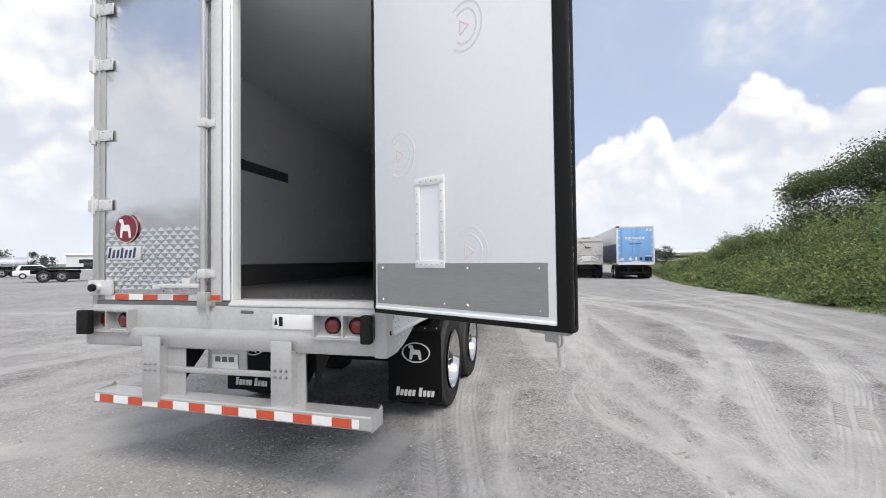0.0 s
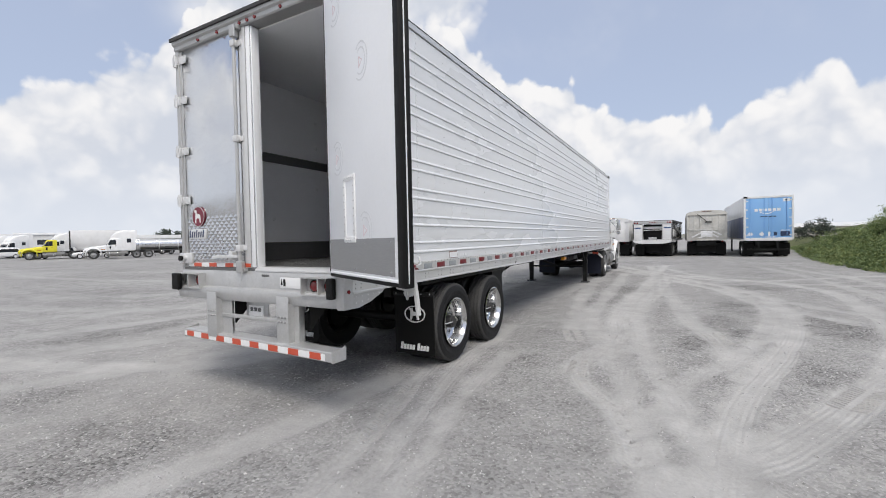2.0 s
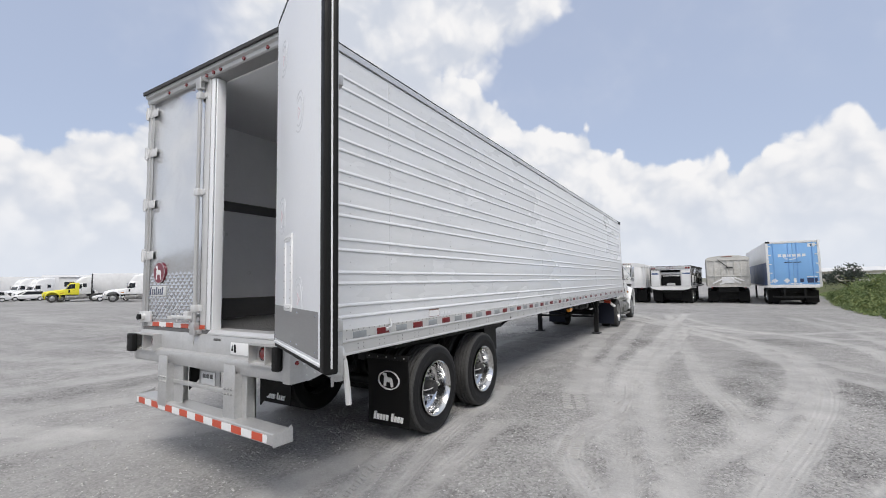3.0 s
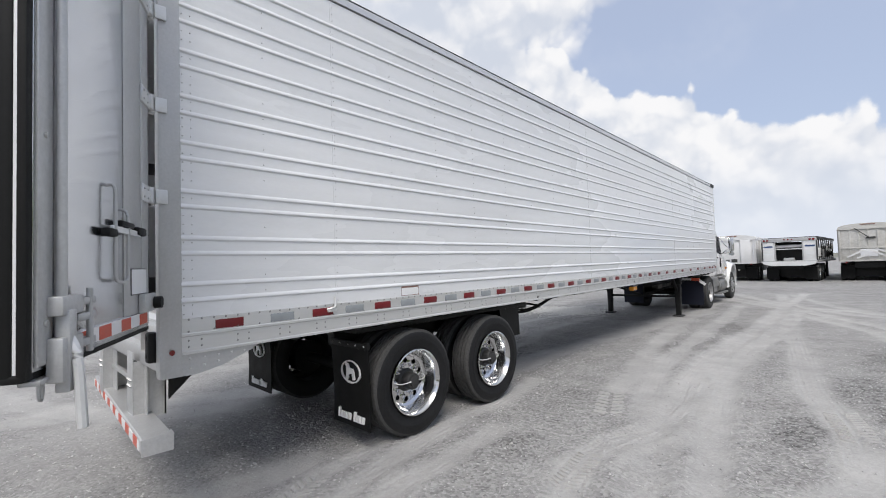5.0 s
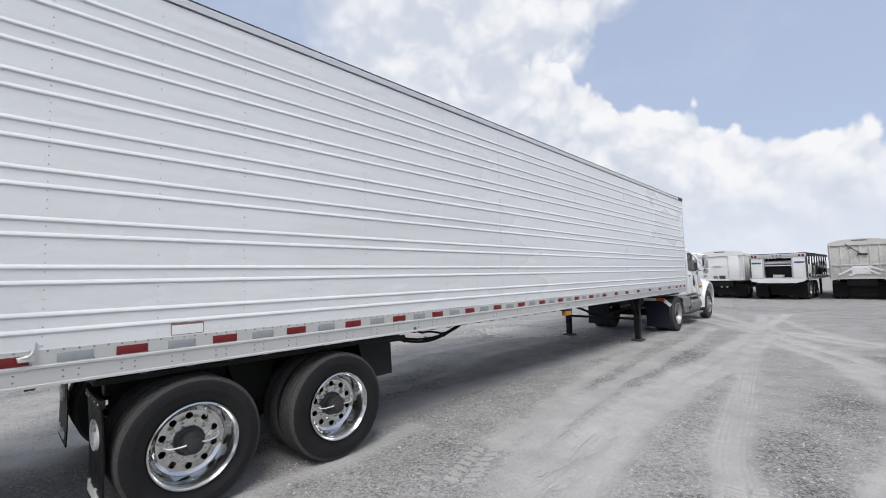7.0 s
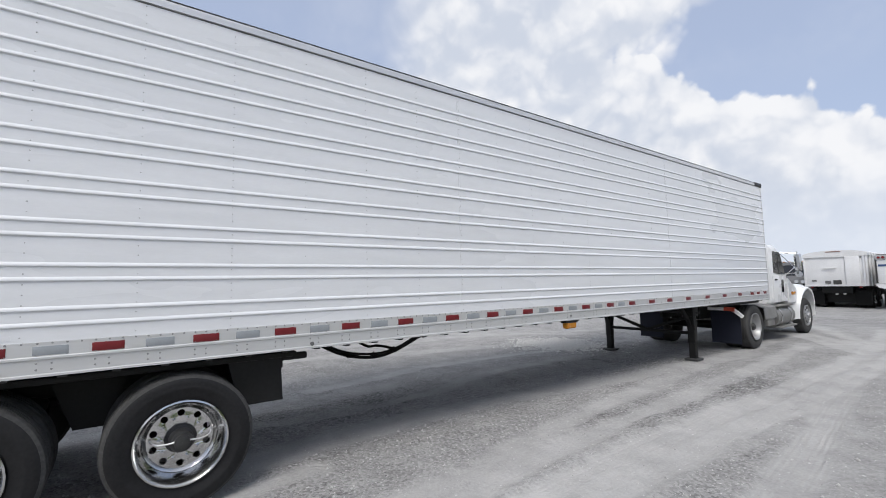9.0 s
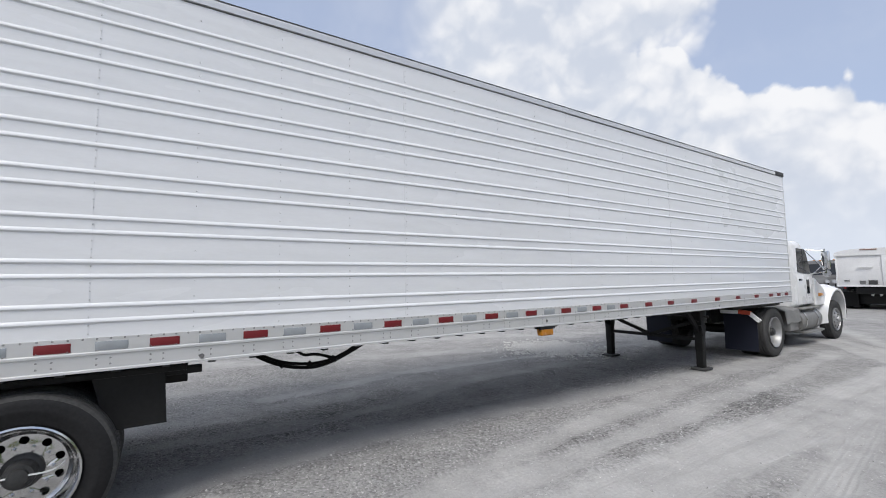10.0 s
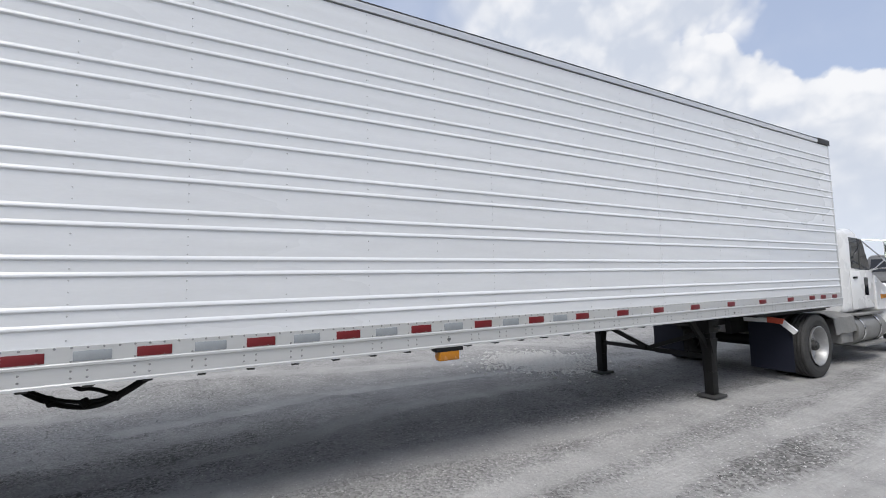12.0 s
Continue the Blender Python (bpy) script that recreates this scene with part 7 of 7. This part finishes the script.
def car(label, at, turn, paint="truck", van=False, pickup=False):
    t = thing("car", label, "car", "parked cars", at, turn)
    bm = bmesh.new()
    loft(bm, [(-2.25, 0, 0.78, 0.4, 0.85, 0.1), (-2.1, 0, 0.88, 0.32, 0.95, 0.15), (0.6, 0, 0.9, 0.3, 0.96, 0.15), (1.7, 0, 0.88, 0.32, 0.86, 0.18), (2.2, 0, 0.75, 0.4, 0.7, 0.15)], 8)
    body = part("body", bm, M[paint], t)
    back = -0.5 if pickup else (-2.1 if van else -1.95)
    bm = bmesh.new()
    loft(bm, [(back, 0, 0.72, 0.9, 1.2, 0.1), (back + 0.25, 0, 0.7, 0.9, 1.55, 0.16), (0.2, 0, 0.7, 0.9, 1.58, 0.16), (1.0, 0, 0.72, 0.88, 0.95, 0.04)], 8)
    part("cabin", bm, M[paint], t)
    for s in (-1, 1):
        part("side_window", pr([(back + 0.3, 0.98), (0.72, 0.98), (0.12, 1.46), (back + 0.42, 1.46)], "x", s * 0.69 - 0.03, s * 0.69 + 0.03), M["glass_dark"], t)
    part("windscreen", pr([(0.25, 1.52), (0.3, 1.54), (0.98, 0.99), (0.93, 0.97)], "x", -0.62, 0.62), M["glass_dark"], t)
    part("rear_window", pr([(back - 0.02, 1.0), (back + 0.02, 1.0), (back + 0.2, 1.46), (back + 0.16, 1.48)], "x", -0.58, 0.58), M["glass_dark"], t)
    for s in (-1, 1):
        for y in (-1.4, 1.4):
            w = new("wheel")
            w.parent = t
            w.matrix_basis = pose(s * 0.8, y, 0.33, 0, 0, 0 if s > 0 else 180)
            for nm, profile, mt in (("tyre", [(0.2, -0.1), (0.31, -0.1), (0.33, -0.07), (0.33, 0.07), (0.31, 0.1), (0.2, 0.1)], "tyre"), ("rim", [(0.21, 0.06), (0.2, 0.09), (0.08, 0.08), (0.001, 0.09), (0.001, 0.0), (0.2, 0.0)], "rail")):
                key = ("car", nm)
                if key not in WHEEL_PARTS:
                    WHEEL_PARTS[key] = finish(lathe(bmesh.new(), profile, 28), nm, M[mt], 30)
                o = new(nm, WHEEL_PARTS[key])
                o.parent = w
        part("headlamp", bx(s * 0.6 - 0.14, s * 0.6 + 0.14, 2.08, 2.2, 0.56, 0.68, bevel=0.03), M["chrome"], body)
        part("tail_lamp", bx(s * 0.7 - 0.08, s * 0.7 + 0.08, -2.24, -2.15, 0.65, 0.85, bevel=0.02), M["lens_red"], body)
    return t


# nose of each points along the row; it runs across the view
def row_turn(az, to_left=True):
    return -az + (90 if to_left else -90)


car("white estate car parked across the yard", place(-57.3, 70), row_turn(-57.3, False))
def row_place(az, dist):
    return place(az, dist * 0.69)


tractor("white sleeper truck parked across the yard", row_place(-64.7, 100), row_turn(-66), "truck", 1.6, False, "far trucks", True)
far_tank("bright tank trailer behind a white truck", -58.0, 118, row_turn(-62) + 2)
tractor("white truck with a tall dark exhaust stack", row_place(-69.6, 118), row_turn(-70) + 10, "truck", 0.6, False, "far trucks", True, True)
far_box("plain white box trailer far across the yard", -64.6, 122, row_turn(-67), 8.0, 4.0)
car("white pickup truck parked before a box trailer", row_place(-68.3, 108), row_turn(-68), "far_white", False, True)
tractor("yellow truck parked across the yard", row_place(-69.9, 112), row_turn(-72), "yellow", 0.0, False, "far trucks", False)
car("white car parked beside a yellow truck", row_place(-71.0, 118), row_turn(-71), "far_white")
tractor("white truck parked in the far row", row_place(-73.2, 140), row_turn(-73) + 25, "truck", 1.4, False, "far trucks", True)
tractor("white truck parked in the far row", row_place(-74.3, 142), row_turn(-74) + 25, "truck", 1.4, False, "far trucks", True)
car("white van parked in the far row", row_place(-74.9, 135), row_turn(-75), "far_white", True)
far_box("plain white box trailer in the far row", -72.8, 160, row_turn(-75), 14.0, 4.1)
far_box("plain white box trailer in the far row", -76.2, 160, row_turn(-78), 14.0, 4.0)
car("white car parked in the far row", row_place(-77.5, 130), row_turn(-77), "far_white")
tractor("white truck parked in the far row", row_place(-79.0, 138), row_turn(-79), "far_white", 1.4, False, "far trucks", True)
far_box("plain white box trailer in the far row", -60.5, 128, row_turn(-61), 12.0, 3.3)


def flat_rack(az, dist, turn):
    t = thing("flatbed_trailer", "dark flatbed trailer carrying a steel hoop and machine parts", "trailer", "far parked trailers", place(az, dist * 0.69), turn)
    part("deck", bx(-1.25, 1.25, 0, 12, 1.15, 1.35, bevel=0.02), M["black"], t)
    part("hoop", lathe(bmesh.new(), [(0.95, -0.06), (1.1, -0.06), (1.1, 0.06), (0.95, 0.06)], 36, (0, 0, 0)), M["dusty"], t, "dark steel hoop").matrix_basis = pose(0, 8.6, 2.2, 0, 0, 0)
    for y, h, mt in ((5.6, 0.55, "building_grey"), (6.7, 0.8, "dusty"), (10.0, 0.7, "building_grey"), (4.2, 0.4, "dusty")):
        part("machine_part", bx(-0.8, 0.8, y, y + 0.8, 1.35, 1.35 + h, bevel=0.06), M[mt], t)
    running_gear(t, 1.4, 2)
    for s in (-1, 1):
        part("landing_leg", bx(s * 0.9 - 0.06, s * 0.9 + 0.06, 9.0, 9.12, 0, 1.15), M["dusty"], t)


flat_rack(-58.6, 80, row_turn(-55, False))


def building(name_label, az, dist, turn, wdt, dpt, h, roof="rust", wall="building", doors=4):
    t = thing("building", name_label, "building", "", place(az, dist), turn)
    part("wall", bx(-wdt / 2, wdt / 2, 0, dpt, 0, h), M[wall], t)
    part("roof", pr([(-0.4, h), (dpt + 0.4, h), (dpt / 2, h + dpt * 0.07)], "x", -wdt / 2 - 0.4, wdt / 2 + 0.4), M[roof], t)
    for k in range(doors):
        x = -wdt / 2 + wdt * (k + 0.5) / doors
        wv = part("window", bx(x - wdt / doors * 0.3, x + wdt / doors * 0.3, -0.06, 0.02, h * 0.45, h * 0.72), M["glass_dark"], t)
        part("frame", bx(x - wdt / doors * 0.32, x + wdt / doors * 0.32, -0.1, -0.02, h * 0.72, h * 0.76), M["far_white"], wv)


building("long low pale building with a grey roof", 12.0, 135, -12, 26, 14, 2.7, "building_grey", "building", 2)
building("pale grey shed beyond the parked trailers", -52.6, 150, 53, 13, 10, 3.9, "building_grey", "building_grey", 1)
building("white low building in the far row", -72.1, 175, 72, 12, 10, 5.4, "building_grey", "building_grey", 3)
building("white low building in the far row", -66.5, 185, 66, 30, 12, 4.6, "building_grey", "building_grey", 6)

# ---------- plants ----------
def leaf_mesh(name, P, size, rng, mat, flat=0.5):
    """Many small leaves, each a bent diamond of two triangles, at places P."""
    n = len(P)
    d = rng.normal(size=(n, 3))
    d[:, 2] = np.abs(d[:, 2]) * flat
    d /= np.linalg.norm(d, axis=1)[:, None]
    s = rng.normal(size=(n, 3))
    s -= (s * d).sum(1)[:, None] * d
    s /= np.linalg.norm(s, axis=1)[:, None] + 1e-9
    L = size * rng.uniform(0.6, 1.4, n)[:, None]
    up = np.cross(d, s)
    tip, l, r = P + d * L, P + d * L * 0.5 + s * L * 0.28 + up * L * 0.08, P + d * L * 0.5 - s * L * 0.28 + up * L * 0.08
    V = np.stack([P, l, tip, r], 1).reshape(-1, 3)
    me = bpy.data.meshes.new(name)
    me.vertices.add(len(V))
    me.vertices.foreach_set("co", V.astype(np.float32).ravel())
    o = np.arange(n)[:, None] * 4
    F = np.concatenate([o + np.array([0, 1, 2]), o + np.array([0, 2, 3])], 1).reshape(-1)
    me.loops.add(len(F))
    me.loops.foreach_set("vertex_index", F.astype(np.int32))
    me.polygons.add(n * 2)
    me.polygons.foreach_set("loop_start", (np.arange(n * 2) * 3).astype(np.int32))
    me.update(calc_edges=True)
    me.materials.append(mat)
    return me


def bank_at(x, y):
    return bank_height(x, y)


rng = np.random.default_rng(11)
plants = 13000
py = 5 + 47 * rng.random(plants) ** 1.2
pd = rng.random(plants) ** 1.15 * 12.5 - 0.35
px = bank_foot(py) + pd
keep = (hash_noise(px, py, 0.55, 21) + 0.35 * rng.random(plants) > 0.36) | (pd > 1.2)
px, py, pd = px[keep], py[keep], pd[keep]
tall = (0.15 + 0.5 * hash_noise(px, py, 0.45, 22)) * np.clip(0.4 + pd * 0.5, 0.3, 1.0) * rng.uniform(0.7, 1.35, len(px))
per = 14
f = rng.random((len(px), per)) ** 0.75
X_ = px[:, None] + rng.normal(0, 0.11, f.shape)
Y_ = py[:, None] + rng.normal(0, 0.11, f.shape)
Z_ = bank_at(px, py)[:, None] + f * tall[:, None]
P = np.stack([X_.ravel(), Y_.ravel(), Z_.ravel()], 1)
tagged(new("weeds", leaf_mesh("weeds", P, 0.09, rng, M["weed"], 0.7)), "dense green weeds growing over the bank", "weeds", kind="stuff")


def bushy(name, label, mat, n, along, depth, r0, r1, per, leaf):
    """Rounded leafy clumps, leaves gathered on twigs near the outside of each."""
    cy = along[0] + (along[1] - along[0]) * rng.random(n) ** 1.15
    cd = depth[0] + (depth[1] - depth[0]) * rng.random(n)
    cx = bank_foot(cy) + cd
    r = rng.uniform(r0, r1, n) * np.clip(0.45 + 0.5 * cd, 0.4, 1.0)
    h = r * rng.uniform(0.8, 1.7, n)
    d = rng.normal(size=(n, per, 3))
    d[:, :, 2] = np.abs(d[:, :, 2])
    d /= np.linalg.norm(d, axis=2)[:, :, None]
    twigs = d[:, :per // 6].repeat(6, 1)[:, :per] if per >= 6 else d
    d = twigs + rng.normal(0, 0.16, twigs.shape)
    s = (0.62 + 0.4 * rng.random((n, d.shape[1])))
    P = np.stack([cx[:, None] + d[:, :, 0] * s * r[:, None], cy[:, None] + d[:, :, 1] * s * r[:, None], bank_at(cx, cy)[:, None] + np.maximum(d[:, :, 2], 0) * s * h[:, None] + 0.03], 2).reshape(-1, 3)
    tagged(new(name, leaf_mesh(name, P, leaf, rng, M[mat], 0.6)), label, "weeds", kind="stuff")


bushy("leafy_weeds", "bushy green weeds crowding the foot of the bank", "weed", 1500, (6, 46), (-0.1, 9.5), 0.35, 0.85, 180, 0.105)
bushy("yellow_weeds", "yellow flowering weeds in patches on the bank", "flower", 130, (12, 19), (1.2, 4.5), 0.25, 0.5, 90, 0.08)
bushy("grass_heads", "pale grass heads along the top of the bank", "pale_grass", 420, (9, 30), (4.5, 9.0), 0.3, 0.6, 90, 0.11)
# tall ragged stalks standing out of the rest
ns = 900
sy = 8 + 36 * rng.random(ns)
sd_ = 1.0 + 9.5 * rng.random(ns)
sx = bank_foot(sy) + sd_
sh = rng.uniform(0.9, 1.75, ns) * (0.6 + 0.6 * hash_noise(sx, sy, 0.3, 31))
f = np.linspace(0.3, 1.0, 26)[None, :] + rng.normal(0, 0.012, (ns, 26))
lean = rng.normal(0, 0.22, (ns, 2))
w = 0.085 * (1.15 - f)
P = np.stack([(sx[:, None] + lean[:, :1] * f * sh[:, None] + rng.normal(0, 1, f.shape) * w).ravel(), (sy[:, None] + lean[:, 1:] * f * sh[:, None] + rng.normal(0, 1, f.shape) * w).ravel(), (bank_at(sx, sy)[:, None] + f * sh[:, None]).ravel()], 1)
tagged(new("tall_weeds", leaf_mesh("tall_weeds", P, 0.1, rng, M["weed"], 0.6)), "tall ragged weed stalks rising over the bank", "weeds", kind="stuff")


ns = 260
sy = 10 + 24 * rng.random(ns)
sx = bank_foot(sy) + rng.uniform(3.2, 7.2, ns)
sh = rng.uniform(1.1, 2.1, ns)
f = np.linspace(0.35, 1.0, 30)[None, :] + rng.normal(0, 0.015, (ns, 30))
lean = rng.normal(0, 0.16, (ns, 2))
w = 0.1 + 0.05 * rng.random((ns, 1))
P = np.stack([(sx[:, None] + lean[:, :1] * f * sh[:, None] + rng.normal(0, 1, f.shape) * w).ravel(), (sy[:, None] + lean[:, 1:] * f * sh[:, None] + rng.normal(0, 1, f.shape) * w).ravel(), (bank_at(sx, sy)[:, None] + f * sh[:, None]).ravel()], 1)
tagged(new("weed_sprigs", leaf_mesh("weed_sprigs", P, 0.13, rng, M["weed"], 0.6)), "leafy weed sprigs standing up along the bank top", "weeds", kind="stuff")


def limb(bm, p, d, r, length, depth, tips, rng_):
    q = p + d * length
    rod(bm, p, q, r, 6 if depth else 8, r * 0.62, caps=False)
    if depth == 0:
        tips.append(q)
        return
    tips.append(q)
    for k in range(rng_.integers(2, 4)):
        nd = (d + Vector(rng_.normal(0, 0.55, 3)) + Vector((0, 0, 0.12))).normalized()
        limb(bm, q - d * length * 0.15 * k, nd, r * 0.6, length * rng_.uniform(0.62, 0.85), depth - 1, tips, rng_)


def tree(label, at, height, seed, leaves=5200, leaf=0.17, spread=0.42, mat="tree", cat="tree", name="tree", group="trees on the bank"):
    g_ = np.random.default_rng(seed)
    z = float(bank_at(np.array(at[0]), np.array(at[1]))) if len(at) == 2 else at[2]
    t = thing(name, label, cat, group, (at[0], at[1], z))
    bm = bmesh.new()
    tips = []
    stems = 2 if name == "shrub" else 1
    for k in range(stems + (g_.random() < 0.5)):
        d = Vector((g_.normal(0, 0.25), g_.normal(0, 0.25), 1)).normalized()
        limb(bm, Vector((g_.normal(0, 0.08), g_.normal(0, 0.08), -0.1)), d, height * 0.022, height * 0.30, 4, tips, g_)
    part("trunk", bm, M["bark"], t)
    tp = np.array([tuple(p) for p in tips])
    hi = tp[:, 2].max()
    tp *= height * 0.93 / hi
    pick = tp[tp[:, 2] > height * 0.12]
    w = g_.random(len(pick)) + 0.25
    low = g_.random(leaves) < (0.36 if name == "tree" else 0.0)
    P_ = pick[g_.choice(len(pick), leaves, p=w / w.sum())] + np.clip(g_.normal(0, 1, (leaves, 3)), -1.5, 1.5) * height * 0.075 * np.array([1.15, 1.15, 0.85])
    P_[low, 2] = P_[low, 2] * g_.uniform(0.15, 0.6, low.sum())
    bits = new("crown", leaf_mesh("crown", P_, leaf, g_, M[mat], 0.8))
    bits.parent = t
    return t


for k, (x, y, h) in enumerate(((15.2, 26.6, 3.6), (16.0, 26.6, 4.4), (17.2, 25.6, 4.9), (18.5, 24.6, 5.2), (20.0, 23.6, 5.6), (21.5, 25.5, 6.0), (22.0, 22.0, 5.6))):
    tree("dark green tree on the weedy bank", (x, y), h * 1.12, 40 + k, 17000, 0.105)
for k, (x, y, h) in enumerate(((10.9, 30.5, 1.7), (11.6, 29.0, 1.9), (12.0, 31.5, 2.1), (12.9, 29.8, 2.0), (10.4, 33.5, 1.5), (11.9, 26.8, 1.7))):
    tree("ragged green shrub among the weeds", (x, y), h, 70 + k, 3000, 0.075, 0.4, "weed", "shrub", "shrub", "shrubs on the bank")
tree("brownish bush beyond the bank", (12.9, 52.0), 2.6, 90, 2500, 0.16, 0.4, "far_tree", "shrub", "shrub", "shrubs on the bank")
for k, (az, d_, h) in enumerate(((-62.4, 165, 6.6), (-60.9, 168, 6.0), (-59.9, 170, 6.4), (-57.0, 190, 5.5))):
    x, y, _ = place(az, d_)
    tree("distant dark tree beyond the yard", (x, y, 0), h, 100 + k, 1500, 0.5, 0.4, "far_tree", "tree", "tree", "distant trees")
